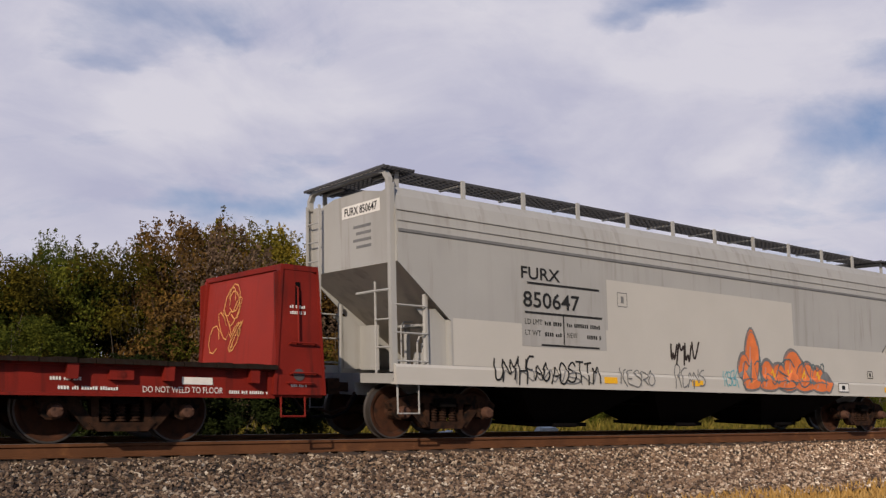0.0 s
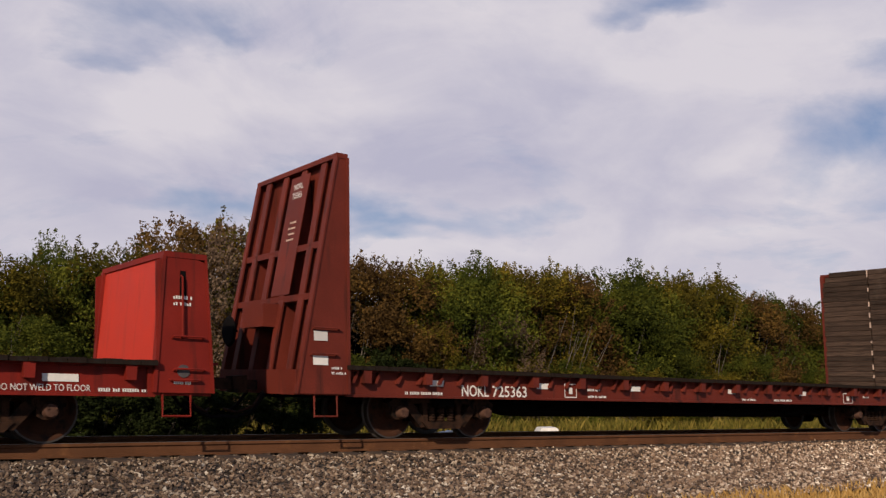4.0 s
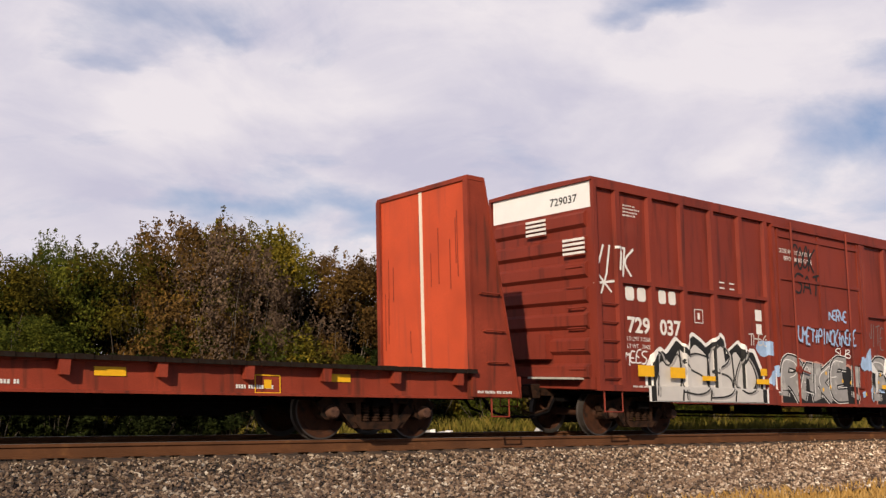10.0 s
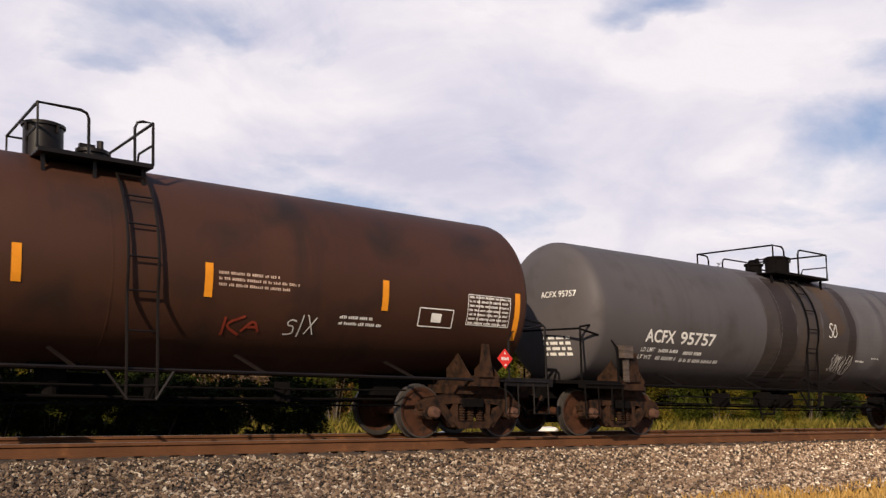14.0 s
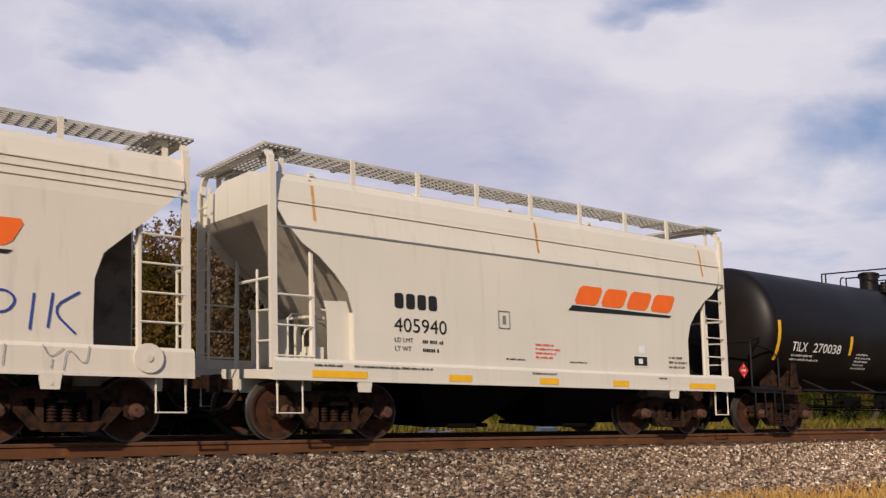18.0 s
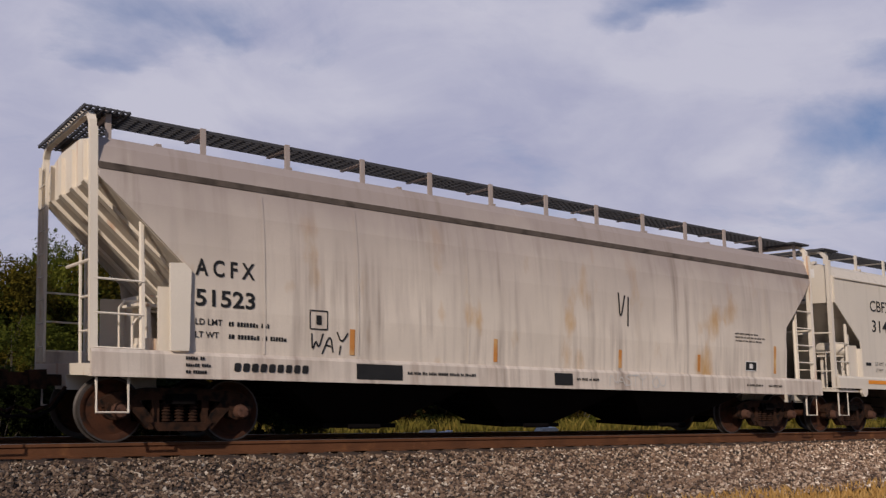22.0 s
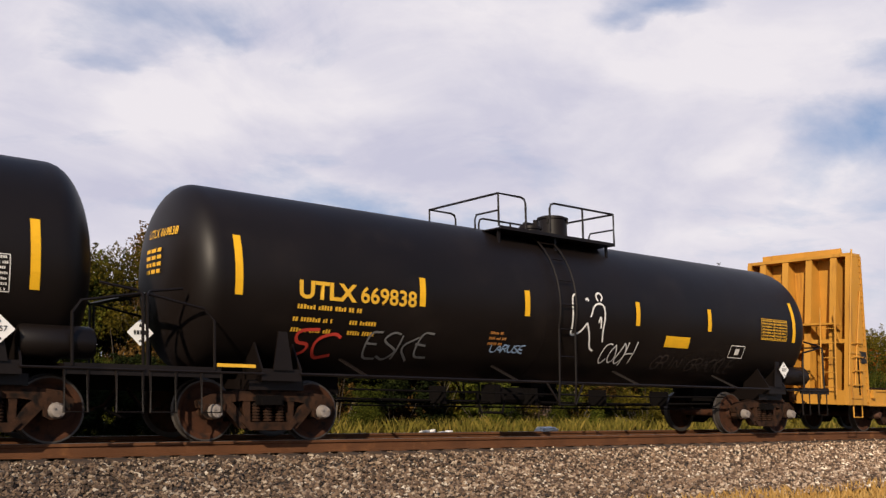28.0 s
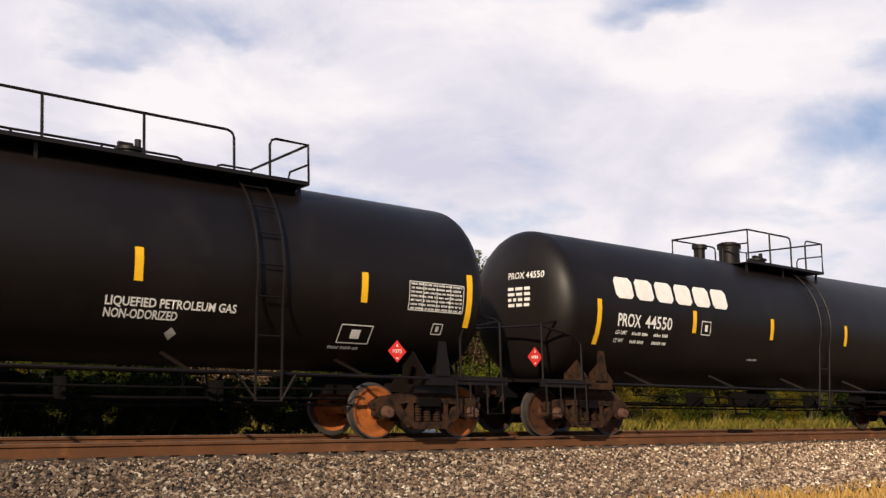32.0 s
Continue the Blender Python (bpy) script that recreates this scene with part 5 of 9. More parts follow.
    for z in spec.get("grabs", ()):
        f = (z - base) / (top - base)
        xm = lerp(lerp(xo, xi, 0.42), lerp(to, ti, 0.5), f)
        grab(car, [(xm - 0.22, -1.51, z - 0.03), (xm - 0.22, -1.57, z), (xm + 0.22, -1.57, z), (xm + 0.22, -1.51, z - 0.03)], mat)
    return xo, xi


def flat_wagon(name, label, centre, half, hd, mat, panel, spec, linings=(None, None), gussets=False, pocket=1.22, pocket_mat=None, deck_mat=None, cap="brown", over=1.60):
    car = start_car(name, label, centre, hd, cap)
    deck, low = spec["deck"], spec["low"]
    inner = half - spec["inn"]
    sill_to = half - 0.02 if spec.get("on_sill") else inner
    part("deck", Shape().box(-inner, inner, -1.36, 1.36, deck - 0.09, deck - 0.02), deck_mat or M["tie"], car, "dark worn timber deck")
    boards = int(2 * inner / 0.235)
    wide = 2 * inner / boards
    kinds = [Shape().box(-wide * 0.485, wide * 0.485, -over_, over_ - 0.01, -0.015, tall).mesh("deck_plank", deck_mat or M["deck"]) for over_, tall in ((over, 0.052), (over - 0.015, 0.045), (over + 0.005, 0.058))]
    for i in range(boards):
        part("deck_plank", kinds[(i * 7 + i // 3) % 3], None, car, at=pose(-inner + (i + 0.5) * wide, 0, deck))
    for s in (-1, 1):
        chan = [(1.46, low), (1.46, low + 0.035), (1.415, low + 0.04), (1.415, deck - 0.05), (1.45, deck - 0.045), (1.45, deck), (1.385, deck), (1.385, low)]
        part("side_sill", Shape().beam([(s * y, z) for y, z in chan], -sill_to, sill_to), mat, car)
        n = int(2 * inner / pocket)
        for i in range(n + 1):
            x = -inner + 0.35 + i * (2 * inner - 0.7) / n
            p = Shape().slab([(x - 0.075, deck - 0.02), (x + 0.075, deck - 0.02), (x + 0.06, deck - 0.22), (x - 0.06, deck - 0.22)], min(s * 1.41, s * (over - 0.03 if over > 1.5 else 1.50)), max(s * 1.41, s * (over - 0.03 if over > 1.5 else 1.50)))
            part("stake_pocket", p, pocket_mat if pocket_mat and abs(x) < inner * 0.68 else mat, car)
        if gussets and s < 0:
            m = int(2 * inner / 0.42)
            for i in range(m):
                x = -inner + 0.2 + i * 2 * inner / m
                part("gusset", Shape().slab([(x, deck - 0.03), (x + 0.05, deck - 0.03), (x - 0.05, deck - 0.22), (x - 0.10, deck - 0.22)], -1.49, -1.40), mat, car)
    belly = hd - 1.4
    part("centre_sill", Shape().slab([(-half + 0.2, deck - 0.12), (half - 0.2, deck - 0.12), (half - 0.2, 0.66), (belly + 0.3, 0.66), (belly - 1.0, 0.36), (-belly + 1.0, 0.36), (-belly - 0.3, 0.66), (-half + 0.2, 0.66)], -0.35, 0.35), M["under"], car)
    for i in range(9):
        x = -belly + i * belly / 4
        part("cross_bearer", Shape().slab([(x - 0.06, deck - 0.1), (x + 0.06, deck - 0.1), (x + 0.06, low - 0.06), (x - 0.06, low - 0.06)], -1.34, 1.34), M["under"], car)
    for e, lin in ((-1, linings[0]), (1, linings[1])):
        bulkhead(car, e, half, spec, mat, panel, lin, None)
        part("end_sill", Shape().box(min(e * half, e * (half - 0.9)), max(e * half, e * (half - 0.9)), -1.46, 1.46, low + 0.02, deck - 0.04), mat, car)
        coupler(car, e * half, e)
        step(car, e * (half - 0.5), -1.46, mat, 0.4, low + 0.05, 0.40)
        part("brake_hose", Shape().tube([(e * half, 0.3, 0.75), (e * (half + 0.2), 0.3, 0.5), (e * (half + 0.38), 0.2, 0.42)], 0.028), M["under"], car)
    rigging(car, -belly + 0.5, belly - 0.5, 0.58)
    return car


LOW_END = dict(tall=False, top=2.62, base=0.72, deck=1.10, low=0.66, out=0.0, inn=0.80, top_out=0.10, top_in=0.66, ribs=3, rails=(), grabs=(1.05, 1.5))
TALL_END = dict(tall=True, top=4.50, base=0.74, deck=1.14, low=0.70, out=0.0, inn=0.86, top_out=0.76, top_in=0.90, ribs=4, rails=(0.40, 0.62), grabs=(1.35, 1.75), boards=23, plate=True, lining_over=0.10, dashes=True)
ORANGE_END = dict(TALL_END, dashes=False, top=4.56, out=0.12, inn=1.10, top_out=0.80, top_in=1.13, ribs=5, rails=(), grabs=(1.35, 1.9, 2.55), plate=False, deck=1.15)
POST_END = dict(TALL_END, dashes=False, top=4.44, base=1.05, deck=1.08, low=0.64, out=0.04, inn=0.76, top_out=0.42, top_in=0.74, ribs=4, rails=(), grabs=(1.35, 1.9, 2.4), on_sill=True, posts=True, plate=False, boards=26, lining_half=1.62, lining_over=0.07, strap_y=0.75)
LADDER_END = dict(TALL_END, dashes=False, top=4.50, base=0.70, deck=1.10, low=0.68, inn=0.93, top_out=0.50, top_in=0.92, ribs=4, rails=(0.42,), grabs=(1.2, 1.55, 1.9, 2.25), plate=False, hood=True, boards=20, side_ladder=True)


def end_letters(car, text, e, x, y, z, h, width, mat):
    """Lettering on an end that faces along the track."""
    cu = bpy.data.curves.new("lettering", "FONT")
    cu.body, cu.size, cu.resolution_u, cu.offset = text, 1.0, 2, 0.015
    ob = bpy.data.objects.new("lettering", cu)
    me = bpy.data.meshes.new_from_object(ob)
    bpy.data.objects.remove(ob)
    wide, tall = max(v.co.x for v in me.vertices), max(v.co.y for v in me.vertices)
    for v in me.vertices:
        v.co = (x, y + e * (v.co.x / wide - 0.5) * width, z + v.co.y / tall * h)
    me.materials.append(mat)
    return part("end_lettering", me, None, car)


# ---- tank wagons ----
def head_bulge(q):
    """How far a tank's dished end stands out at a share q of its radius."""
    return max(0.0, 1 - q ** 2.2) ** (1 / 2.2)


def head_profile(half, r, depth, n=14):
    qs = [math.sin(math.pi / 2 * i / n) for i in range(n)]
    out = [(-half - depth * head_bulge(q), max(0.002, r * q)) for q in qs]
    return out + [(-half, r), (half, r)] + [(-x, q) for x, q in reversed(out)]


def tank_wagon(name, label, centre, half, hd, tank_half, r, top, mat, metal, cap="brown", wheel="old", wheel_right=None, stripes=(), seams=(), ladder_x=0.2,
               platform=(-1.8, -0.7, -0.2, 1.25), dome=(0.55, 0.36), rail_h=0.62, depth=0.50, struts=4, trim=None, head_mat=None, saddle_mat=None, extra_dome=None, jacket=False):
    car = start_car(name, label, centre, hd, cap, wheel, wheel_right)
    zc = top - r
    surf = barrel(zc, r)
    trim = trim or metal
    part("tank", Shape().turned(head_profile(tank_half, r, depth), "x", 0, zc, 72), mat, car, smooth=True)
    if jacket:
        part("head_jacket", Shape().turned([(-tank_half - 0.03, r - 0.03), (-tank_half - 0.03, r + 0.012), (-tank_half + 0.03, r + 0.012), (-tank_half + 0.03, r - 0.03)], "x", 0, zc, 72), mat, car, smooth=True)
    for x in seams:
        part("weld_seam", Shape().turned([(x - 0.015, r - 0.01), (x - 0.012, r + 0.004), (x + 0.012, r + 0.004), (x + 0.015, r - 0.01)], "x", 0, zc, 72), mat, car, smooth=True)
    for e in (-1, 1):
        part("stub_sill", Shape().box(min(e * (hd - 1.6), e * half), max(e * (hd - 1.6), e * half), -0.26, 0.26, 0.72, 1.04), M["under"], car)
        xa, xb = sorted((e * (half - 1.15), e * half))
        part("end_platform", Shape().box(xa, xb, -1.36, 1.36, 1.02, 1.08).box(xa, xb, -1.40, -1.34, 0.94, 1.09).box(xa, xb, 1.34, 1.40, 0.94, 1.09), metal, car)
        w = saddle_mat or metal
        xs = e * hd
        reach = math.sqrt(r * r - (1.30 - zc) ** 2) if abs(1.30 - zc) < r else 0.6
        sad = Shape()
        for xx in (xs - 0.32, xs + 0.32):
            sad.beam([(-1.38, 0.92), (1.38, 0.92), (1.38, 1.10), (reach + 0.12, 1.62), (reach - 0.1, 1.62), (0.7, 1.02), (-0.7, 1.02), (-reach + 0.1, 1.62), (-reach - 0.12, 1.62), (-1.38, 1.10)], xx - 0.015, xx + 0.015)
        sad.box(xs - 0.33, xs + 0.33, -1.39, -1.35, 0.92, 1.10).box(xs - 0.33, xs + 0.33, 1.35, 1.39, 0.92, 1.10)
        sad.box(xs - 0.45, xs + 0.45, -1.2, 1.2, 0.78, 0.93)
        part("saddle", sad, w, car)
        for s in (-1, 1):
            part("saddle_plate", Shape().slab([(xs - 0.16, 1.08), (xs + 0.16, 1.08), (xs + 0.07, 1.66), (xs - 0.07, 1.66)], s * 1.40, s * 1.43), w, car)
        coupler(car, e * half, e)
        # end hand rails round the head
        xe = e * (half - 0.10)
        for s in (-1, 1):
            grab(car, [(xe, s * 1.34, 1.05), (xe, s * 1.34, 2.05), (xe - e * 0.06, s * 1.28, 2.12), (xe - e * 0.55, s * 1.2, 2.2)], trim, "end_railing", 0.022)
            grab(car, [(xe - e * 0.95, s * 1.40, 1.05), (xe - e * 0.95, s * 1.40, 1.75), (xe - e * 0.82, s * 1.34, 1.92), (xe, s * 1.3, 2.08)], trim, "end_railing", 0.022)
        grab(car, [(xe, -1.3, 2.08), (xe, 1.3, 2.08)], trim, "end_railing", 0.022)
        step(car, e * (half - 0.3), -1.40, trim, 0.36, 1.0, 0.45)
        step(car, e * (half - 1.0), -1.40, trim, 0.30, 1.0, 0.45)
        for s in (-1, 1):
            bl = Shape().tube([(xs + e * 0.3, s * 1.41, 1.02), (e * (half - 0.1), s * 1.41, 1.02)], 0.02)
            part("platform_rail", bl, trim, car)
    for s in (-1, 1):
        part("running_rail", Shape().tube([(-hd + 0.3, s * 1.40, 1.03), (hd - 0.3, s * 1.40, 1.03)], 0.028), trim, car)
        for i in range(struts):
            x = lerp(-hd + 1.5, hd - 1.5, i / (struts - 1))
            zt = 1.30
            part("strut", Shape().tube([(x, s * 1.40, 1.02), (x - 0.22, s * (-surf(0, zt) - 0.02), zt)], 0.030, 5), trim, car)
    # ladder that follows the barrel, on both sides
    for s in (-1, 1):
        sh = Shape()
        arc = [(s * 1.44, 0.62), (s * 1.48, 1.0)]
        for i in range(12):
            a = lerp(-0.30, 1.32, i / 11)
            arc.append((s * (r + 0.09) * math.cos(a), zc + (r + 0.09) * math.sin(a)))
        for dx in (-0.21, 0.21):
            sh.tube([(ladder_x + dx, y, z) for y, z in arc], 0.022, 6)
        for i in range(len(arc) - 1):
            if i > 2 and i % 2:
                continue
            for f in (0.0,) if i > 1 else (0.0, 0.5):
                y, z = lerp(arc[i][0], arc[i + 1][0], f), lerp(arc[i][1], arc[i + 1][1], f)
                sh.tube([(ladder_x - 0.21, y, z), (ladder_x + 0.21, y, z)], 0.014, 5)
        for dx in (-0.32, 0.32):
            sh.tube([(ladder_x + dx * 0.6, s * 1.46, 0.62), (ladder_x + dx * 1.5, s * 1.40, 1.03)], 0.022, 5)
        part("ladder", sh, trim, car)
    # top platform and railings
    p0, g0, g1, p1 = (x + 0.07 for x in platform)
    dk = top + 0.02
    for s in (-1, 1):
        part("top_platform", Shape().beam([(s * 0.62, dk - 0.165), (s * 1.15, dk - 0.165), (s * 1.15, dk - 0.105), (s * 1.135, dk - 0.105), (s * 1.135, dk - 0.14), (s * 0.62, dk - 0.14)], p0, p1), trim, car)
        for x in (p0 + 0.1, (p0 + p1) / 2, p1 - 0.1):
            part("platform_bracket", Shape().slab([(x - 0.025, dk - 0.14), (x + 0.025, dk - 0.14), (x + 0.025, dk - 0.55), (x - 0.025, dk - 0.55)], s * 0.96, s * 1.0), trim, car)
    h = dk - 0.12 + rail_h
    for s in (-1, 1):
        y = s * 1.12
        for a, b in ((p0, g0), (p1, g1)):
            k = 0.11 if b > a else -0.11
            rl = Shape()
            if abs(b - a) > 0.25:
                rl.tube([(a, y, dk - 0.12), (a, y, h), (b - k, y, h), (b - k * 0.3, y, h - 0.03), (b, y, h - 0.11), (b, y, dk - 0.12)], 0.022)
            else:
                rl.tube([(a, y, dk - 0.12), (a, y, h)], 0.022).tube([(b, y, dk - 0.12), (b, y, h)], 0.022)
            part("platform_railing", rl, trim, car)
            n_mid = int(abs(b - a) / 1.7)
            for i in range(n_mid):
                x = lerp(a, b, (i + 1) / (n_mid + 1))
                part("railing_post", Shape().tube([(x, y, dk - 0.12), (x, y, h)], 0.022), trim, car)
    for x in (p0, p1):
        part("end_guard", Shape().tube([(x, -1.12, h), (x, 1.12, h)], 0.022), trim, car)
        part("end_guard", Shape().tube([(x, -1.12, h - 0.32), (x, -0.45, h - 0.32), (x, -0.40, h - 0.40), (x, -0.40, dk - 0.15)], 0.018), trim, car)
    dx, dr = dome[0] + 0.06, dome[1]
    md = Shape()
    md.cyl((dx, 0, top - 0.25), (dx, 0, top + 0.46), dr * 0.84, 24).cyl((dx, 0, top + 0.46), (dx, 0, top + 0.50), dr * 0.84 + 0.03, 24).cyl((dx, 0, top + 0.50), (dx, 0, top + 0.53), dr * 0.7, 24)
    for i in range(4):
        a = i * math.pi / 2 + 0.5
        md.cyl((dx + dr * 0.9 * math.cos(a), dr * 0.9 * math.sin(a), top + 0.36), (dx + dr * 0.9 * math.cos(a), dr * 0.9 * math.sin(a), top + 0.49), 0.02, 6)
    part("manway", md, metal, car, "round manway with a bolted lid", smooth=True)
    vx = extra_dome if extra_dome is not None else dx - 0.9
    vl = Shape().cyl((vx, -0.2, top - 0.1), (vx, -0.2, top + 0.14), 0.20, 14).cyl((vx, -0.2, top + 0.14), (vx, -0.2, top + 0.19), 0.24, 14)
    vl.cyl((vx + 0.1, -0.25, top + 0.19), (vx + 0.1, -0.25, top + 0.34), 0.05, 8).box(vx - 0.2, vx + 0.02, -0.3, -0.2, top + 0.19, top + 0.26)
    part("valve", vl, metal, car, smooth=True)
    part("outlet", Shape().cyl((0, 0, zc - r - 0.25), (0, 0, zc - r + 0.1), 0.22, 14).cyl((0, 0, zc - r - 0.42), (0, 0, zc - r - 0.25), 0.12, 12).box(-0.35, 0.35, -0.3, 0.3, zc - r - 0.06, zc - r + 0.06), M["under"], car)
    rigging(car, -hd + 1.4, hd - 1.4, 0.66)
    part("outlet_guard", Shape().tube([(-2.2, -0.9, 0.80), (-2.1, -0.9, 0.45), (-1.6, -0.9, 0.45), (-1.5, -0.9, 0.80)], 0.03), M["under"], car)
    for (x, z0, z1) in stripes:
        patch("reflector_strip", x - 0.06, x + 0.06, z0, z1, surf, M["reflect"], car, 0.012, label="yellow reflective strip")
    return car, surf


def head_letters(car, text, y, z, h, width, mat, xhead, r, zc, depth, e=-1):
    """Small lettering on the tank's end: y is its left edge as one faces the end."""
    ob = letters(text, 0, 0, h, flat(0), mat, car, width, 0.01)
    for v in ob.data.vertices:
        py, pz = y + e * v.co.x, z + v.co.z
        q = math.hypot(py, pz - zc) / r
        v.co = (e * (xhead + depth * head_bulge(q) + 0.015), py, pz)


def head_print(car, y, z, w, h, lines, mat, xhead, r, zc, depth, e=-1):
    rg = random.Random(int(z * 100))
    for i in range(lines):
        at = 0.0
        while at < w:
            b = min(w, at + rg.uniform(0.08, 0.2))
            zz = z - i * h * 1.8
            co = []
            for u, q in ((at, zz), (b, zz), (b, zz + h), (at, zz + h)):
                py = y + e * u
                co.append((e * (xhead + depth * head_bulge(math.hypot(py, q - zc) / r) + 0.015), py, q))
            part("small_print", Shape().add(co, [(0, 1, 2, 3)]), mat, car)
            at = b + 0.05


# ---- covered hopper wagons ----
def hopper_wagon(name, label, centre, half, hd, mat, prof, top, roof_y, sill=(0.93, 1.22), cut=((2.93, 0.0), (2.01, 1.06)), bays=3, sill_mat=None, seams=(), walk_mat="grate", end_inset=0.10,
                 post=1.45, ribs=(), platform_z=1.12, cap="brown", stub=1.0, dark_bays=True, wheel="old", end_top=None, end_mat=None, end_text=None, slope_ribs=False, flange_z=2.2):
    """prof: half section rows (y, z) from sill to eave; cut: how the side sheet ends: upper z, lower z, inset."""
    car = start_car(name, label, centre, hd, cap, wheel)
    zb = prof[0][1]
    ze = prof[-1][1]
    ye = prof[-1][0]
    surf = profile(prof)
    zA, zB, inset = cut[0][0], cut[-1][0], cut[-1][1]
    xl = half - end_inset
    zs = sorted(set([p[1] for p in prof] + [q[0] for q in cut] + [lerp(zb, ze, i / 8) for i in range(9)]))

    def xend(z):
        return xl - float(np.interp(z, [q[0] for q in reversed(cut)], [q[1] for q in reversed(cut)]))

    for s in (-1, 1):
        vs, fs = [], []
        for z in zs:
            y = surf(0, z)
            for x in (-xend(z), xend(z)):
                vs.append((x, -s * y if s > 0 else y, z))
        for i in range(len(zs) - 1):
            fs.append((2 * i, 2 * i + 1, 2 * i + 3, 2 * i + 2))
        n = len(vs)
        th = 0.03
        vs += [(x, y + (th if s < 0 else -th), z) for x, y, z in vs]
        fs += [tuple(k + n for k in q) for q in fs]
        m = len(zs)
        for i in range(m - 1):
            fs.append((2 * i, 2 * i + 2, 2 * i + 2 + n, 2 * i + n))
            fs.append((2 * i + 1, 2 * i + 3, 2 * i + 3 + n, 2 * i + 1 + n))
        part("side_sheet", Shape().add(vs, fs), mat, car)
        part("side_sill", Shape().beam([(s * 1.46, sill[0] - 0.01), (s * 1.63, sill[0] - 0.01), (s * 1.63, sill[0] + 0.03), (s * 1.62, sill[0] + 0.03), (s * 1.62, sill[1] - 0.02), (s * 1.57, sill[1] + 0.03), (s * 1.54, sill[1] + 0.03), (s * 1.54, sill[0] + 0.03), (s * 1.46, sill[0] + 0.03)], -half, half), sill_mat or mat, car)
        for z, th, m2 in seams:
            y = s * abs(surf(0, z))
            part("side_seam", Shape().beam([(y - s * 0.01, z - th / 2), (y + s * 0.022, z - th / 2), (y + s * 0.022, z + th / 2), (y - s * 0.01, z + th / 2)], -xl + 0.02, xl - 0.02), m2 or mat, car)
    # roof: a beam section closed below
    rz = top - 0.28
    sec = [(ye, ze), (ye * 0.97, ze + 0.02), (-roof_y, rz - 0.10), (-0.55, rz), (0.55, rz), (roof_y, rz - 0.10), (-ye * 0.985, ze + 0.03), (-ye, ze), (-ye + 0.03, ze - 0.05), (ye - 0.03, ze - 0.05)]
    part("roof", Shape().beam(sec, -xl + 0.036, xl - 0.036), mat, car)
    part("hatch", Shape().box(-xl + 0.6, xl - 0.6, -0.30, 0.30, rz, rz + 0.14), mat, car, "long trough hatch along the roof")
    for i in range(int(xl / 1.1)):
        x = -xl + 1.2 + i * 2.2
        if x < xl - 0.6:
            part("hatch_clamp", Shape().box(x - 0.04, x + 0.04, -0.38, 0.38, rz + 0.10, rz + 0.18), mat, car)
    # end sheets and slopes
    zt = ze if end_top is None else end_top
    em = end_mat or mat
    for e in (-1, 1):
        xe = e * xl
        if end_text:
            zt_ = rz - 0.42
            xs_ = xe + e * 0.004
            part("end_number_plate", Shape().box(min(xe, xs_), max(xe, xs_), -1.05, 0.25, zt_, zt_ + 0.22), M["letter_white"], car, "white number plate on the end sheet")
            cu = bpy.data.curves.new("lettering", "FONT")
            cu.body, cu.size, cu.resolution_u, cu.offset = end_text, 0.2, 2, 0.004
            ob = bpy.data.objects.new("lettering", cu)
            me = bpy.data.meshes.new_from_object(ob)
            bpy.data.objects.remove(ob)
            wide = max(v.co.x for v in me.vertices)
            for v in me.vertices:
                v.co = (xs_ + e * 0.003, e * (v.co.x / wide - 0.5) * 1.12 - 0.40, zt_ + 0.04 + v.co.y)
            me.materials.append(M["letter_black"])
            part("end_lettering", me, None, car)
            for k in range(4):
                part("small_print", Shape().box(min(xe, xs_), max(xe, xs_), -0.75, -0.15 - 0.1 * (k % 2), zt_ - 0.22 - k * 0.12, zt_ - 0.17 - k * 0.12), M["spray_grey"], car)
        sec2 = [(surf(0, z), z) for z in zs if z >= zA]
        poly = sec2 + [(-roof_y, rz - 0.10), (-0.55, rz), (0.55, rz), (roof_y, rz - 0.10)] + [(-y, z) for y, z in reversed(sec2)]
        part("end_sheet", Shape().beam(poly, min(xe, xe - e * 0.03), max(xe, xe - e * 0.03)), em, car)
        xin = e * (xl - 2.6)
        w = -surf(0, zA) - 0.02
        part("slope_sheet", Shape().slab([(xe, zA), (xe - e * 0.04, zA), (xin - e * 0.04, zb - 0.05), (xin, zb - 0.05)], -w, w), M["slope"], car)
        if slope_ribs:
            for y in (-0.98, -0.33, 0.33, 0.98):
                part("slope_rib", Shape().slab([(xe, zA), (xe + e * 0.07, zA - 0.02), (lerp(xe, xin, 0.62) + e * 0.07, lerp(zA, zb, 0.62)), (lerp(xe, xin, 0.62), lerp(zA, zb, 0.62))], y - 0.09, y + 0.09), em, car)
                part("end_rib", Shape().box(min(xe, xe + e * 0.06), max(xe, xe + e * 0.06), y - 0.03, y + 0.03, zA, rz - 0.12), em, car)
        if e > 0:
            # the web's dark colour stands in for the shadow at this end
            for s in (-1, 1):
                part("end_web", Shape().slab([(xl - 2.5, zb), (xl - 0.58, zb), (xl - 0.58, lerp(zA, zb, 0.25)), (xl - 0.70, lerp(zA, zb, 0.27))], s * 0.95, s * 0.97), M["bay"], car, "web plate under the slope sheet, coloured dark for shade")
        if e < 0:
            edge = [(xend(z), z) for z in np.linspace(zb, flange_z, 7)]
            for s in (-1, 1):
                part("end_flange", Shape().slab([(-x, z) for x, z in edge] + [(-x - 0.40, z - 0.02) for x, z in reversed(edge)], s * 1.40, s * 1.43), em, car, "flange plate along the cut edge")
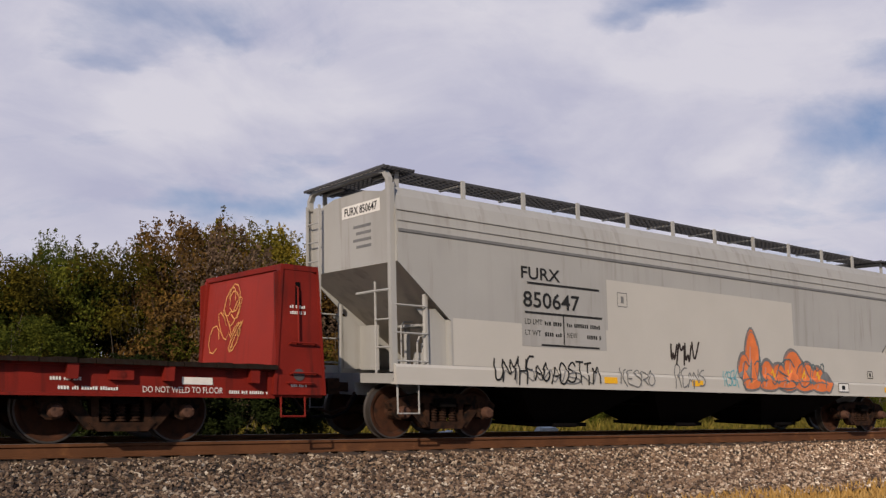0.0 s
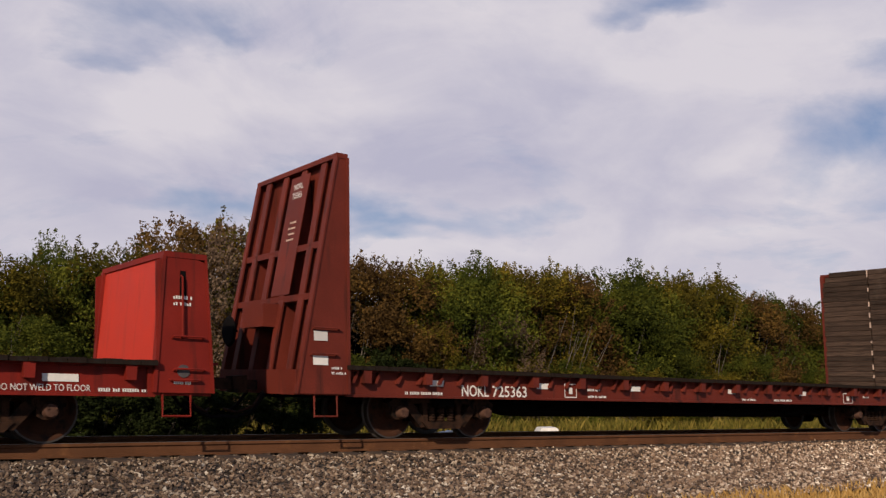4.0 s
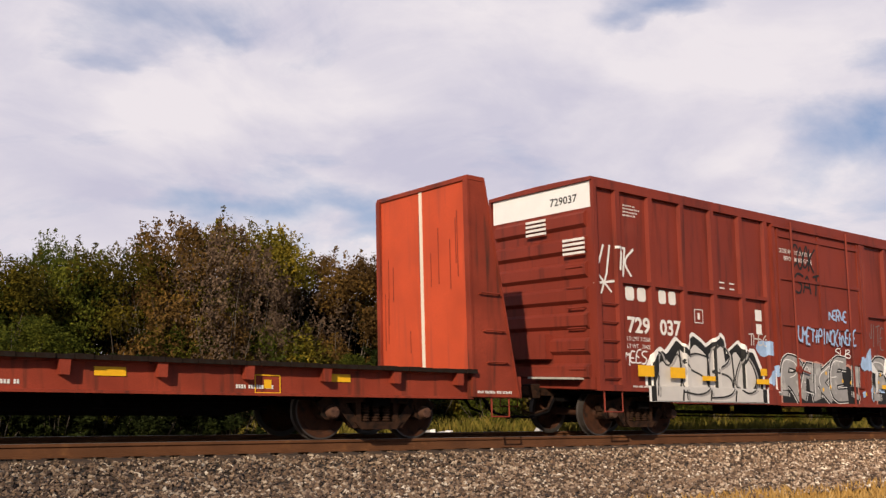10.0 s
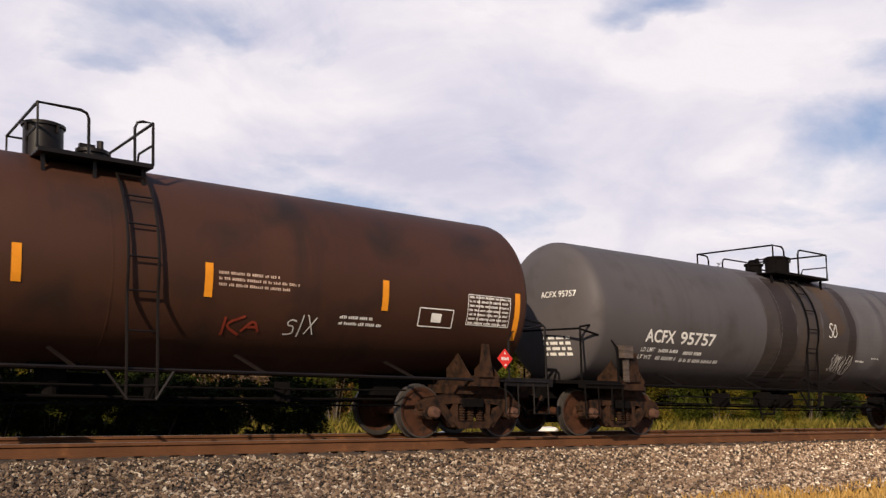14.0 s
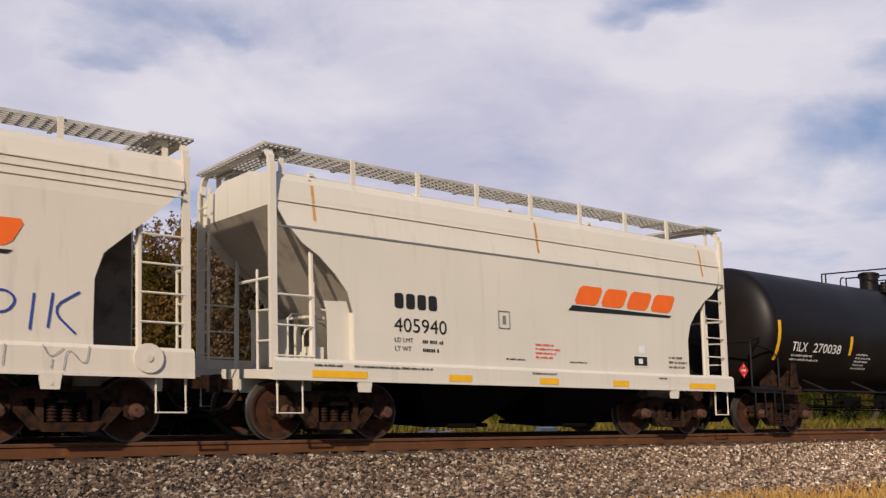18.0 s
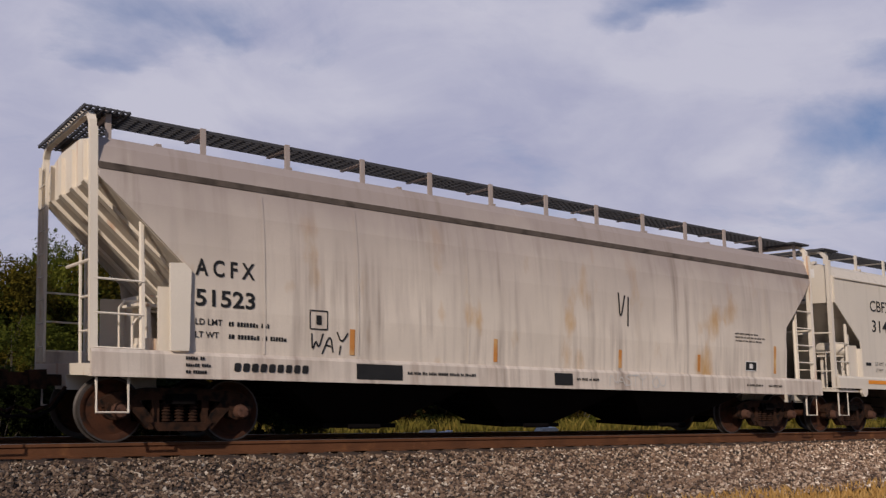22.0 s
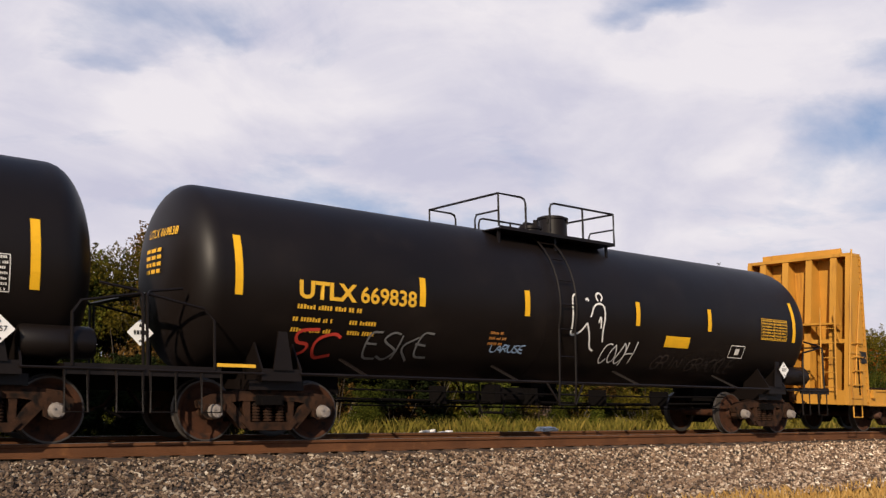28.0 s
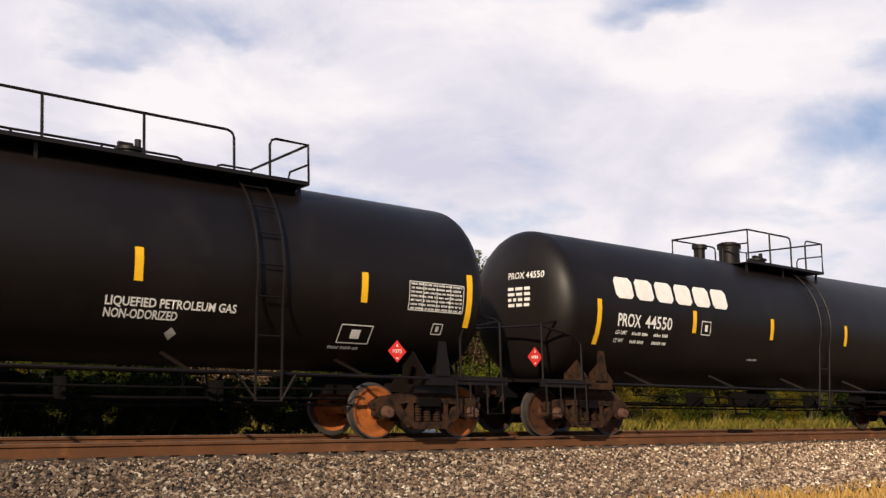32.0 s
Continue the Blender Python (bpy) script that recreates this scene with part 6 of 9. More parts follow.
        # wings joining slope and side
        for s in (-1, 1):
            xw = e * (xl - inset)
            part("shear_plate", Shape().box(xw - 0.012, xw + 0.012, min(s * 0.75, s * 1.55), max(s * 0.75, s * 1.55), zb - 0.02, zB + 0.02), em, car)
            xc = e * (half - 0.06)
            yc = s * post
            part("corner_post", Shape().box(xc - 0.05, xc + 0.05, yc - 0.05, yc + 0.05, platform_z, top - 0.30), em, car)
            part("inner_post", Shape().tube([(e * (half - 0.72), s * 1.42, platform_z), (e * (half - 0.72), s * 1.42, zA - 0.5)], 0.04), em, car)
            ladder(car, e * (half - 0.39), s * (post + 0.02), platform_z - 0.05, 2.45 if e < 0 else 3.1, em, 0.66)
            step(car, e * (half - 0.30), s * 1.5, em, 0.42, sill[0], 0.45)
        # hand rail and rungs beside the near corner post
        xr = e * (half - 0.02)
        part("end_stile", Shape().tube([(xr, -0.98, platform_z - 0.05), (xr, -0.98, 2.62)], 0.022), em, car)
        for zz in (1.52, 1.98):
            grab(car, [(xr, -post, zz), (xr, -0.98, zz)], em, "rung", 0.017)
        grab(car, [(xr, -post, 2.46), (xr, -0.90, 2.46), (xr + e * 0.05, -0.45, 2.44)], em, "hand_rail", 0.024)
        lad = Shape()
        xe2 = e * (half + 0.03)
        for yy in (0.88, 1.36):
            lad.box(xe2 - 0.02, xe2 + 0.02, yy - 0.02, yy + 0.02, 1.12, 4.2)
        for i in range(8):
            z = 1.35 + i * 0.36
            lad.tube([(xe2, 0.88, z), (xe2, 1.36, z)], 0.014, 5)
        part("end_ladder", lad, em, car)
        xa, xb = sorted((e * (half - 1.3), e * half))
        part("end_platform", Shape().box(xa, xb, -1.55, 1.55, platform_z - 0.10, platform_z - 0.04).box(xa, xb, -0.3, 0.3, 0.72, 1.02), em, car)
        part("end_beam", Shape().box(min(e * half, e * (half - 0.08)), max(e * half, e * (half - 0.08)), -1.5, 1.5, sill[0], platform_z - 0.03), em, car)
        px, pz = e * (half - 0.85), platform_z
        if e < 0 and not dark_bays:
            part("brake_reservoir", Shape().turned([(-1.42, 0.02), (-1.40, 0.12), (-1.34, 0.17), (-0.62, 0.17), (-0.56, 0.12), (-0.54, 0.02)], "y", px, pz + 0.98, 14), em, car, "painted air reservoir on the end platform", smooth=True)
        if e < 0:
            part("brake_bracket", Shape().box(px - 0.04, px + 0.04, -1.28, -1.20, pz, pz + 0.84).box(px - 0.04, px + 0.04, -0.72, -0.64, pz, pz + 0.84).box(px - 0.16, px + 0.16, -1.30, -0.62, pz + 0.78, pz + 0.82), em, car)
            part("brake_valve", Shape().box(px - 0.13, px + 0.11, -1.36, -1.08, pz + 0.06, pz + 0.34).cyl((px, -1.22, pz + 0.34), (px, -1.22, pz + 0.50), 0.07, 10).cyl((px - 0.2, -1.2, pz + 0.2), (px + 0.2, -1.2, pz + 0.2), 0.06, 10), em, car)
        for dx, dy, h in ((0.22, -1.38, 0.92), (0.30, -1.18, 0.72), (-0.24, -1.34, 0.60), (-0.30, -0.95, 0.86)) if e < 0 else ():
            part("brake_pipe", Shape().tube([(px + dx, dy, pz - 0.02), (px + dx, dy, pz + h - 0.1), (px + dx * 0.7, dy + 0.04, pz + h), (px, dy + 0.1, pz + h + 0.02)], 0.017), em, car)
        coupler(car, e * half, e)
        # roof end frame that carries the walk
        arch = [(post, top - 0.36), (post, top - 0.20), (post - 0.10, top - 0.08), (1.05, top + 0.02)]
        arch += [(-y, z) for y, z in reversed(arch)]
        inner = [(y - math.copysign(0.09, y) if abs(y) > 1.1 else y, z - (0.10 if abs(y) < 1.1 else 0.03)) for y, z in arch]
        ef = Shape()
        for i in range(len(arch) - 1):
            ef.beam([arch[i], arch[i + 1], inner[i + 1], inner[i]], e * (half - 0.06) - 0.045, e * (half - 0.06) + 0.045)
        part("roof_end_frame", ef, em, car)
    # running boards: two long gratings and one across each end
    for s in (-1, 1):
        g = Shape()
        y0, y1 = sorted((s * 0.58, s * 1.24))
        for k in range(7):
            y = lerp(y0, y1, k / 6)
            g.box(-half + 0.1, half - 0.1, y - 0.012, y + 0.012, top - 0.045, top)
        nb = int(half * 2 / 0.16)
        for k in range(nb + 1):
            x = lerp(-half + 0.1, half - 0.1, k / nb)
            g.box(x - 0.012, x + 0.012, y0, y1, top - 0.035, top - 0.01)
        part("running_board", g, M[walk_mat], car, "open steel grating walkway")
        npst = int(half * 2 / 1.35)
        for k in range(npst + 1):
            x = lerp(-half + 0.3, half - 0.3, k / npst)
            part("walk_support", Shape().slab([(x - 0.04, rz - 0.22), (x + 0.04, rz - 0.22), (x + 0.04, top + 0.012), (x - 0.04, top + 0.012)], s * 1.25, s * 1.29).box(x - 0.03, x + 0.03, min(s * 0.56, s * 1.25), max(s * 0.56, s * 1.25), top - 0.075, top - 0.048), mat, car)
    for e in (-1, 1):
        g = Shape()
        x0, x1 = sorted((e * (half - 0.55), e * (half + 0.05)))
        for k in range(8):
            x = lerp(x0, x1, k / 7)
            g.box(x - 0.012, x + 0.012, -1.45, 1.45, top - 0.045, top)
        for k in range(20):
            y = lerp(-1.45, 1.45, k / 19)
            g.box(x0, x1, y - 0.012, y + 0.012, top - 0.035, top - 0.01)
        part("end_walk", g, M[walk_mat], car, "open steel grating walkway")
    # discharge bays below
    span = 2 * (hd - 1.25)
    for i in range(bays):
        cx = -span / 2 + span * (i + 0.5) / bays
        w = span / bays * 0.5
        bay = Shape()
        p = [(-w, -1.5, sill[0] + 0.05), (w, -1.5, sill[0] + 0.05), (w, 1.5, sill[0] + 0.05), (-w, 1.5, sill[0] + 0.05)]
        bw, bz = (0.58, 0.24) if dark_bays else (0.38, 0.42)
        q = [(-bw, -0.6, bz), (bw, -0.6, bz), (bw, 0.6, bz), (-bw, 0.6, bz)]
        bay.add([(cx + a, b, c) for a, b, c in p + q], [(0, 1, 2, 3), (4, 5, 6, 7), (0, 1, 5, 4), (1, 2, 6, 5), (2, 3, 7, 6), (3, 0, 4, 7)])
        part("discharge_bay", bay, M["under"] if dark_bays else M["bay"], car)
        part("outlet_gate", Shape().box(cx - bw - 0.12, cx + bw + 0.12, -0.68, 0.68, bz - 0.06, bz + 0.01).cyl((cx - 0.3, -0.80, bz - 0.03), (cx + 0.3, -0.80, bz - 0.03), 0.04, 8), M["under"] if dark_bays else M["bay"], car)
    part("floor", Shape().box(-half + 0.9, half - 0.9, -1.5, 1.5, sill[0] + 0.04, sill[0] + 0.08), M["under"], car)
    rigging(car, -hd + 1.2, hd - 1.2, 0.75)
    return car, surf


# ---- the box wagon ----
def box_wagon(name, label, centre, half, hd, mat, top, bottom):
    car = start_car(name, label, centre, hd)
    w = 1.54
    reach = {-1: half - 0.28, 1: half}
    lo, hi = -reach[-1], reach[1]
    part("body", Shape().box(lo + 0.04, hi - 0.04, -w, w, bottom + 0.22, top - 0.08), mat, car)
    part("roof", Shape().beam([(-w - 0.06, top - 0.10), (-w - 0.06, top - 0.03), (-0.8, top - 0.005), (0, top + 0.01), (0.8, top - 0.005), (w + 0.06, top - 0.03), (w + 0.06, top - 0.10)], lo - 0.02, hi + 0.02), mat, car)
    left, right = (-6.86, -5.90, -4.90, -3.90, -2.90, -1.96), (2.22, 3.28, 4.34, 5.38, 6.36)
    for s in (-1, 1):
        ys = sorted((s * w, s * (w + 0.085)))
        part("top_chord", Shape().box(lo, hi, ys[0], ys[1], top - 0.23, top - 0.07), mat, car)
        part("side_sill", Shape().slab([(lo + 2.1, bottom), (hi - 2.1, bottom), (hi - 2.0, bottom + 0.22), (hi, bottom + 0.22), (hi, bottom + 0.34), (lo, bottom + 0.34), (lo, bottom + 0.22), (lo + 2.0, bottom + 0.22)], s * (w - 0.01), s * (w + 0.075)), mat, car)
        for x in left + right:
            a, b = s * (w - 0.01), s * (w + 0.085)
            poly = [(x - 0.09, a), (x - 0.06, b), (x + 0.06, b), (x + 0.09, a)]
            z0, z1 = bottom + 0.30, top - 0.2
            n = len(poly)
            vs = [(p, q, z) for z in (z0, z1) for p, q in poly]
            part("side_post", Shape().add(vs, [tuple(range(n)), tuple(range(n, 2 * n))] + [(i, (i + 1) % n, (i + 1) % n + n, i + n) for i in range(n)]), mat, car)
        for x0, x1, z in ((-6.80, -1.96, 3.07), (2.22, 7.35, 2.98)):
            part("side_rail", Shape().box(x0, x1, ys[0], ys[1] - 0.02 if s > 0 else ys[1], z - 0.045, z + 0.03), mat, car)
        for e in (-1, 1):
            part("corner_angle", Shape().box(min(e * reach[e], e * (reach[e] - 0.09)), max(e * reach[e], e * (reach[e] - 0.09)), ys[0], ys[1], bottom + 0.22, top - 0.1), mat, car)
            lad = Shape()
            for i in range(5):
                z = 1.15 + i * 0.36
                lad.tube([(e * (reach[e] - 0.16), s * (w + 0.06), z), (e * (reach[e] - 0.66), s * (w + 0.06), z)], 0.016, 5)
            for xx in (0.12, 0.70):
                lad.box(e * (reach[e] - xx) - 0.025, e * (reach[e] - xx) + 0.025, min(s * w, s * (w + 0.07)), max(s * w, s * (w + 0.07)), bottom + 0.25, 2.75)
            part("ladder", lad, mat, car)
            step(car, e * (reach[e] - 0.42), s * (w + 0.02), mat, 0.5, bottom + 0.25, 0.5)
        # plug door with frame, panels and locking bars
        y0, y1 = sorted((s * (w - 0.01), s * (w + 0.045)))
        door = part("door", Shape().box(-1.50, 1.98, y0, y1, bottom + 0.15, top - 0.30), mat, car, "plug door with long locking bars")
        for z in (1.15, 1.72, 2.55, 3.62, 4.62):
            part("door_rail", Shape().box(-1.50, 1.98, min(s * (w + 0.04), s * (w + 0.08)), max(s * (w + 0.04), s * (w + 0.08)), z - 0.04, z + 0.03), mat, door)
        for x in (-1.48, 0.20, 1.96):
            part("door_stile", Shape().box(x - 0.035, x + 0.035, min(s * (w + 0.035), s * (w + 0.075)), max(s * (w + 0.035), s * (w + 0.075)), bottom + 0.15, top - 0.32), mat, door)
        for x in (-1.0, 1.37):
            part("locking_bar", Shape().tube([(x, s * (w + 0.12), bottom - 0.02), (x, s * (w + 0.12), top - 0.12)], 0.028, 8), mat, door)
        for x in (-1.66, 2.08):
            part("door_post", Shape().box(x - 0.06, x + 0.06, ys[0], ys[1], bottom + 0.1, top - 0.2), mat, car)
        part("door_track", Shape().box(-1.7, 4.6, min(s * (w + 0.02), s * (w + 0.12)), max(s * (w + 0.02), s * (w + 0.12)), bottom - 0.02, bottom + 0.05), mat, car)
        part("upper_track", Shape().box(-1.7, 5.6, min(s * (w + 0.02), s * (w + 0.11)), max(s * (w + 0.02), s * (w + 0.11)), top - 0.30, top - 0.24), mat, car)
        part("door_handle", Shape().tube([(-1.0, s * (w + 0.13), 1.5), (-1.0, s * (w + 0.16), 1.5), (-0.6, s * (w + 0.16), 1.42)], 0.02).cyl((-1.0, s * (w + 0.10), 1.5), (-1.0, s * (w + 0.17), 1.5), 0.09, 12), mat, door)
    for e in (-1, 1):
        xe = e * (reach[e] - 0.04)
        for i in range(7):
            z = 1.25 + i * 0.50
            part("end_corrugation", Shape().slab([(xe, z - 0.17), (xe + e * 0.08, z - 0.10), (xe + e * 0.08, z + 0.10), (xe, z + 0.17)], -1.38, 1.38), mat, car)
        part("end_band", Shape().box(min(xe, xe + e * 0.012), max(xe, xe + e * 0.012), -1.50, 1.50, top - 0.62, top - 0.06), M["placard_white"], car, "white painted band at the top of the end")
        part("end_beam", Shape().box(min(e * reach[e], e * (reach[e] - 0.3)), max(e * reach[e], e * (reach[e] - 0.3)), -1.5, 1.5, 0.92, 1.16), mat, car)
        coupler(car, e * reach[e], e)
        part("crossover_step", Shape().box(min(e * reach[e], e * (reach[e] + 0.22)), max(e * reach[e], e * (reach[e] + 0.22)), -1.2, 0.2, 1.10, 1.14), M["grate"], car)
        part("brake_platform", Shape().box(min(xe, xe + e * 0.2), max(xe, xe + e * 0.2), -0.3, 1.0, 1.5, 2.0), mat, car)
        for k in range(6):
            y = -1.3
            grab(car, [(xe, y, 1.3 + k * 0.4), (xe + e * 0.09, y, 1.3 + k * 0.4), (xe + e * 0.09, y + 0.45, 1.3 + k * 0.4), (xe, y + 0.45, 1.3 + k * 0.4)], mat)
    part("floor", Shape().box(lo + 0.2, hi - 0.2, -1.45, 1.45, bottom + 0.14, bottom + 0.2), M["under"], car)
    part("centre_sill", Shape().box(lo + 0.3, hi - 0.3, -0.3, 0.3, 0.66, 0.9), M["under"], car)
    rigging(car, -hd + 1.3, hd - 1.3, 0.5)
    return car


# ---- the wagons, in the order in which they pass ----
W_, K_, Y_ = M["letter_white"], M["letter_black"], M["letter_yellow"]


def sill_surf(prof, zs=1.25, y=-1.622):
    f = profile(prof)
    return lambda x, z: y if z < zs else f(x, z)


def small_block(x, z, w, h, surf, mat, car, lines=3):
    for i in range(lines):
        bars(x, z - i * h * 1.9, w * (0.75 + 0.25 * ((i * 5) % 3) / 2), h, surf, mat, car, seed=i + 3)


def boxed_sign(x0, x1, z0, z1, surf, mat, car, fill=None, bold=0.018):
    """A small stencilled frame with a sign inside."""
    if fill:
        patch("notice", x0, x1, z0, z1, surf, fill, car, 0.008)
    pts = [(x0, z0), (x1, z0), (x1, z1), (x0, z1), (x0, z0)]
    for a, b in zip(pts, pts[1:]):
        vs, fs = ribbon([a, b], bold)
        decal("notice_frame", vs, fs, surf, mat, car, 0.013)
    patch("notice_mark", lerp(x0, x1, 0.35), lerp(x0, x1, 0.65), lerp(z0, z1, 0.25), lerp(z0, z1, 0.75), surf, mat, car, 0.013)


def data_table(x0, x1, z0, z1, surf, mat, car, rows=5, cols=4):
    """A stencilled table: a thin frame, rules between the columns, and lines of small print."""
    for a, b in (((x0, z0), (x1, z0)), ((x0, z1), (x1, z1)), ((x0, z0), (x0, z1)), ((x1, z0), (x1, z1)), *(((lerp(x0, x1, k / cols), z0), (lerp(x0, x1, k / cols), z1)) for k in range(1, cols))):
        vs, fs = ribbon([a, lerp_pt(a, b, 0.25), lerp_pt(a, b, 0.5), lerp_pt(a, b, 0.75), b], 0.012)
        decal("table_rule", vs, fs, surf, mat, car, 0.012)
    h = (z1 - z0) / rows
    for i in range(rows):
        bars(x0 + 0.03, z0 + (i + 0.2) * h, x1 - x0 - 0.06, h * 0.55, surf, mat, car, off=0.013, seed=i)


# 1: pale grey covered hopper
C1 = [(-1.57, 1.20), (-1.57, 3.42), (-1.53, 3.80), (-1.46, 4.05), (-1.36, 4.20)]
car, surf = hopper_wagon("grey_covered_hopper", "long pale grey covered hopper wagon with graffiti along the sill", 16.13, 8.1, 6.7, M["grey"], C1, 4.54, 1.1, walk_mat="grate_dark",
                         sill_mat=M["grey_patch"], seams=((3.45, 0.05, M["spray_grey"]), (3.62, 0.02, None), (3.80, 0.02, None)), end_text="FURX 850647")
sf = sill_surf(C1)
patch("paint_patch", -6.9, 7.2, 1.26, 2.06, surf, M["grey_patch"], car, 0.004, label="paler lower band of paint")
patch("paint_patch", -3.14, 3.06, 1.26, 3.05, surf, M["grey_patch"], car, 0.008, label="large pale rectangle of fresh paint")
patch("paint_patch", -5.36, -3.20, 1.66, 2.10, surf, M["grey"], car, 0.008)
letters("FURX", -5.34, 2.89, 0.22, surf, K_, car, 0.96)
letters("850647", -5.31, 2.38, 0.28, surf, K_, car, 1.42)
for z, a, b in ((2.80, -5.2, -3.35), (2.26, -5.28, -3.3), (1.68, -4.9, -3.4)):
    patch("stencil_line", a, b, z, z + 0.035, surf, K_, car, 0.013, rows=1)
patch("stencil_line", -4.34, -4.31, 1.72, 2.26, surf, K_, car, 0.013)
letters("LD LMT", -5.28, 2.06, 0.10, surf, K_, car, 0.42, bold=0.0)
letters("LT WT", -5.28, 1.86, 0.10, surf, K_, car, 0.38, bold=0.0)
bars(-4.80, 2.06, 0.42, 0.08, surf, K_, car)
bars(-4.80, 1.86, 0.42, 0.08, surf, K_, car)
letters("NEW", -4.24, 1.86, 0.10, surf, K_, car, 0.26, bold=0.0)
bars(-4.24, 2.06, 0.9, 0.08, surf, K_, car)
bars(-3.72, 1.86, 0.36, 0.08, surf, K_, car)
boxed_sign(-2.85, -2.58, 2.55, 2.82, surf, M["spray_grey"], car)
tag("UNYHFAO", -6.05, -4.75, 1.02, 1.42, sf, K_, car, 3, 0.034, 0.012, "black sprayed letters along the sill")
tag("ADSTTM", -4.7, -3.45, 1.02, 1.42, sf, K_, car, 4, 0.034, 0.012)
tag("MNVWSN", -5.9, -3.6, 1.0, 1.25, sf, M["spray_grey"], car, 11, 0.022, 0.011)
tag("KESRO", -2.9, -1.9, 1.02, 1.32, sf, M["spray_grey"], car, 5, 0.025, 0.012)
tag("RCANS", -1.25, -0.3, 1.0, 1.42, sf, M["spray_grey"], car, 6, 0.03, 0.012)
tag("WMWV", -1.35, -0.45, 1.5, 1.95, surf, M["tar"], car, 7, 0.05, 0.012, "sooty smear")
tag("KSEK", 0.35, 0.85, 1.08, 1.4, sf, M["spray_teal"], car, 8, 0.025, 0.012)
LOBES = ((1.12, 1.45, 0.20, 0.34), (1.42, 1.72, 0.24, 0.58), (1.95, 1.40, 0.22, 0.28), (2.40, 1.36, 0.25, 0.26), (2.98, 1.52, 0.36, 0.42), (3.55, 1.36, 0.26, 0.30),
         (3.98, 1.32, 0.26, 0.26), (4.30, 1.22, 0.20, 0.20), (1.30, 1.14, 0.30, 0.13), (1.95, 1.13, 0.34, 0.12), (2.65, 1.13, 0.36, 0.12), (3.35, 1.13, 0.36, 0.12), (4.0, 1.12, 0.36, 0.11))
for layer, (grow, paint, off) in enumerate(((0.055, M["spray_grey"], 0.009), (0.0, M["spray_orange"], 0.011))):
    for i, (cx, cz, rx, rz) in enumerate(LOBES):
        ring = blob(cx, cz, rx + grow, rz + grow, random.Random(i), 22, 0.05)
        decal("graffiti" if layer else "graffiti_outline", [(cx, cz)] + ring, [(0, k + 1, (k + 1) % 22 + 1) for k in range(22)], sf, paint, car, off + 0.0003 * i, "orange sprayed rounded lobes" if layer and i == 0 else "")
        if layer:
            decal("graffiti_outline", *ribbon([(cx + (rx - 0.01) * math.cos(0.5 + j * 0.35), cz + (rz - 0.01) * math.sin(0.5 + j * 0.35)) for j in range(8)], 0.025), sf, M["spray_grey"], car, 0.0160 + 0.0002 * i)
            decal("graffiti_glint", *ribbon([(cx - rx * 0.45 + 0.01 * j, cz - rz * 0.4 + rz * 0.16 * j) for j in range(6)], 0.045), sf, M["spray_pink"], car, 0.0155)
tag("MWSOM", 1.05, 4.3, 1.06, 1.72, sf, M["spray_slate"], car, 12, 0.030, 0.024, "dark outlines over the orange lobes", 0.1, 0.12, 1.15)
for i, x in enumerate((1.35, 2.1, 2.75, 3.3, 3.9)):
    decal("graffiti_glint", *ribbon([(x + 0.05 * j, 1.28 + 0.10 * ((i + j) % 3)) for j in range(4)], 0.05), sf, M["letter_yellow"], car, 0.021)
for x in (-3.35, -0.75, 1.25, 3.4, 6.9):
    patch("reflector", x, x + 0.36, 1.04, 1.16, flat(-1.625), M["reflect"], car, 0.006, rows=1)
boxed_sign(4.75, 5.2, 1.02, 1.22, flat(-1.625), K_, car, M["spray_white"])
boxed_sign(6.2, 6.45, 1.38, 1.55, surf, K_, car)


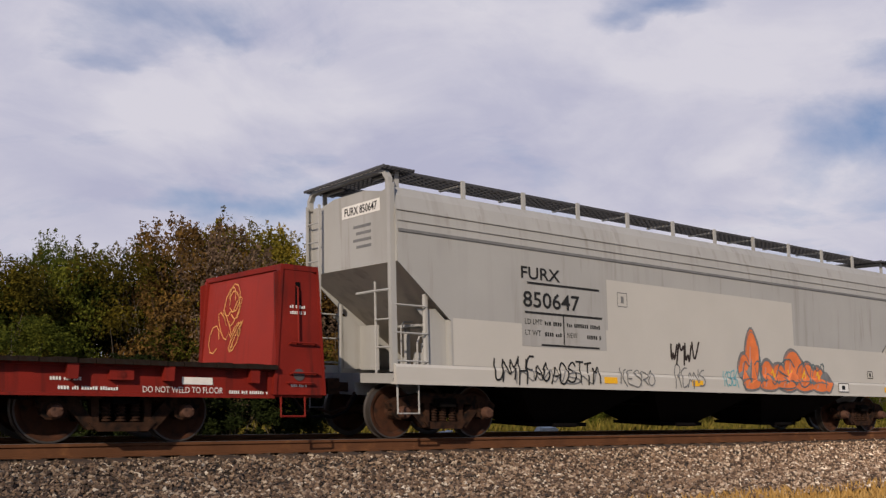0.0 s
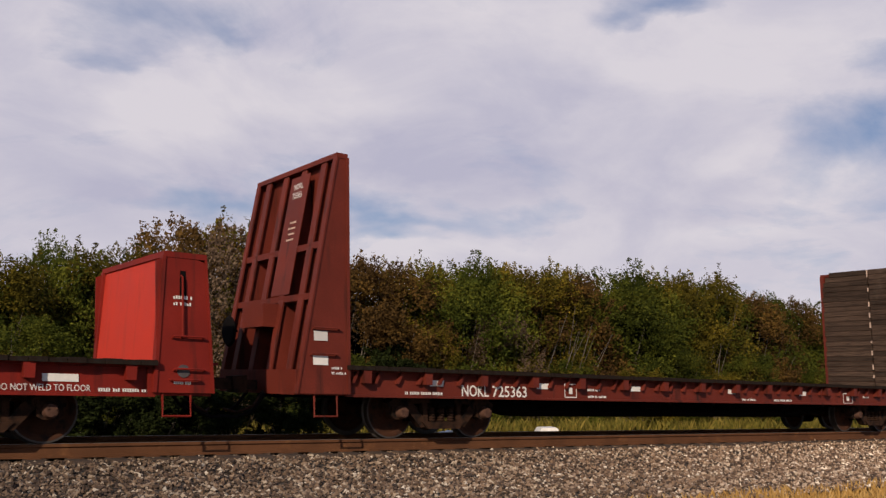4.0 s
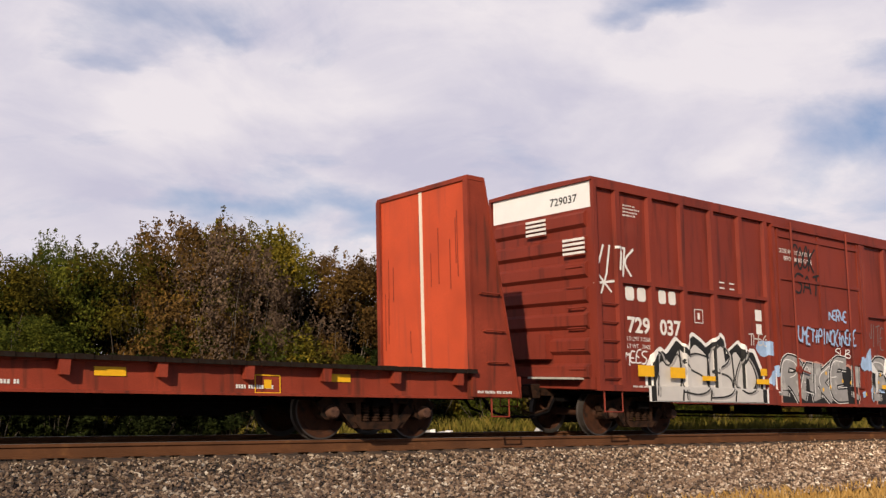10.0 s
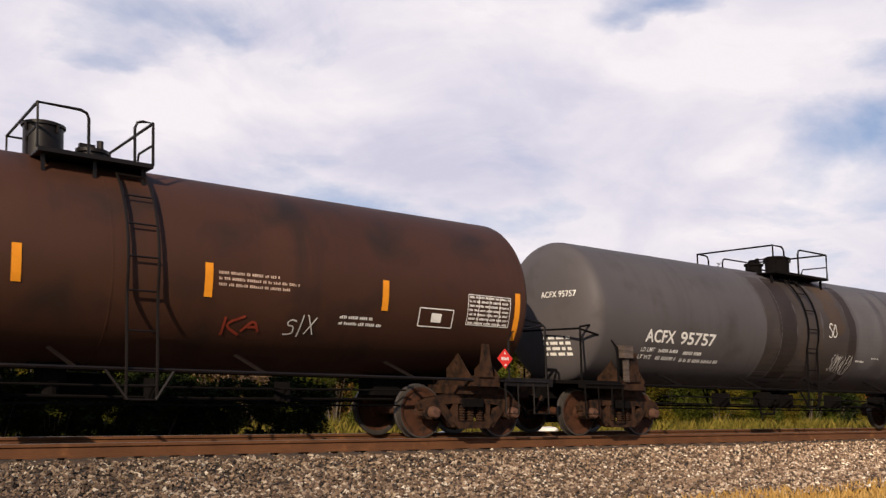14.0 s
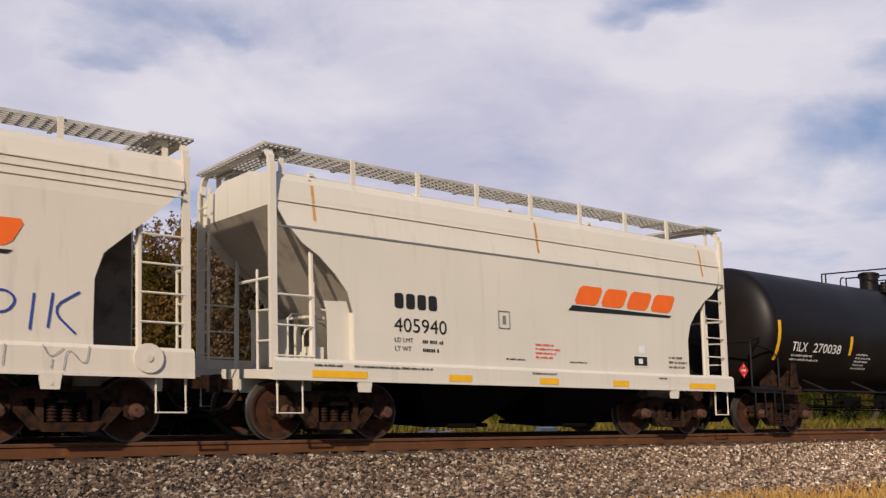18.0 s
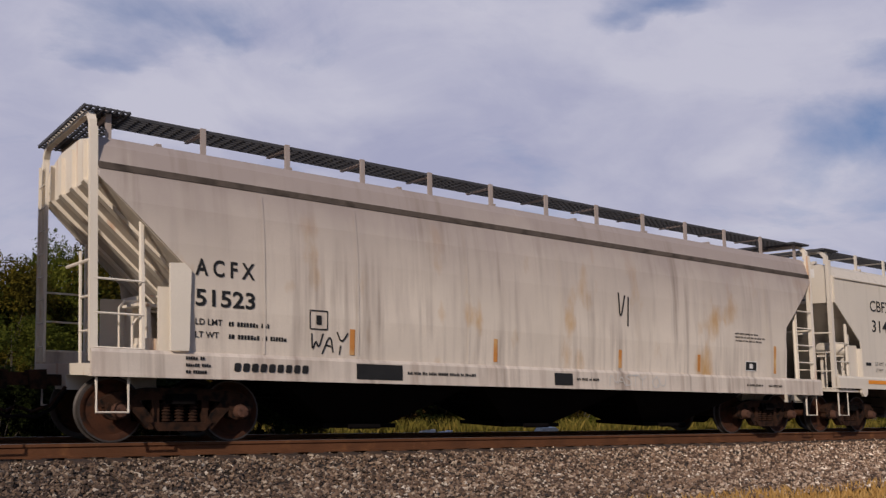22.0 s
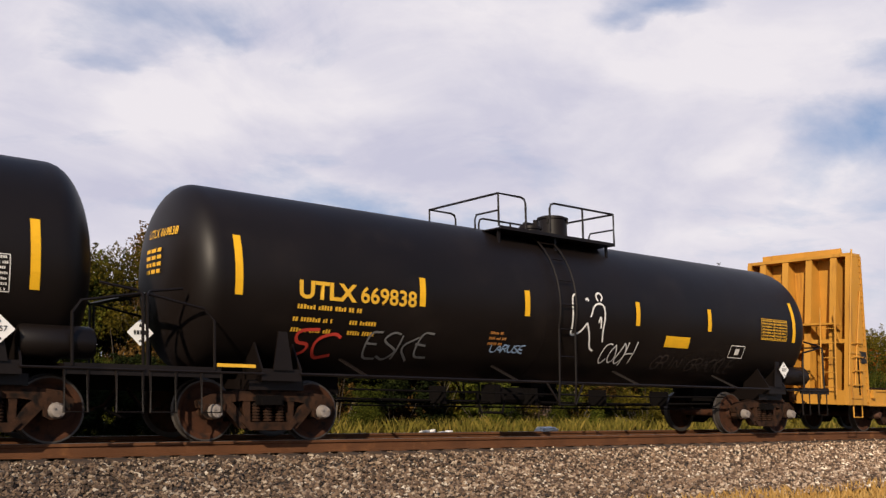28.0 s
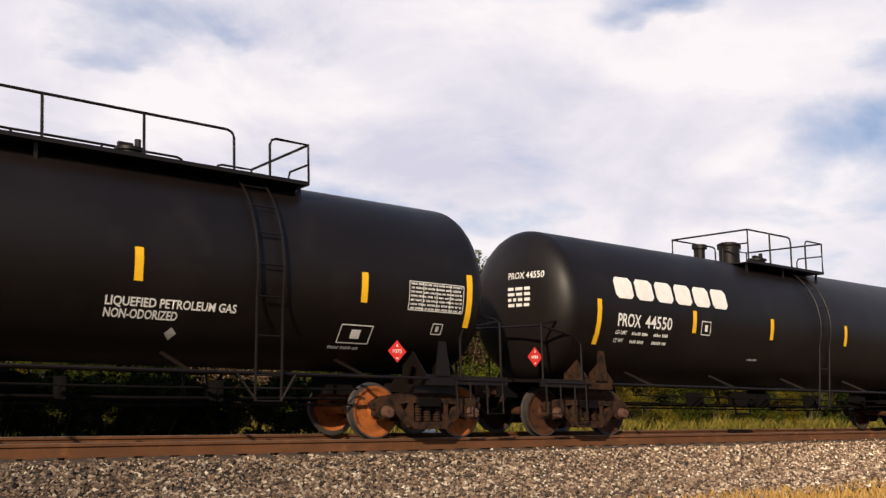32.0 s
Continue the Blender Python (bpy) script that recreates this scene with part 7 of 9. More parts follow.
# 2 and 4: red flats with low ends
def red_flat(centre, half, mark, number, x0, panel):
    car = flat_wagon("red_bulkhead_flat", "bright red flat wagon with low solid steel bulkheads and white lettering", centre, half, 7.2, M["red"], panel, LOW_END, pocket=1.3)
    f = flat(-1.418)
    letters(mark, x0, 0.71, 0.20, f, W_, car, 0.44)
    letters(number, x0 + 0.55, 0.71, 0.21, f, W_, car, 1.02)
    letters("DO NOT WELD TO FLOOR", 7.30, 0.72, 0.085, f, W_, car, 1.15, bold=0.0)
    letters("DO NOT WELD TO FLOOR", -8.85, 0.72, 0.06, f, W_, car, 0.9, bold=0.0)
    bars(8.55, 0.72, 0.75, 0.05, f, W_, car)
    bars(6.2, 0.74, 0.8, 0.05, f, W_, car)
    bars(6.1, 0.86, 0.4, 0.05, f, W_, car)
    patch("panel_label", -8.1, -7.6, 0.82, 0.92, f, M["letter_white"], car, 0.01, rows=1)
    patch("panel_label", 7.85, 8.30, 0.84, 0.94, f, M["letter_white"], car, 0.01, rows=1)
    bars(-1.2, 0.82, 1.2, 0.06, f, W_, car)
    bars(-1.2, 0.72, 0.9, 0.06, f, W_, car)
    boxed_sign(-4.05, -3.85, 0.76, 0.92, f, W_, car)
    boxed_sign(3.6, 3.85, 0.74, 0.94, f, W_, car)
    bars(4.3, 0.82, 0.6, 0.06, f, W_, car)
    for x in (7.0, -7.2, 2.2, -2.6):
        part("tie_bracket", Shape().box(x - 0.16, x + 0.16, -1.50, -1.41, 0.88, 1.02).box(x - 0.05, x + 0.05, -1.51, -1.50, 0.92, 0.98), M["red"], car)
    g = flat(-1.512)
    for e in (-1, 1):
        xc = e * (half - 0.42)
        # black slab on the plate, coloured like the shade inside a slot
        part("slot", Shape().slab([(xc - 0.05, 2.05), (xc + 0.05, 2.05), (xc + 0.04, 2.42), (xc - 0.04, 2.42)], -1.516, -1.50), M["under"], car)
        part("seal", Shape().cyl((xc, -1.51, 1.02), (xc, -1.525, 1.02), 0.09, 16), M["tank_grey"], car)
        bars(xc - 0.14, 2.02, 0.26, 0.05, g, W_, car)
        bars(xc - 0.14, 1.93, 0.26, 0.05, g, W_, car)
        bars(xc - 0.14, 0.84, 0.26, 0.04, g, W_, car)
        grab(car, [(xc - 0.02, -1.51, 2.35), (xc - 0.02, -1.56, 2.33), (xc - 0.02, -1.56, 1.5), (xc - 0.02, -1.51, 1.48)], M["red"])
        grab(car, [(xc - 0.2, -1.51, 0.9), (xc - 0.2, -1.57, 0.9), (xc + 0.22, -1.57, 0.9), (xc + 0.22, -1.51, 0.9)], M["red"])
    return car


car = red_flat(-3.29, 10.05, "LW", "62013", -6.44, M["red_panel"])
xi = 10.05 - 0.80
rg = random.Random(8)
for k in range(10):
    y0, z0 = rg.uniform(0.0, 0.95), rg.uniform(1.40, 2.3)
    vs, fs = ribbon([(y0 + 0.22 * math.cos(a * 0.7 + k), z0 + 0.24 * math.sin(a * 0.7)) for a in range(9)], 0.022)
    me = bpy.data.meshes.new("graffiti_tag")
    me.from_pydata([(xi + 0.14 * (z - 1.1) / 1.52 - 0.012, y, z) for y, z in vs], [], fs)
    me.materials.append(M["chalk_yellow"])
    part("graffiti_tag", me, None, car, "pale yellow scribble on the bulkhead panel")

# 3: brown flat with tall plank lined ends
car = flat_wagon("brown_bulkhead_flat", "oxide brown flat wagon with tall timber lined bulkheads", -24.96, 10.1, 7.03, M["brown"], M["brown"], TALL_END,
                 (M["wood_brown"], M["wood_brown"]), gussets=True)
f = flat(-1.418)
letters("NOKL", -6.93, 0.745, 0.19, f, W_, car, 0.59)
letters("725363", -6.25, 0.745, 0.19, f, W_, car, 0.80)
boxed_sign(-4.5, -4.2, 0.76, 1.0, f, W_, car)
for x, w in ((-8.1, 0.75), (-3.9, 0.5), (-3.9, 0.35), (0.9, 0.5), (2.1, 0.7), (5.9, 0.3)):
    bars(x, 0.755 if w > 0.4 else 0.88, w, 0.05, f, W_, car)
for x in (-7.6, -5.2, -2.7, 0.4, 3.1):
    patch("panel_label", x, x + 0.28, 0.90, 1.0, f, M["letter_white"], car, 0.01, rows=1, lean=0.2)
boxed_sign(5.0, 5.4, 0.74, 0.98, f, W_, car)
for e in (-1, 1):
    for text, z in (("NOKL", 4.16), ("725363", 4.0)):
        end_letters(car, text, e, e * (10.1 - 0.76 * (z - 0.74) / 3.76 + 0.018), -0.28, z, 0.09, 0.34, W_)
    for i in range(4):
        zz = 3.55 - i * 0.1
        xx = e * (10.1 - 0.76 * (zz - 0.74) / 3.76 + 0.016)
        part("small_print", Shape().box(min(xx, xx - e * 0.004), max(xx, xx - e * 0.004), -0.42, -0.20 + 0.04 * (i % 2), zz, zz + 0.028), M["worn_white"], car)
for e in (-1, 1):
    g = flat(-1.512)
    xc = e * 9.6
    patch("panel_label", xc - 0.24, xc + 0.02, 1.18, 1.32, g, M["letter_white"], car, 0.008, rows=1)
    small_block(xc + 0.08, 1.12, 0.26, 0.04, g, W_, car, 2)
    patch("scrape", xc - 0.22, xc + 0.02, 1.55, 1.70, g, M["silver"], car, 0.008, rows=1)

car = red_flat(-46.51, 10.1, "ALY", "91739", -6.45, M["red_bright"])

# 5: cream tank wagon
car, surf = tank_wagon("cream_tank_wagon", "cream tank wagon with rusty top and graffiti on its side", -65.70, 8.24, 6.46, 7.25, 1.50, 4.16, M["tank_rusty"], M["tank_cream"],
                       platform=(-1.80, -1.25, -0.80, 0.34), ladder_x=-0.95, dome=(-0.35, 0.40), extra_dome=-1.35, struts=4, seams=(-4.3, -1.6, 1.6, 4.2))
part("vent", Shape().cyl((0.25, 0, 4.1), (0.25, 0, 4.42), 0.13, 12).cyl((0.25, 0, 4.42), (0.25, 0, 4.52), 0.17, 12), M["rust_wash"], car, "rusty vent")
for x, lo, hi in ((-6.85, 1.62, 2.45), (-4.10, 2.0, 2.44), (-2.11, 2.0, 2.45), (0.94, 2.0, 2.3), (3.80, 2.0, 2.46), (6.68, 1.86, 2.51)):
    patch("reflector_strip", x - 0.06, x + 0.06, lo, hi, surf, M["reflect"], car, 0.012)
letters("TILX", -6.30, 2.10, 0.27, surf, K_, car, 0.63, bold=0.0)
letters("280648", -5.48, 2.11, 0.28, surf, K_, car, 1.23, bold=0.0)
letters("LD LMT", -6.35, 1.92, 0.09, surf, K_, car, 0.4, bold=0.0)
letters("LT WT", -6.35, 1.77, 0.09, surf, K_, car, 0.35, bold=0.0)
bars(-5.8, 1.92, 1.1, 0.07, surf, K_, car)
bars(-5.8, 1.77, 1.1, 0.07, surf, K_, car)
boxed_sign(-3.95, -3.7, 2.15, 2.4, surf, K_, car)
tag("NO REASON TO SMILE", -4.42, -2.0, 1.40, 1.58, surf, M["spray_red"], car, 54, 0.014, 0.015, "", 0.1, 0.05)
tag("MYHOV", -3.9, -2.4, 1.66, 2.16, surf, M["faint_pink"], car, 55, 0.03, 0.013, "washed out pink sprayed letters", 0.1, 0.12, 1.2)
tag("SROKOD", -6.45, -3.6, 2.40, 2.72, surf, M["spray_red"], car, 41, 0.026, 0.014, "red sprayed loops above the lettering")
tag("HAM", -6.05, -5.35, 1.42, 1.72, surf, M["spray_red"], car, 42, 0.05, 0.014)
tag("FIREDPT", -5.3, -4.6, 1.42, 1.66, surf, K_, car, 43, 0.03, 0.014)
tag("NOREASON", -4.4, -2.9, 1.35, 1.95, surf, M["lilac_pink"], car, 44, 0.020, 0.012)
tag("WILM", -2.7, -1.6, 1.4, 2.2, surf, M["faint_pink"], car, 45, 0.03, 0.012)
tag("LOXE", -0.6, 0.2, 1.5, 2.5, surf, M["spray_grey"], car, 46, 0.012, 0.012)
tag("FWTRS", 0.35, 1.3, 2.2, 2.72, surf, M["spray_red"], car, 47, 0.03, 0.014, "red and orange sprayed tag")
tag("LEARNHEARTSHOW", 1.4, 3.6, 1.55, 1.95, surf, M["lilac_pink"], car, 48, 0.022, 0.012)
tag("STK", 3.85, 4.6, 1.7, 2.3, surf, M["spray_teal"], car, 49, 0.03, 0.014, "teal sprayed tag")
tag("OGMO", 4.75, 5.5, 1.4, 1.85, surf, M["spray_navy"], car, 50, 0.055, 0.014, "navy sprayed tag")
tag("MAK", 3.2, 3.9, 1.3, 1.65, surf, M["spray_red"], car, 52, 0.026, 0.014)
tag("KLES", -7.2, -6.75, 2.3, 3.0, surf, M["spray_grey"], car, 51, 0.018, 0.014)
tag("WOLF", -7.2, -6.4, 1.6, 2.1, surf, K_, car, 53, 0.032, 0.016, "black sprayed tag by the saddle")
for k, (text, x0, x1, z0, z1) in enumerate((("NMWVNOMW", -5.2, -3.4, 1.95, 2.2), ("SVWNMS", -2.5, -1.3, 1.75, 2.05), ("WVNM", -1.5, -0.75, 1.3, 1.6), ("MNOWVSNM", -0.3, 1.2, 1.45, 1.75), ("OSWNVM", 0.9, 2.3, 1.3, 1.5), ("NSWOVNMS", 1.3, 2.9, 1.98, 2.2), ("WNVM", 0.2, 0.95, 1.85, 2.1), ("VNW", -0.45, 0.1, 2.0, 2.9), ("I LEARN HEARTS PALE", 1.5, 3.5, 1.38, 1.55), ("MNSOWN", -5.0, -3.3, 1.2, 1.42))):
    tag(text, x0, x1, z0, z1, surf, M[("lilac_pink", "faint_pink")[k % 2]], car, 400 + k, 0.018, 0.011, "", 0.15, 0.12, 1.2)
patch("notice", 2.86, 3.57, 2.12, 2.50, surf, M["reflect"], car, 0.012, label="yellow notice plate")
small_block(2.95, 2.38, 0.55, 0.06, surf, K_, car, 2)
data_table(5.3, 6.4, 2.15, 2.5, surf, W_, car)
boxed_sign(5.95, 6.3, 1.52, 1.75, surf, W_, car, K_)
hazard(6.75, 1.45, 0.17, flat(-1.44), M["placard_white"], car)
small_block(-0.1, 1.75, 0.6, 0.04, surf, K_, car, 4)

head_print(car, -0.5, 2.95, 0.4, 0.06, 3, K_, 7.25, 1.50, 2.66, 0.5)

# 6: mineral red box wagon
car = box_wagon("brown_box_wagon", "mineral red box wagon covered with silver and grey graffiti", -83.22, 7.82, 5.8, M["box"], 5.09, 0.68)
fb = flat(-1.542)


def ribbed(x, z):
    """The side sheet with its posts standing proud."""
    d = min(abs(x - p) for p in POSTS)
    if z < 1.022:
        return -1.632
    if -1.73 < x < 2.15:
        return -1.626
    return float(np.interp(d, [0.061, 0.092], [-1.627, -1.544]))


POSTS = (-6.86, -5.90, -4.90, -3.90, -2.90, -1.96, 2.22, 3.28, 4.34, 5.38, 6.36)
FOLDS[ribbed] = [p + d for p in POSTS for d in (-0.094, -0.06, 0.06, 0.094)] + [-1.735, -1.725, 2.145, 2.155]


blocks(-6.66, -6.06, 2.70, 2.98, 2, fb, W_, car, 0.0, 0.35)
blocks(-5.67, -5.14, 2.70, 2.98, 2, fb, W_, car, 0.0, 0.35)
letters("729", -6.63, 2.07, 0.30, fb, W_, car, 0.66, bold=0.03)
letters("037", -5.67, 2.07, 0.30, fb, W_, car, 0.66, bold=0.03)
letters("LD LMT 215600", -6.66, 1.90, 0.085, fb, W_, car, 0.70, bold=0.0)
letters("LT WT   70400", -6.66, 1.75, 0.085, fb, W_, car, 0.70, bold=0.0)
for i in range(4):
    x = 3.42 + i * 1.0
    blocks(x, x + 0.62, 3.32 + i * 0.01, 3.60 + i * 0.01, 1, fb, W_, car, 0.5)
    patch("mark_block", x - 0.1, x + 0.55, 3.22 + i * 0.01, 3.27 + i * 0.01, fb, W_, car, 0.01, 0.5, rows=1)
small_block(-6.65, 4.60, 0.5, 0.035, fb, W_, car, 4)
for e in (-1, 1):
    end_letters(car, "729037", e, e * (7.795 if e > 0 else 7.515), -0.75, 4.62, 0.16, 0.8, K_)
letters("CLOSE AND LOCK DOORS", -1.45, 4.22, 0.10, flat(-1.588), W_, car, 1.35, bold=0.01)
letters("BEFORE MOVING CAR", -1.25, 4.05, 0.10, flat(-1.588), W_, car, 1.15, bold=0.01)
boxed_sign(-4.55, -4.28, 2.38, 2.66, fb, W_, car)
patch("paper_patch", -2.42, -2.18, 2.55, 2.80, fb, M["spray_white"], car, 0.01)
patch("paper_patch", -2.40, -2.20, 2.25, 2.48, fb, M["spray_white"], car, 0.01)
for x, z in ((-3.65, 3.30), (-3.3, 3.30), (-3.65, 3.18), (-3.3, 3.18)):
    patch("stencil_line", x, x + 0.17, z, z + 0.03, fb, W_, car, 0.01, rows=1)
# silver work
backing(-6.05, -2.30, 0.72, 2.02, 6, ribbed, ((M["spray_white"], 0.12, "graffiti_halo", ""), (K_, 0.05, "graffiti_outline", ""), (M["silver"], -0.10, "graffiti", "large silver sprayed letters with black outlines")), car, 4, 1.022, 0.22, (0.86, 1.06, 0.92))
word = spray_lines("MSBO", -5.9, -2.45, 0.80, 1.80, 5, 0.02, 0.04, 1.22)
for i, lines in enumerate(word):
    painted("graffiti_shading", [[(p[0] + 0.06, p[1] - 0.02) for p in l] for l in lines], 0.05, ribbed, M["spray_mid"], car, 0.0085 + 0.0012 * i)
    painted("graffiti_outline", lines, 0.036, ribbed, K_, car, 0.0095 + 0.0012 * i)
for i, x in enumerate((-5.1, -4.2, -3.35)):
    painted("graffiti_outline", [finer([(x - 0.05, 0.74), (x + 0.04, 1.25), (x - 0.02, 1.86)], 0.07)], 0.05, ribbed, K_, car, 0.015 + 0.0005 * i)
backing(-1.66, 1.55, 0.70, 1.72, 5, ribbed, ((M["spray_pink"], 0.05, "graffiti_halo", ""), (K_, 0.0, "graffiti_shading", "")), car, 9, 1.022, 0.10, (0.95, 0.95, 0.95))
throw_up("RAKE!", -1.62, 1.86, 0.72, 1.84, ribbed, M["spray_mid"], K_, car, 9, 0.28, 0.04, 0.0075, M["spray_white"], M["spray_white"], 0.08, "grey sprayed letters with salmon edges and blue clouds", 0.04, 1.15)
backing(2.45, 5.45, 0.70, 1.75, 4, ribbed, ((M["spray_pink"], 0.05, "graffiti_halo", ""), (K_, 0.0, "graffiti_shading", "")), car, 14, 1.022, 0.12, (0.95, 0.9, 0.92))
throw_up("PIKE", 2.36, 5.62, 0.70, 1.94, ribbed, M["spray_mid"], K_, car, 14, 0.32, 0.045, 0.0075, M["spray_white"], M["spray_white"], 0.08, "grey sprayed letters with black outlines", 0.04, 1.18)
rg = random.Random(12)
for i in range(26):
    cx, cz = rg.choice((rg.uniform(-2.3, -1.6), rg.uniform(1.8, 2.4), rg.uniform(5.4, 6.2), rg.uniform(-1.2, 5.5))), rg.uniform(0.85, 1.95)
    pts = blob(cx, cz, rg.uniform(0.07, 0.24), rg.uniform(0.08, 0.26), rg, 12)
    decal("spray_spot", [(cx, cz)] + pts, [(0, k + 1, (k + 1) % 12 + 1) for k in range(12)], ribbed, M["spray_blue"], car, 0.003 + 0.0001 * i)
for i in range(14):
    cx, cz = rg.uniform(-1.4, 5.4), rg.uniform(0.85, 1.5)
    pts = blob(cx, cz, 0.035, 0.045, rg, 8)
    decal("spray_spot", [(cx, cz)] + pts, [(0, k + 1, (k + 1) % 8 + 1) for k in range(8)], ribbed, M["letter_yellow"], car, 0.021)
tag("VITK", -7.55, -6.4, 3.2, 3.75, ribbed, M["spray_white"], car, 61, 0.05, 0.012, "white sprayed strokes")
for k in range(3):
    a = k * math.pi / 3 + 0.2
    v, q = ribbon([(-7.25 - 0.3 * math.cos(a), 3.0 - 0.24 * math.sin(a)), (-7.25 + 0.3 * math.cos(a), 3.0 + 0.24 * math.sin(a))], 0.045)
    decal("graffiti_tag", v, q, ribbed, M["spray_white"], car, 0.012 + 0.001 * k)
tag("COOK", -0.95, 0.0, 3.9, 4.45, flat(-1.59), K_, car, 62, 0.05, 0.012)
tag("SAT", -0.9, 0.2, 3.3, 3.8, flat(-1.59), K_, car, 63, 0.05, 0.012)
tag("UMET+PINCK+NERE", -0.9, 1.6, 2.15, 2.5, flat(-1.63), M["spray_blue"], car, 64, 0.05, 0.012, "pale blue sprayed letters on the door")
tag("NERVE", 0.5, 1.3, 2.75, 3.0, flat(-1.59), M["spray_blue"], car, 65, 0.05, 0.012)
tag("THEG", -2.7, -2.0, 2.0, 2.25, fb, M["silver"], car, 66, 0.03, 0.012)
tag("MEES", -6.75, -6.1, 1.45, 1.7, fb, M["spray_white"], car, 67, 0.03, 0.012)
tag("SUB", 0.6, 1.3, 1.85, 2.05, flat(-1.63), M["spray_white"], car, 68, 0.025, 0.012)
tag("NITE", 2.3, 3.1, 2.2, 2.75, fb, M["spray_grey"], car, 69, 0.025, 0.012)
tag("AWE", 5.75, 6.3, 1.5, 1.9, fb, M["spray_white"], car, 70, 0.03, 0.012)
tag("HK", -2.4, -2.0, 0.8, 1.1, fb, M["spray_white"], car, 71, 0.03, 0.012)
for x0, x1, z0, z1 in ((-6.50, -6.03, 1.20, 1.42), (-5.54, -5.07, 1.19, 1.41), (-4.53, -4.09, 1.16, 1.26), (-2.65, -2.18, 1.13, 1.24), (2.66, 3.17, 1.12, 1.22), (4.59, 5.10, 1.11, 1.22), (6.55, 6.95, 1.10, 1.25), (5.6, 6.15, 1.08, 1.18)):
    patch("reflector", x0, x1, z0, z1, flat(-1.65 if x0 < 6 else -1.56), M["reflect"], car, 0.012, rows=1)
patch("reflector", -2.35, -2.12, 1.32, 1.48, flat(-1.56), M["reflect"], car, 0.012, rows=1)
boxed_sign(6.42, 6.95, 1.42, 1.70, fb, W_, car, K_)
bars(-6.62, 0.98, 0.7, 0.04, flat(-1.62), W_, car)
for x in (5.6, 5.95, 6.55, 7.0):
    for k in range(4):
        patch("small_print", x, x + 0.09, 1.95 + k * 0.12, 2.02 + k * 0.12, fb, W_, car, 0.01, rows=1)
for y in (-0.9, 0.2):
    for k in range(4):
        part("small_print", Shape().box(-7.62, -7.59, y - 0.5, y + 0.1, 3.55 + 0.5 * (y > 0) + k * 0.09, 3.60 + 0.5 * (y > 0) + k * 0.09), W_, car)

# 7: orange ended flat
car = flat_wagon("orange_bulkhead_flat", "weathered red flat wagon with tall orange steel bulkheads", -103.66, 11.05, 8.3, M["atw"], M["orange_red"], ORANGE_END, pocket=1.32)
f = flat(-1.418)
patch("number_panel", -5.66, -4.78, 0.74, 1.08, f, K_, car, 0.006, rows=1)
letters("ATW", -5.56, 0.79, 0.24, f, W_, car, 0.72, bold=0.02)
letters("31", -4.51, 0.76, 0.22, f, M["worn_white"], car, 0.42)
letters("7", -3.93, 0.76, 0.22, f, M["letter_yellow"], car, 0.16)
letters("155", -3.55, 0.76, 0.22, f, M["worn_white"], car, 0.75)
for x in (-9.7, -6.55, -2.9, 0.02, 3.6, 7.1):
    patch("reflector", x, x + 0.42, 0.93, 1.05, f, M["reflect"], car, 0.012, rows=1)
for x, w in ((-8.3, 0.9), (-8.9, 0.4), (-2.4, 0.5), (-0.6, 0.4), (1.9, 0.8), (5.6, 0.6)):
    bars(x, 0.80, w, 0.06, f, W_, car)
patch("paint_patch", -8.3, -7.0, 0.75, 1.06, f, M["under"], car, 0.004, rows=1)
boxed_sign(-6.45, -6.2, 0.76, 0.92, f, W_, car)
boxed_sign(5.9, 6.3, 0.74, 1.0, f, M["reflect"], car)
for e in (-1, 1):
    for xx in (e * (11.05 - 1.10),):
        part("weld_strip", Shape().slab([(xx + e * 0.01, 1.2), (xx - e * 0.012, 1.2), (xx - e * 0.042, 4.54), (xx - e * 0.02, 4.54)], -0.05, 0.04), M["rusty_white"], car, "pale scorched strip down the panel")
rk = random.Random(17)
for i in range(12):
    y, za = rk.uniform(-1.3, 1.3), rk.uniform(1.3, 3.2)
    zb = za + rk.uniform(0.4, 1.3)
    for e in (-1, 1):
        xa, xb = (e * (11.05 - 1.10 - 0.03 * (z - 1.15) / 3.4) for z in (za, zb))
        part("scratch", Shape().slab([(xa + e * 0.01, za), (xa - e * 0.005, za), (xb - e * 0.005, zb), (xb + e * 0.01, zb)], y - 0.012, y + 0.012), M["atw"], car)
for e in (-1, 1):
    bars(e * 10.4 - 0.4, 0.80, 0.8, 0.05, flat(-1.512), W_, car)
    end_letters(car, "ATW 317155", e, e * 10.31, -0.55, 4.33, 0.10, 1.15, W_)

# 8: grey tank wagon
car, surf = tank_wagon("grey_tank_wagon", "dull grey tank wagon with dark residue bands below the dome", -123.86, 8.5, 7.0, 7.75, 1.48, 3.965, M["tank_grey"], M["under"],
                       platform=(-1.69, -1.24, -0.65, 0.61), ladder_x=-0.80, dome=(0.15, 0.36), extra_dome=-1.1, rail_h=0.62, saddle_mat=M["truck"], seams=(-5.2, -2.55, -1.95, 1.3, 3.4, 5.6), struts=5)
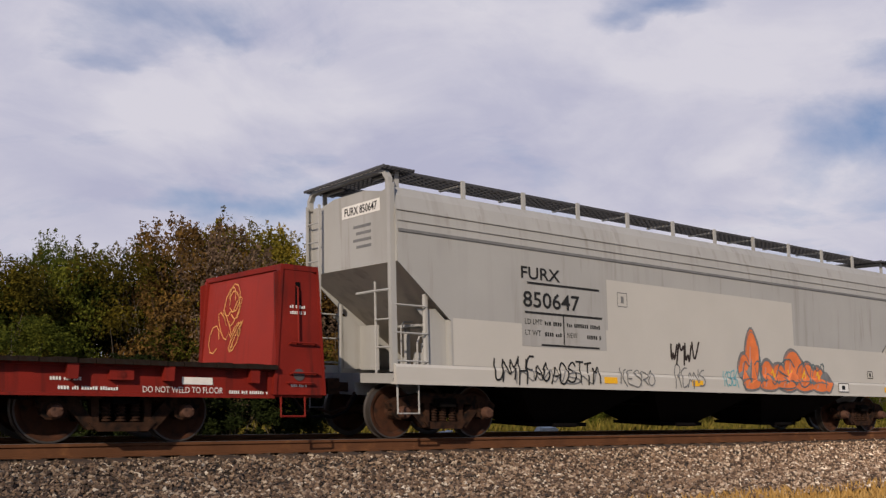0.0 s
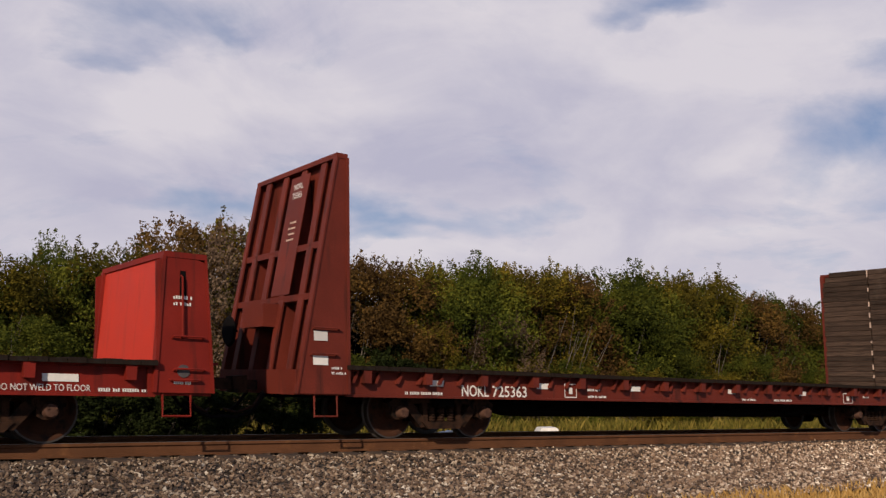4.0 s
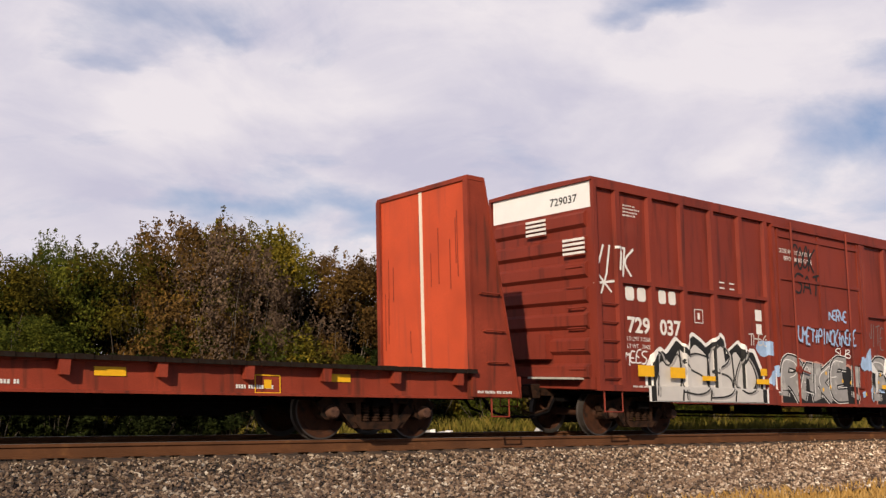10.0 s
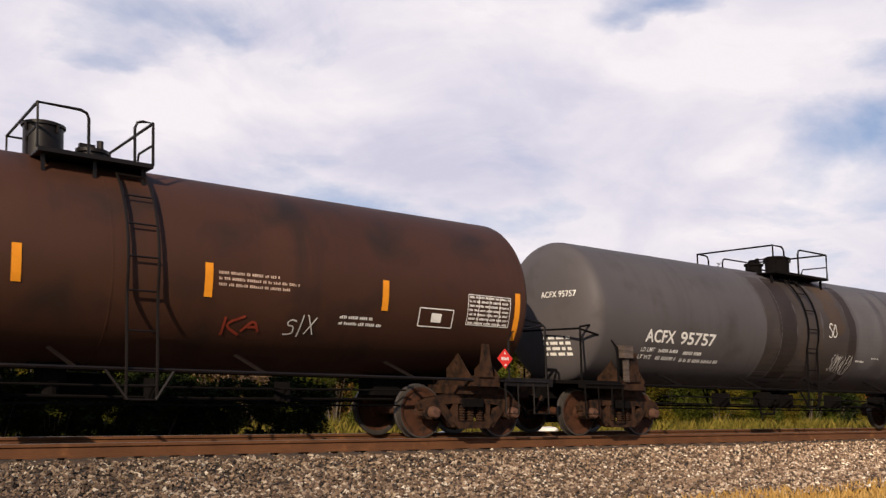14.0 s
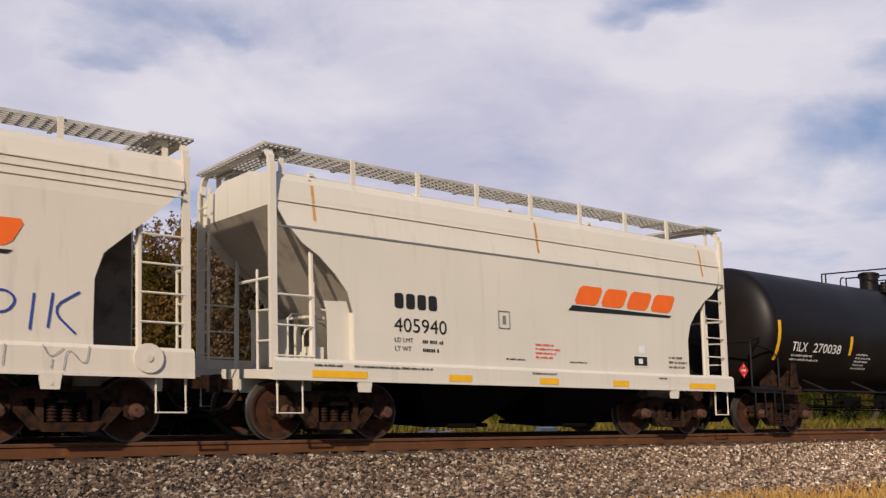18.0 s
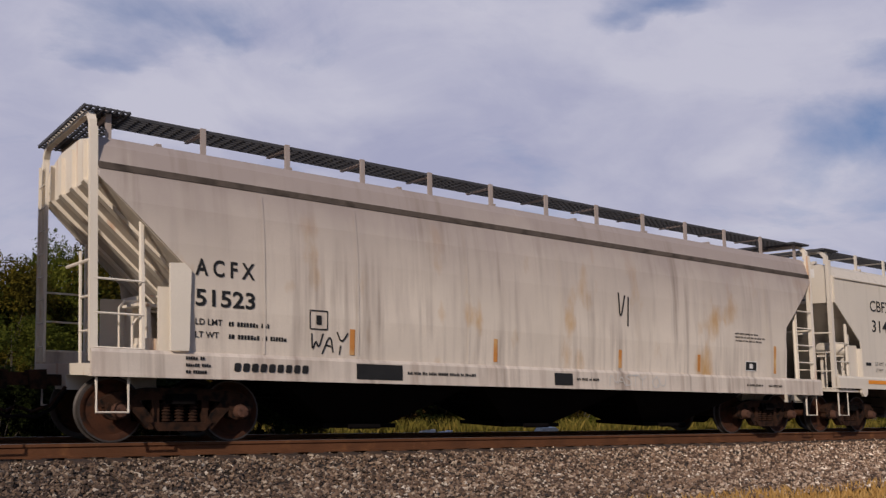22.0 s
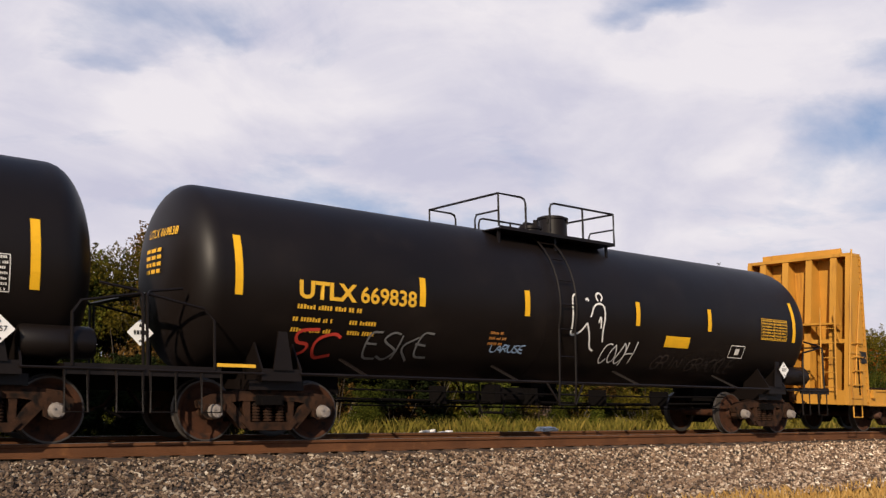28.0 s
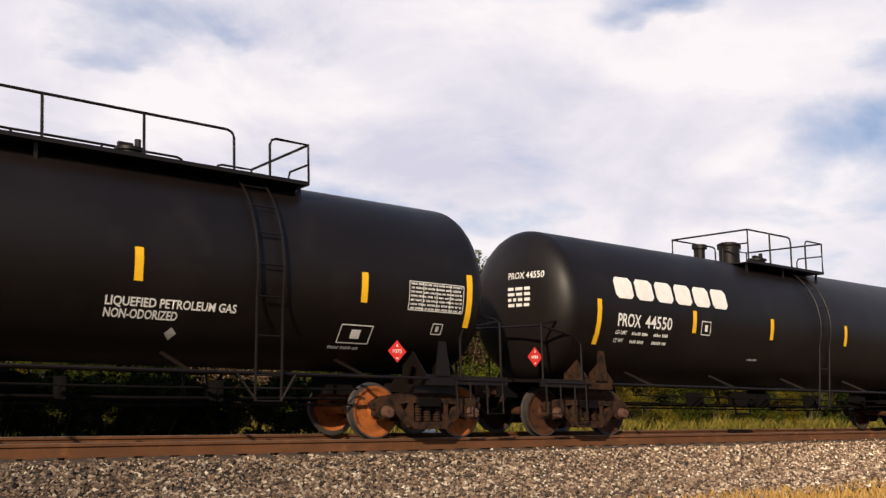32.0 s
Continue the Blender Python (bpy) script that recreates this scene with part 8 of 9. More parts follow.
def stain(x0, x1, z0, z1, surf, mat, parent, seed, off=0.004, rag=0.10, label=""):
    """A spill that has run down a side, with uneven edges."""
    rg = random.Random(seed)
    n, vs = 22, []
    a, b = 0.0, 0.0
    for i in range(n + 1):
        a, b = 0.7 * a + rg.uniform(-rag, rag), 0.7 * b + rg.uniform(-rag, rag)
        pinch = (x1 - x0) * 0.3 * max(0.0, 1 - min(i, n - i) / 3)
        z = lerp(z0, z1, i / n)
        vs += [(x0 + a + pinch, z), (x1 + b - pinch, z)]
    decal("residue_stain", vs, [(2 * i, 2 * i + 1, 2 * i + 3, 2 * i + 2) for i in range(n)], surf, mat, parent, off, label)


stain(-2.55, -1.95, 1.10, 3.90, surf, M["umber"], car, 1, 0.003, 0.03)
stain(-2.02, -1.30, 1.06, 3.92, surf, M["tar"], car, 2, 0.004, 0.05, "brown black spill stain")
stain(-1.35, -0.25, 1.10, 3.94, surf, M["umber"], car, 3, 0.005, 0.04)
stain(-0.25, 0.92, 1.20, 3.94, surf, M["umber"], car, 4, 0.004, 0.05, "rust brown spill stain")
stain(0.05, 0.70, 2.40, 3.93, surf, M["faint_rust"], car, 5, 0.006, 0.05)
stain(0.9, 1.25, 1.2, 3.93, surf, M["tar"], car, 6, 0.0045, 0.03)
stain(1.4, 2.5, 1.6, 3.94, surf, M["pale_worn_grey"], car, 7, 0.004, 0.022, "chalky worn grey paint")
stain(2.75, 3.2, 1.4, 3.9, surf, M["pale_worn_grey"], car, 8, 0.004, 0.018)
patch("paint_patch", 3.56, 7.05, 1.90, 3.0, surf, M["black"], car, 0.007, rows=10, label="black painted rectangle")
letters("ACFX", -6.60, 1.92, 0.25, surf, W_, car, 0.90, bold=0.02)
letters("95757", -5.53, 1.92, 0.25, surf, W_, car, 1.17, bold=0.02)
letters("LD LMT", -6.64, 1.72, 0.085, surf, W_, car, 0.42)
letters("LT WT", -6.65, 1.57, 0.085, surf, W_, car, 0.40)
for x, w, z in ((-6.1, 0.65, 1.72), (-5.31, 0.65, 1.70), (-6.1, 0.62, 1.57), (-5.33, 1.3, 1.55)):
    bars(x, z, w, 0.075, surf, W_, car)
tag("SPELCEY", 3.95, 6.2, 1.82, 2.46, surf, M["spray_white"], car, 101, 0.062, 0.014, "white sprayed loops on the black rectangle", 0.12, 0.11, 1.25)
tag("OVAM", 5.3, 6.2, 1.50, 1.86, surf, M["spray_white"], car, 102, 0.035, 0.018)
data_table(5.35, 5.8, 1.62, 1.80, surf, W_, car, 2, 2)
tag("MAKESKARLO", 2.3, 4.2, 1.55, 2.0, surf, M["tank_grey"], car, 103, 0.03, 0.012)
tag("SO", 0.0, 0.36, 2.32, 2.66, surf, M["spray_white"], car, 104, 0.022, 0.014, "small white doodle")
tag("SOMKALEO", 0.3, 1.2, 1.5, 1.9, surf, M["silver"], car, 105, 0.018, 0.012)
data_table(6.6, 7.5, 1.5, 1.85, surf, W_, car, 6, 3)
bars(1.4, 1.78, 0.4, 0.05, surf, W_, car)
small_block(2.1, 1.88, 0.5, 0.04, surf, W_, car, 1)
part("valve_box", Shape().box(-7.35, -7.1, -1.5, -1.3, 1.55, 1.8).box(-7.27, -7.18, -1.45, -1.36, 1.08, 1.55), M["wood"], car)

head_letters(car, "ACFX 95757", -0.1, 2.75, 0.12, 0.9, W_, 7.75, 1.48, 2.485, 0.5)
head_print(car, -0.1, 1.9, 0.7, 0.06, 4, W_, 7.75, 1.48, 2.485, 0.5)

# 9: brown tank wagon
car, surf = tank_wagon("brown_tank_wagon", "soot brown tank wagon with yellow strips and red placards", -141.58, 8.5, 6.9, 7.78, 1.49, 4.05, M["tank_brown"], M["black"],
                       platform=(-0.51, 0.15, 0.78, 1.04), ladder_x=0.84, dome=(-0.2, 0.33), extra_dome=0.5, depth=0.36, seams=(0.45,), jacket=True, struts=5, saddle_mat=M["truck"])
for x, lo, hi in ((-7.70, 1.67, 2.58), (-4.27, 2.09, 2.58), (-0.75, 2.09, 2.58), (1.80, 2.09, 2.58), (4.80, 2.1, 2.59), (7.62, 1.76, 2.60)):
    patch("reflector_strip", x - 0.06, x + 0.06, lo, hi, surf, M["reflect_amber"], car, 0.012)
letters("GATX", -6.62, 2.32, 0.27, surf, W_, car, 0.86, bold=0.015)
letters("54302", -5.67, 2.32, 0.27, surf, W_, car, 0.98, bold=0.015)
letters("LD LMT", -6.66, 2.02, 0.09, surf, W_, car, 0.45)
letters("LT WT", -6.69, 1.86, 0.09, surf, W_, car, 0.40)
for x, w, z in ((-6.05, 1.15, 2.02), (-6.05, 1.05, 1.86), (-4.9, 0.55, 1.86)):
    bars(x, z, w, 0.08, surf, W_, car)
tag("WHOTS", -7.45, -6.85, 1.95, 2.25, surf, M["spray_white"], car, 111, 0.03, 0.014, "white sprayed tag beside the lettering")
tag("ZY", -6.8, -6.4, 1.65, 1.85, surf, M["spray_white"], car, 112, 0.025, 0.014)
tag("KA", 2.1, 2.7, 1.62, 1.85, surf, M["atw"], car, 113, 0.04, 0.012)
tag("SIX", 3.1, 3.6, 1.62, 1.9, surf, M["silver"], car, 114, 0.02, 0.012)
small_block(-2.05, 2.10, 0.75, 0.045, surf, W_, car, 4)
small_block(-3.9, 1.98, 0.8, 0.04, surf, M["silver"], car, 2)
small_block(1.95, 2.44, 1.3, 0.045, surf, M["worn_white"], car, 3)
small_block(4.0, 1.93, 0.8, 0.05, surf, W_, car, 2)
boxed_sign(5.5, 6.2, 1.9, 2.2, surf, W_, car)
data_table(6.5, 7.45, 1.98, 2.5, surf, W_, car, 7, 4)
hazard(7.3, 1.42, 0.18, flat(-1.45), M["placard_red"], car)
hazard(-8.25, 1.42, 0.18, flat(-0.9), M["placard_red"], car)

head_letters(car, "GATX 54302", 0.05, 2.95, 0.13, 0.95, W_, 7.78, 1.49, 2.56, 0.36)
head_print(car, 0.0, 2.68, 0.6, 0.07, 3, W_, 7.78, 1.49, 2.56, 0.36)

# 10: black tank wagon with a yellow notice
car, surf = tank_wagon("black_tank_wagon", "plain black tank wagon with a yellow notice and red placards", -159.50, 8.7, 7.07, 7.65, 1.47, 3.98, M["black"], M["black"],
                       platform=(-1.51, -1.3, -0.5, -0.18), ladder_x=-0.81, dome=(-0.9, 0.30), extra_dome=-0.4, depth=0.48, struts=6, saddle_mat=M["truck"], wheel="old")
for x, lo, hi in ((-7.62, 1.71, 2.64), (-4.53, 1.94, 2.41), (-1.56, 1.95, 2.41), (0.24, 1.97, 2.41), (3.77, 1.95, 2.42), (7.30, 1.73, 2.65)):
    patch("reflector_strip", x - 0.06, x + 0.06, lo, hi, surf, M["reflect"], car, 0.012)
letters("TILX", -7.04, 1.95, 0.22, surf, W_, car, 0.62, bold=0.01)
letters("270038", -6.16, 1.95, 0.22, surf, W_, car, 1.2, bold=0.01)
small_block(-7.0, 1.83, 1.2, 0.05, surf, W_, car, 2)
small_block(-4.2, 1.95, 0.7, 0.045, surf, W_, car, 5)
bars(0.2, 1.82, 0.4, 0.04, surf, W_, car)
patch("notice", 2.80, 3.55, 1.89, 2.20, surf, M["reflect"], car, 0.012, label="yellow notice plate")
small_block(2.88, 2.10, 0.6, 0.07, surf, K_, car, 2)
small_block(4.4, 2.25, 0.65, 0.045, surf, W_, car, 2)
small_block(4.4, 1.95, 0.4, 0.045, surf, W_, car, 3)
data_table(6.14, 7.2, 2.08, 2.5, surf, W_, car, 7, 4)
boxed_sign(5.74, 6.24, 1.56, 1.82, surf, W_, car)
hazard(7.21, 1.41, 0.18, flat(-1.44), M["placard_red"], car, "1075")
hazard(-8.3, 1.45, 0.18, flat(-0.9), M["placard_red"], car)

# 11: short cream hopper
C2 = [(-1.56, 1.20), (-1.56, 3.22), (-1.53, 3.28), (-1.46, 3.62), (-1.45, 3.75), (-1.40, 4.0), (-1.30, 4.12)]
ROUND = ((3.62, 0.0), (3.27, 0.18), (3.02, 0.42), (2.85, 0.70), (2.57, 1.00), (2.32, 1.20), (2.0, 1.30))
car, surf = hopper_wagon("cream_covered_hopper", "short clean cream covered hopper wagon with black lettering", -174.60, 5.45, 4.06, M["white"], C2, 4.54, 1.0, bays=2, cut=ROUND,
                         seams=((3.25, 0.035, M["spray_grey"]), (3.66, 0.015, None)), sill=(0.95, 1.24))
blocks(-3.29, -2.44, 2.15, 2.40, 4, surf, K_, car, 0, 0.3)
letters("405940", -3.31, 1.77, 0.23, surf, K_, car, 1.06, bold=0.0)
letters("LD LMT", -3.30, 1.60, 0.075, surf, K_, car, 0.36, bold=0.0)
letters("LT WT", -3.30, 1.46, 0.075, surf, K_, car, 0.32, bold=0.0)
bars(-2.75, 1.60, 0.42, 0.06, surf, K_, car)
bars(-2.75, 1.46, 0.35, 0.06, surf, K_, car)


def swoosh(x0, z, w, h, surf, car):
    """The railway's mark as plain slanted blocks on a wedge."""
    blocks(x0 + 0.15, x0 + w, z + 0.06, z + h, 4, surf, M["letter_orange"], car, 0.55, 0.14)
    decal("mark_wedge", [(x0, z - 0.08), (x0 + w * 0.93, z - 0.04), (x0 + w * 0.95, z + 0.01), (x0 + 0.12, z + 0.03)], [(0, 1, 2, 3)], surf, K_, car, 0.011)


swoosh(0.6, 2.46, 3.1, 0.42, surf, car)
boxed_sign(-1.1, -0.85, 1.95, 2.25, surf, M["spray_grey"], car)
boxed_sign(2.35, 2.75, 1.40, 1.60, surf, W_, car, K_)
patch("paper_patch", 2.52, 2.68, 1.66, 1.80, surf, M["spray_white"], car, 0.008)
small_block(-0.25, 1.68, 0.6, 0.04, surf, M["spray_red"], car, 4)
small_block(3.4, 1.58, 0.55, 0.05, surf, K_, car, 3)
small_block(-0.95, 1.40, 0.6, 0.03, surf, K_, car, 1)
small_block(0.6, 1.40, 0.6, 0.03, surf, K_, car, 1)
fs_ = flat(-1.625)
for x0, x1 in ((-4.84, -3.87), (-2.27, -1.78), (-0.23, 0.24), (1.67, 2.12), (3.94, 4.80)):
    patch("reflector", x0, x1, 0.99, 1.10, fs_, M["reflect"], car, 0.006, rows=1)
for x, w in ((-4.8, 0.5), (-4.1, 0.8), (-3.3, 0.7), (-0.4, 0.6), (-0.4, 0.5), (3.0, 0.25)):
    bars(x, 1.16, w, 0.035, fs_, K_, car)
for x in (-3.9, 3.5):
    part("jacking_pad", Shape().slab([(x - 0.13, 0.96), (x + 0.13, 0.96), (x + 0.10, 0.78), (x - 0.10, 0.78)], -1.62, -1.56), M["white"], car)
for x in (-4.7, -0.05, 4.7):
    patch("drain_stain", x - 0.02, x + 0.03, 3.4, 4.08, surf, M["rust_wash"], car, 0.006, rows=6)

# 12: cream hopper with green graffiti
C3 = [(-1.56, 1.20), (-1.56, 3.30), (-1.54, 3.48), (-1.52, 3.70), (-1.44, 3.95), (-1.34, 4.05)]
ROUND2 = ((3.60, 0.0), (3.36, 0.22), (3.0, 0.62), (2.56, 1.12), (2.2, 1.24), (1.5, 1.26))
car, surf = hopper_wagon("cream_covered_hopper", "cream covered hopper wagon with a large pale green graffiti work", -187.22, 5.95, 4.48, M["cream"], C3, 4.37, 1.0, bays=2, cut=ROUND2,
                         seams=((3.46, 0.02, None), (3.58, 0.02, None), (3.70, 0.02, None)), sill=(0.93, 1.30), flange_z=3.0)
blocks(-3.88, -3.04, 2.15, 2.40, 4, surf, K_, car, 0, 0.3)
letters("405556", -3.84, 1.78, 0.23, surf, K_, car, 1.04, bold=0.0)
letters("LD LMT", -3.85, 1.60, 0.075, surf, K_, car, 0.36, bold=0.0)
letters("LT WT", -3.85, 1.46, 0.075, surf, K_, car, 0.32, bold=0.0)
swoosh(0.62, 2.46, 3.15, 0.42, surf, car)
s12 = sill_surf(C3, 1.33)
backing(-2.95, 0.50, 0.98, 2.15, 6, s12, ((M["pale_mint"], 0.07, "graffiti_halo", ""), (M["spray_mint"], 0.0, "graffiti", "")), car, 121, 1.33, 0.24, (0.72, 1.0, 0.8))
for cx, cz, rx, rz in ((-2.55, 1.08, 0.34, 0.10), (-2.1, 1.42, 0.22, 0.12), (-1.0, 1.10, 0.30, 0.10), (-0.35, 1.55, 0.16, 0.20), (0.25, 1.10, 0.28, 0.12), (-0.6, 1.9, 0.10, 0.16)):
    pts = blob(cx, cz, rx, rz, random.Random(int(cx * 100)), 14, 0.2)
    decal("graffiti_shading", [(cx, cz)] + pts, [(0, k + 1, (k + 1) % 14 + 1) for k in range(14)], s12, M["spray_mid"], car, 0.0082)
throw_up("SKUAK", -2.85, 0.42, 1.02, 2.25, s12, M["spray_mint"], M["spray_slate"], car, 122, 0.20, 0.026, 0.009, M["spray_white"], None, 0.1, "pale green sprayed work with grey shading", 0.10, 1.35)
tag("KSvSHvKv", -2.5, 0.4, 1.9, 2.35, surf, M["spray_teal"], car, 123, 0.025, 0.012)
tag("AVOUNE", 1.75, 2.9, 1.6, 2.3, surf, M["spray_navy"], car, 124, 0.05, 0.012, "blue sprayed tag", 0.15, 0.12, 1.35)
tag("SPIK", 2.9, 4.4, 1.45, 1.95, surf, M["spray_navy"], car, 125, 0.03, 0.012, "blue sprayed tag", 0.1, 0.12, 1.1)
tag("VDRAT", -4.55, -3.1, 1.55, 2.1, surf, M["spray_navy"], car, 126, 0.034, 0.014, "navy sprayed tag across the number", 0.15, 0.16, 1.25)
sketch = [[(-5.12, 3.40), (-5.03, 3.38), (-4.97, 3.47), (-4.75, 3.52)], [(-5.12, 3.26), (-4.67, 3.39), (-4.31, 3.37), (-4.13, 3.31)], [(-4.80, 3.19), (-4.51, 3.28), (-4.20, 3.28)],
          [(-4.80, 3.18), (-4.45, 3.13), (-4.71, 3.04), (-4.50, 3.02), (-4.55, 2.81), (-4.48, 2.65), (-4.58, 2.25), (-4.39, 2.26)], [(-4.57, 2.34), (-4.42, 2.50), (-4.14, 2.51)],
          [(-4.13, 3.16), (-4.03, 3.15), (-4.00, 3.06), (-3.92, 3.12), (-3.79, 3.07)]]
sketch += [[(lerp(-5.0, -4.6, k / 8) + (0.11 if k % 2 else -0.06), lerp(3.10, 2.50, k / 8)) for k in range(9)]]
for k, ch in enumerate("2012"):
    sketch += [l for lines in spray_lines(ch, -4.42 + 0.17 * k, -4.24 + 0.17 * k, 3.0 - 0.13 * k, 3.20 - 0.13 * k + 0.03 * k, k, 0.05, 0.03) for l in lines]
painted("graffiti_tag", [finer(rounded(l, 1), 0.06) for l in sketch], 0.030, surf, K_, car, 0.012, "thin black sprayed drawing")
tag("NOVIEK~", 0.5, 1.6, 1.5, 1.9, surf, M["spray_grey"], car, 129, 0.018, 0.012)
tag("SMURK", -4.0, -2.9, 1.0, 1.28, flat(-1.625), M["spray_grey"], car, 130, 0.013, 0.008)
tag("REMY KALI YN", 1.0, 4.5, 1.0, 1.28, flat(-1.625), M["spray_mid"], car, 131, 0.013, 0.008)
boxed_sign(2.6, 2.95, 1.42, 1.60, surf, W_, car, K_)
for x0, x1, z0, z1 in ((-4.90, -4.35, 1.02, 1.22), (-2.18, -1.73, 1.08, 1.18), (0.41, 0.86, 1.08, 1.18), (2.39, 2.78, 0.98, 1.08)):
    patch("reflector", x0, x1, z0, z1, fs_, M["reflect"], car, 0.010, rows=1)
for x in (-4.05, 4.05):
    part("jacking_pad", Shape().slab([(x - 0.14, 0.95), (x + 0.14, 0.95), (x + 0.11, 0.74), (x - 0.11, 0.74)], -1.64, -1.57).cyl((x, -1.648, 0.82), (x, -1.64, 0.82), 0.03, 10), M["cream"], car)
for x in (-5.3, 5.3):
    part("pull_plate", Shape().cyl((x, -1.66, 1.18), (x, -1.60, 1.18), 0.20, 18), M["cream"], car, "round cream plate on the sill end")
    part("pull_bolt", Shape().cyl((x, -1.675, 1.18), (x, -1.66, 1.18), 0.05, 10), M["slope"], car)
patch("drip_stain", -0.02, 0.05, 2.2, 3.3, surf, M["cream"], car, 0.01)

# 13: plain cream hopper
C4 = [(-1.56, 1.36), (-1.56, 3.80), (-1.58, 3.84), (-1.50, 3.90), (-1.42, 4.08), (-1.30, 4.16)]
STRAIGHT = ((3.22, 0.0), (2.28, 1.06), (2.1, 1.10))
car, surf = hopper_wagon("cream_covered_hopper", "plain cream covered hopper wagon with large black lettering", -200.34, 5.85, 4.5, M["cream"], C4, 4.57, 1.0, bays=2, cut=STRAIGHT, walk_mat="grate_dark",
                         seams=((3.84, 0.03, None),), sill=(1.12, 1.38), dark_bays=False, end_text="CBFX 314583")
letters("CBFX", -4.14, 3.11, 0.28, surf, K_, car, 1.05, bold=0.005)
letters("314583", -4.10, 2.58, 0.30, surf, K_, car, 1.54, bold=0.005)
letters("LD LMT", -4.05, 1.72, 0.085, surf, K_, car, 0.40, bold=0.0)
letters("LT WT", -4.05, 1.55, 0.085, surf, K_, car, 0.36, bold=0.0)
bars(-3.55, 1.72, 0.42, 0.07, surf, K_, car)
bars(-3.55, 1.55, 0.38, 0.07, surf, K_, car)
boxed_sign(-0.98, -0.74, 2.78, 3.05, surf, M["spray_grey"], car)
patch("notice", -4.5, -4.25, 1.70, 1.78, surf, K_, car, 0.008, rows=1)
small_block(0.8, 2.05, 0.55, 0.035, surf, M["spray_red"], car, 5)
boxed_sign(2.6, 2.95, 1.58, 1.80, surf, W_, car, K_)
boxed_sign(-2.75, -2.5, 1.62, 1.72, surf, M["spray_grey"], car)
small_block(3.3, 1.95, 0.5, 0.04, surf, M["spray_grey"], car, 2)
bars(-0.6, 1.55, 1.0, 0.035, surf, K_, car)
small_block(-1.6, 1.62, 0.4, 0.03, surf, K_, car, 2)
for x0, x1 in ((-4.55, -3.64), (-1.98, -1.54), (-0.13, 0.28), (1.72, 2.14), (3.80, 4.66)):
    patch("reflector", x0, x1, 1.24, 1.33, fs_, M["reflect_amber"], car, 0.006, rows=1)
for x in (-4.75, 4.75):
    part("tow_eye", Shape().slab([(x - 0.13, 1.13), (x + 0.13, 1.13), (x + 0.12, 1.0), (x + 0.05, 0.92), (x - 0.05, 0.92), (x - 0.12, 1.0)], -1.64, -1.57).cyl((x, -1.65, 1.01), (x, -1.64, 1.01), 0.05, 10), M["cream"], car)
for x in (-1.5, 1.5):
    tag("JET", x - 0.25, x + 0.25, 0.70, 0.88, lambda x, z: -1.5 - 1.2 * (z - 1.17), M["silver"], car, 460 + int(x), 0.02, 0.012)

# 14: sooty hopper
C5 = [(-1.55, 1.20), (-1.60, 1.9), (-1.60, 2.8), (-1.57, 3.3), (-1.50, 3.70), (-1.48, 3.82), (-1.42, 4.05), (-1.32, 4.18)]
car, surf = hopper_wagon("sooty_covered_hopper", "long sooty white covered hopper wagon with rust stains", -215.43, 8.46, 7.0, M["dirty"], C5, 4.58, 1.1, walk_mat="grate_dark",
                         cut=((3.62, 0.0), (2.46, 1.20), (2.2, 1.24)), sill_mat=M["sill_grimy"], sill=(0.93, 1.26), seams=((3.76, 0.09, M["bay"]),), end_mat=M["rusty_white"], slope_ribs=True)
part("end_flange", Shape().slab([(-7.42, 1.30), (-7.16, 1.30), (-7.12, 2.42), (-7.22, 2.52), (-7.42, 2.50)], -1.66, -1.60), M["rusty_white"], car, "cream rounded flange plate with rust")
letters("A C F X", -7.05, 2.38, 0.23, surf, M["letter_black"], car, 0.9, bold=0.02)
letters("51523", -7.05, 1.95, 0.23, surf, M["letter_black"], car, 0.9, bold=0.02)
letters("LD LMT", -7.05, 1.68, 0.085, surf, M["letter_black"], car, 0.40)
letters("LT WT", -7.05, 1.50, 0.085, surf, M["letter_black"], car, 0.35)
bars(-6.55, 1.68, 0.62, 0.07, surf, M["letter_black"], car)
bars(-6.55, 1.50, 0.9, 0.07, surf, M["letter_black"], car)
boxed_sign(-5.25, -4.95, 1.72, 2.0, surf, M["letter_black"], car)
tag("WAY", -5.25, -4.6, 1.38, 1.68, surf, K_, car, 141, 0.025, 0.012)
for x in (-6.0, -4.4, -2.2, 0.0, 2.1, 4.4, 6.4):
    vs = [(x - 0.02, z) if k == 0 else (x + 0.02, z) for z in np.linspace(1.3, 3.65, 9) for k in (0, 1)]
    decal("weld_seam", vs, [(2 * i, 2 * i + 1, 2 * i + 3, 2 * i + 2) for i in range(8)], surf, M["dirty"], car, 0.012)
for x, lo, hi in ((-4.55, 1.35, 1.75), (-1.65, 1.35, 1.75), (1.5, 1.35, 1.70), (3.9, 1.35, 1.70), (6.6, 1.38, 2.0)):
    patch("reflector_strip", x, x + 0.09, lo, hi, surf, M["rust_wash"], car, 0.012)
tag("VI", 1.5, 1.9, 2.2, 2.8, surf, M["letter_black"], car, 142, 0.04, 0.012)
small_block(5.2, 2.2, 1.1, 0.04, surf, M["letter_black"], car, 3)
boxed_sign(5.55, 5.95, 1.42, 1.62, surf, W_, car, K_)
patch("number_panel", -4.46, -3.6, 0.98, 1.22, fs_, M["letter_black"], car, 0.006, rows=1)
patch("number_panel", -0.26, 0.2, 0.98, 1.20, fs_, M["letter_black"], car, 0.006, rows=1)
blocks(-6.5, -5.3, 1.04, 1.16, 9, fs_, K_, car, 0.15, 0.35)
small_block(-7.2, 1.18, 0.35, 0.05, fs_, K_, car, 3)
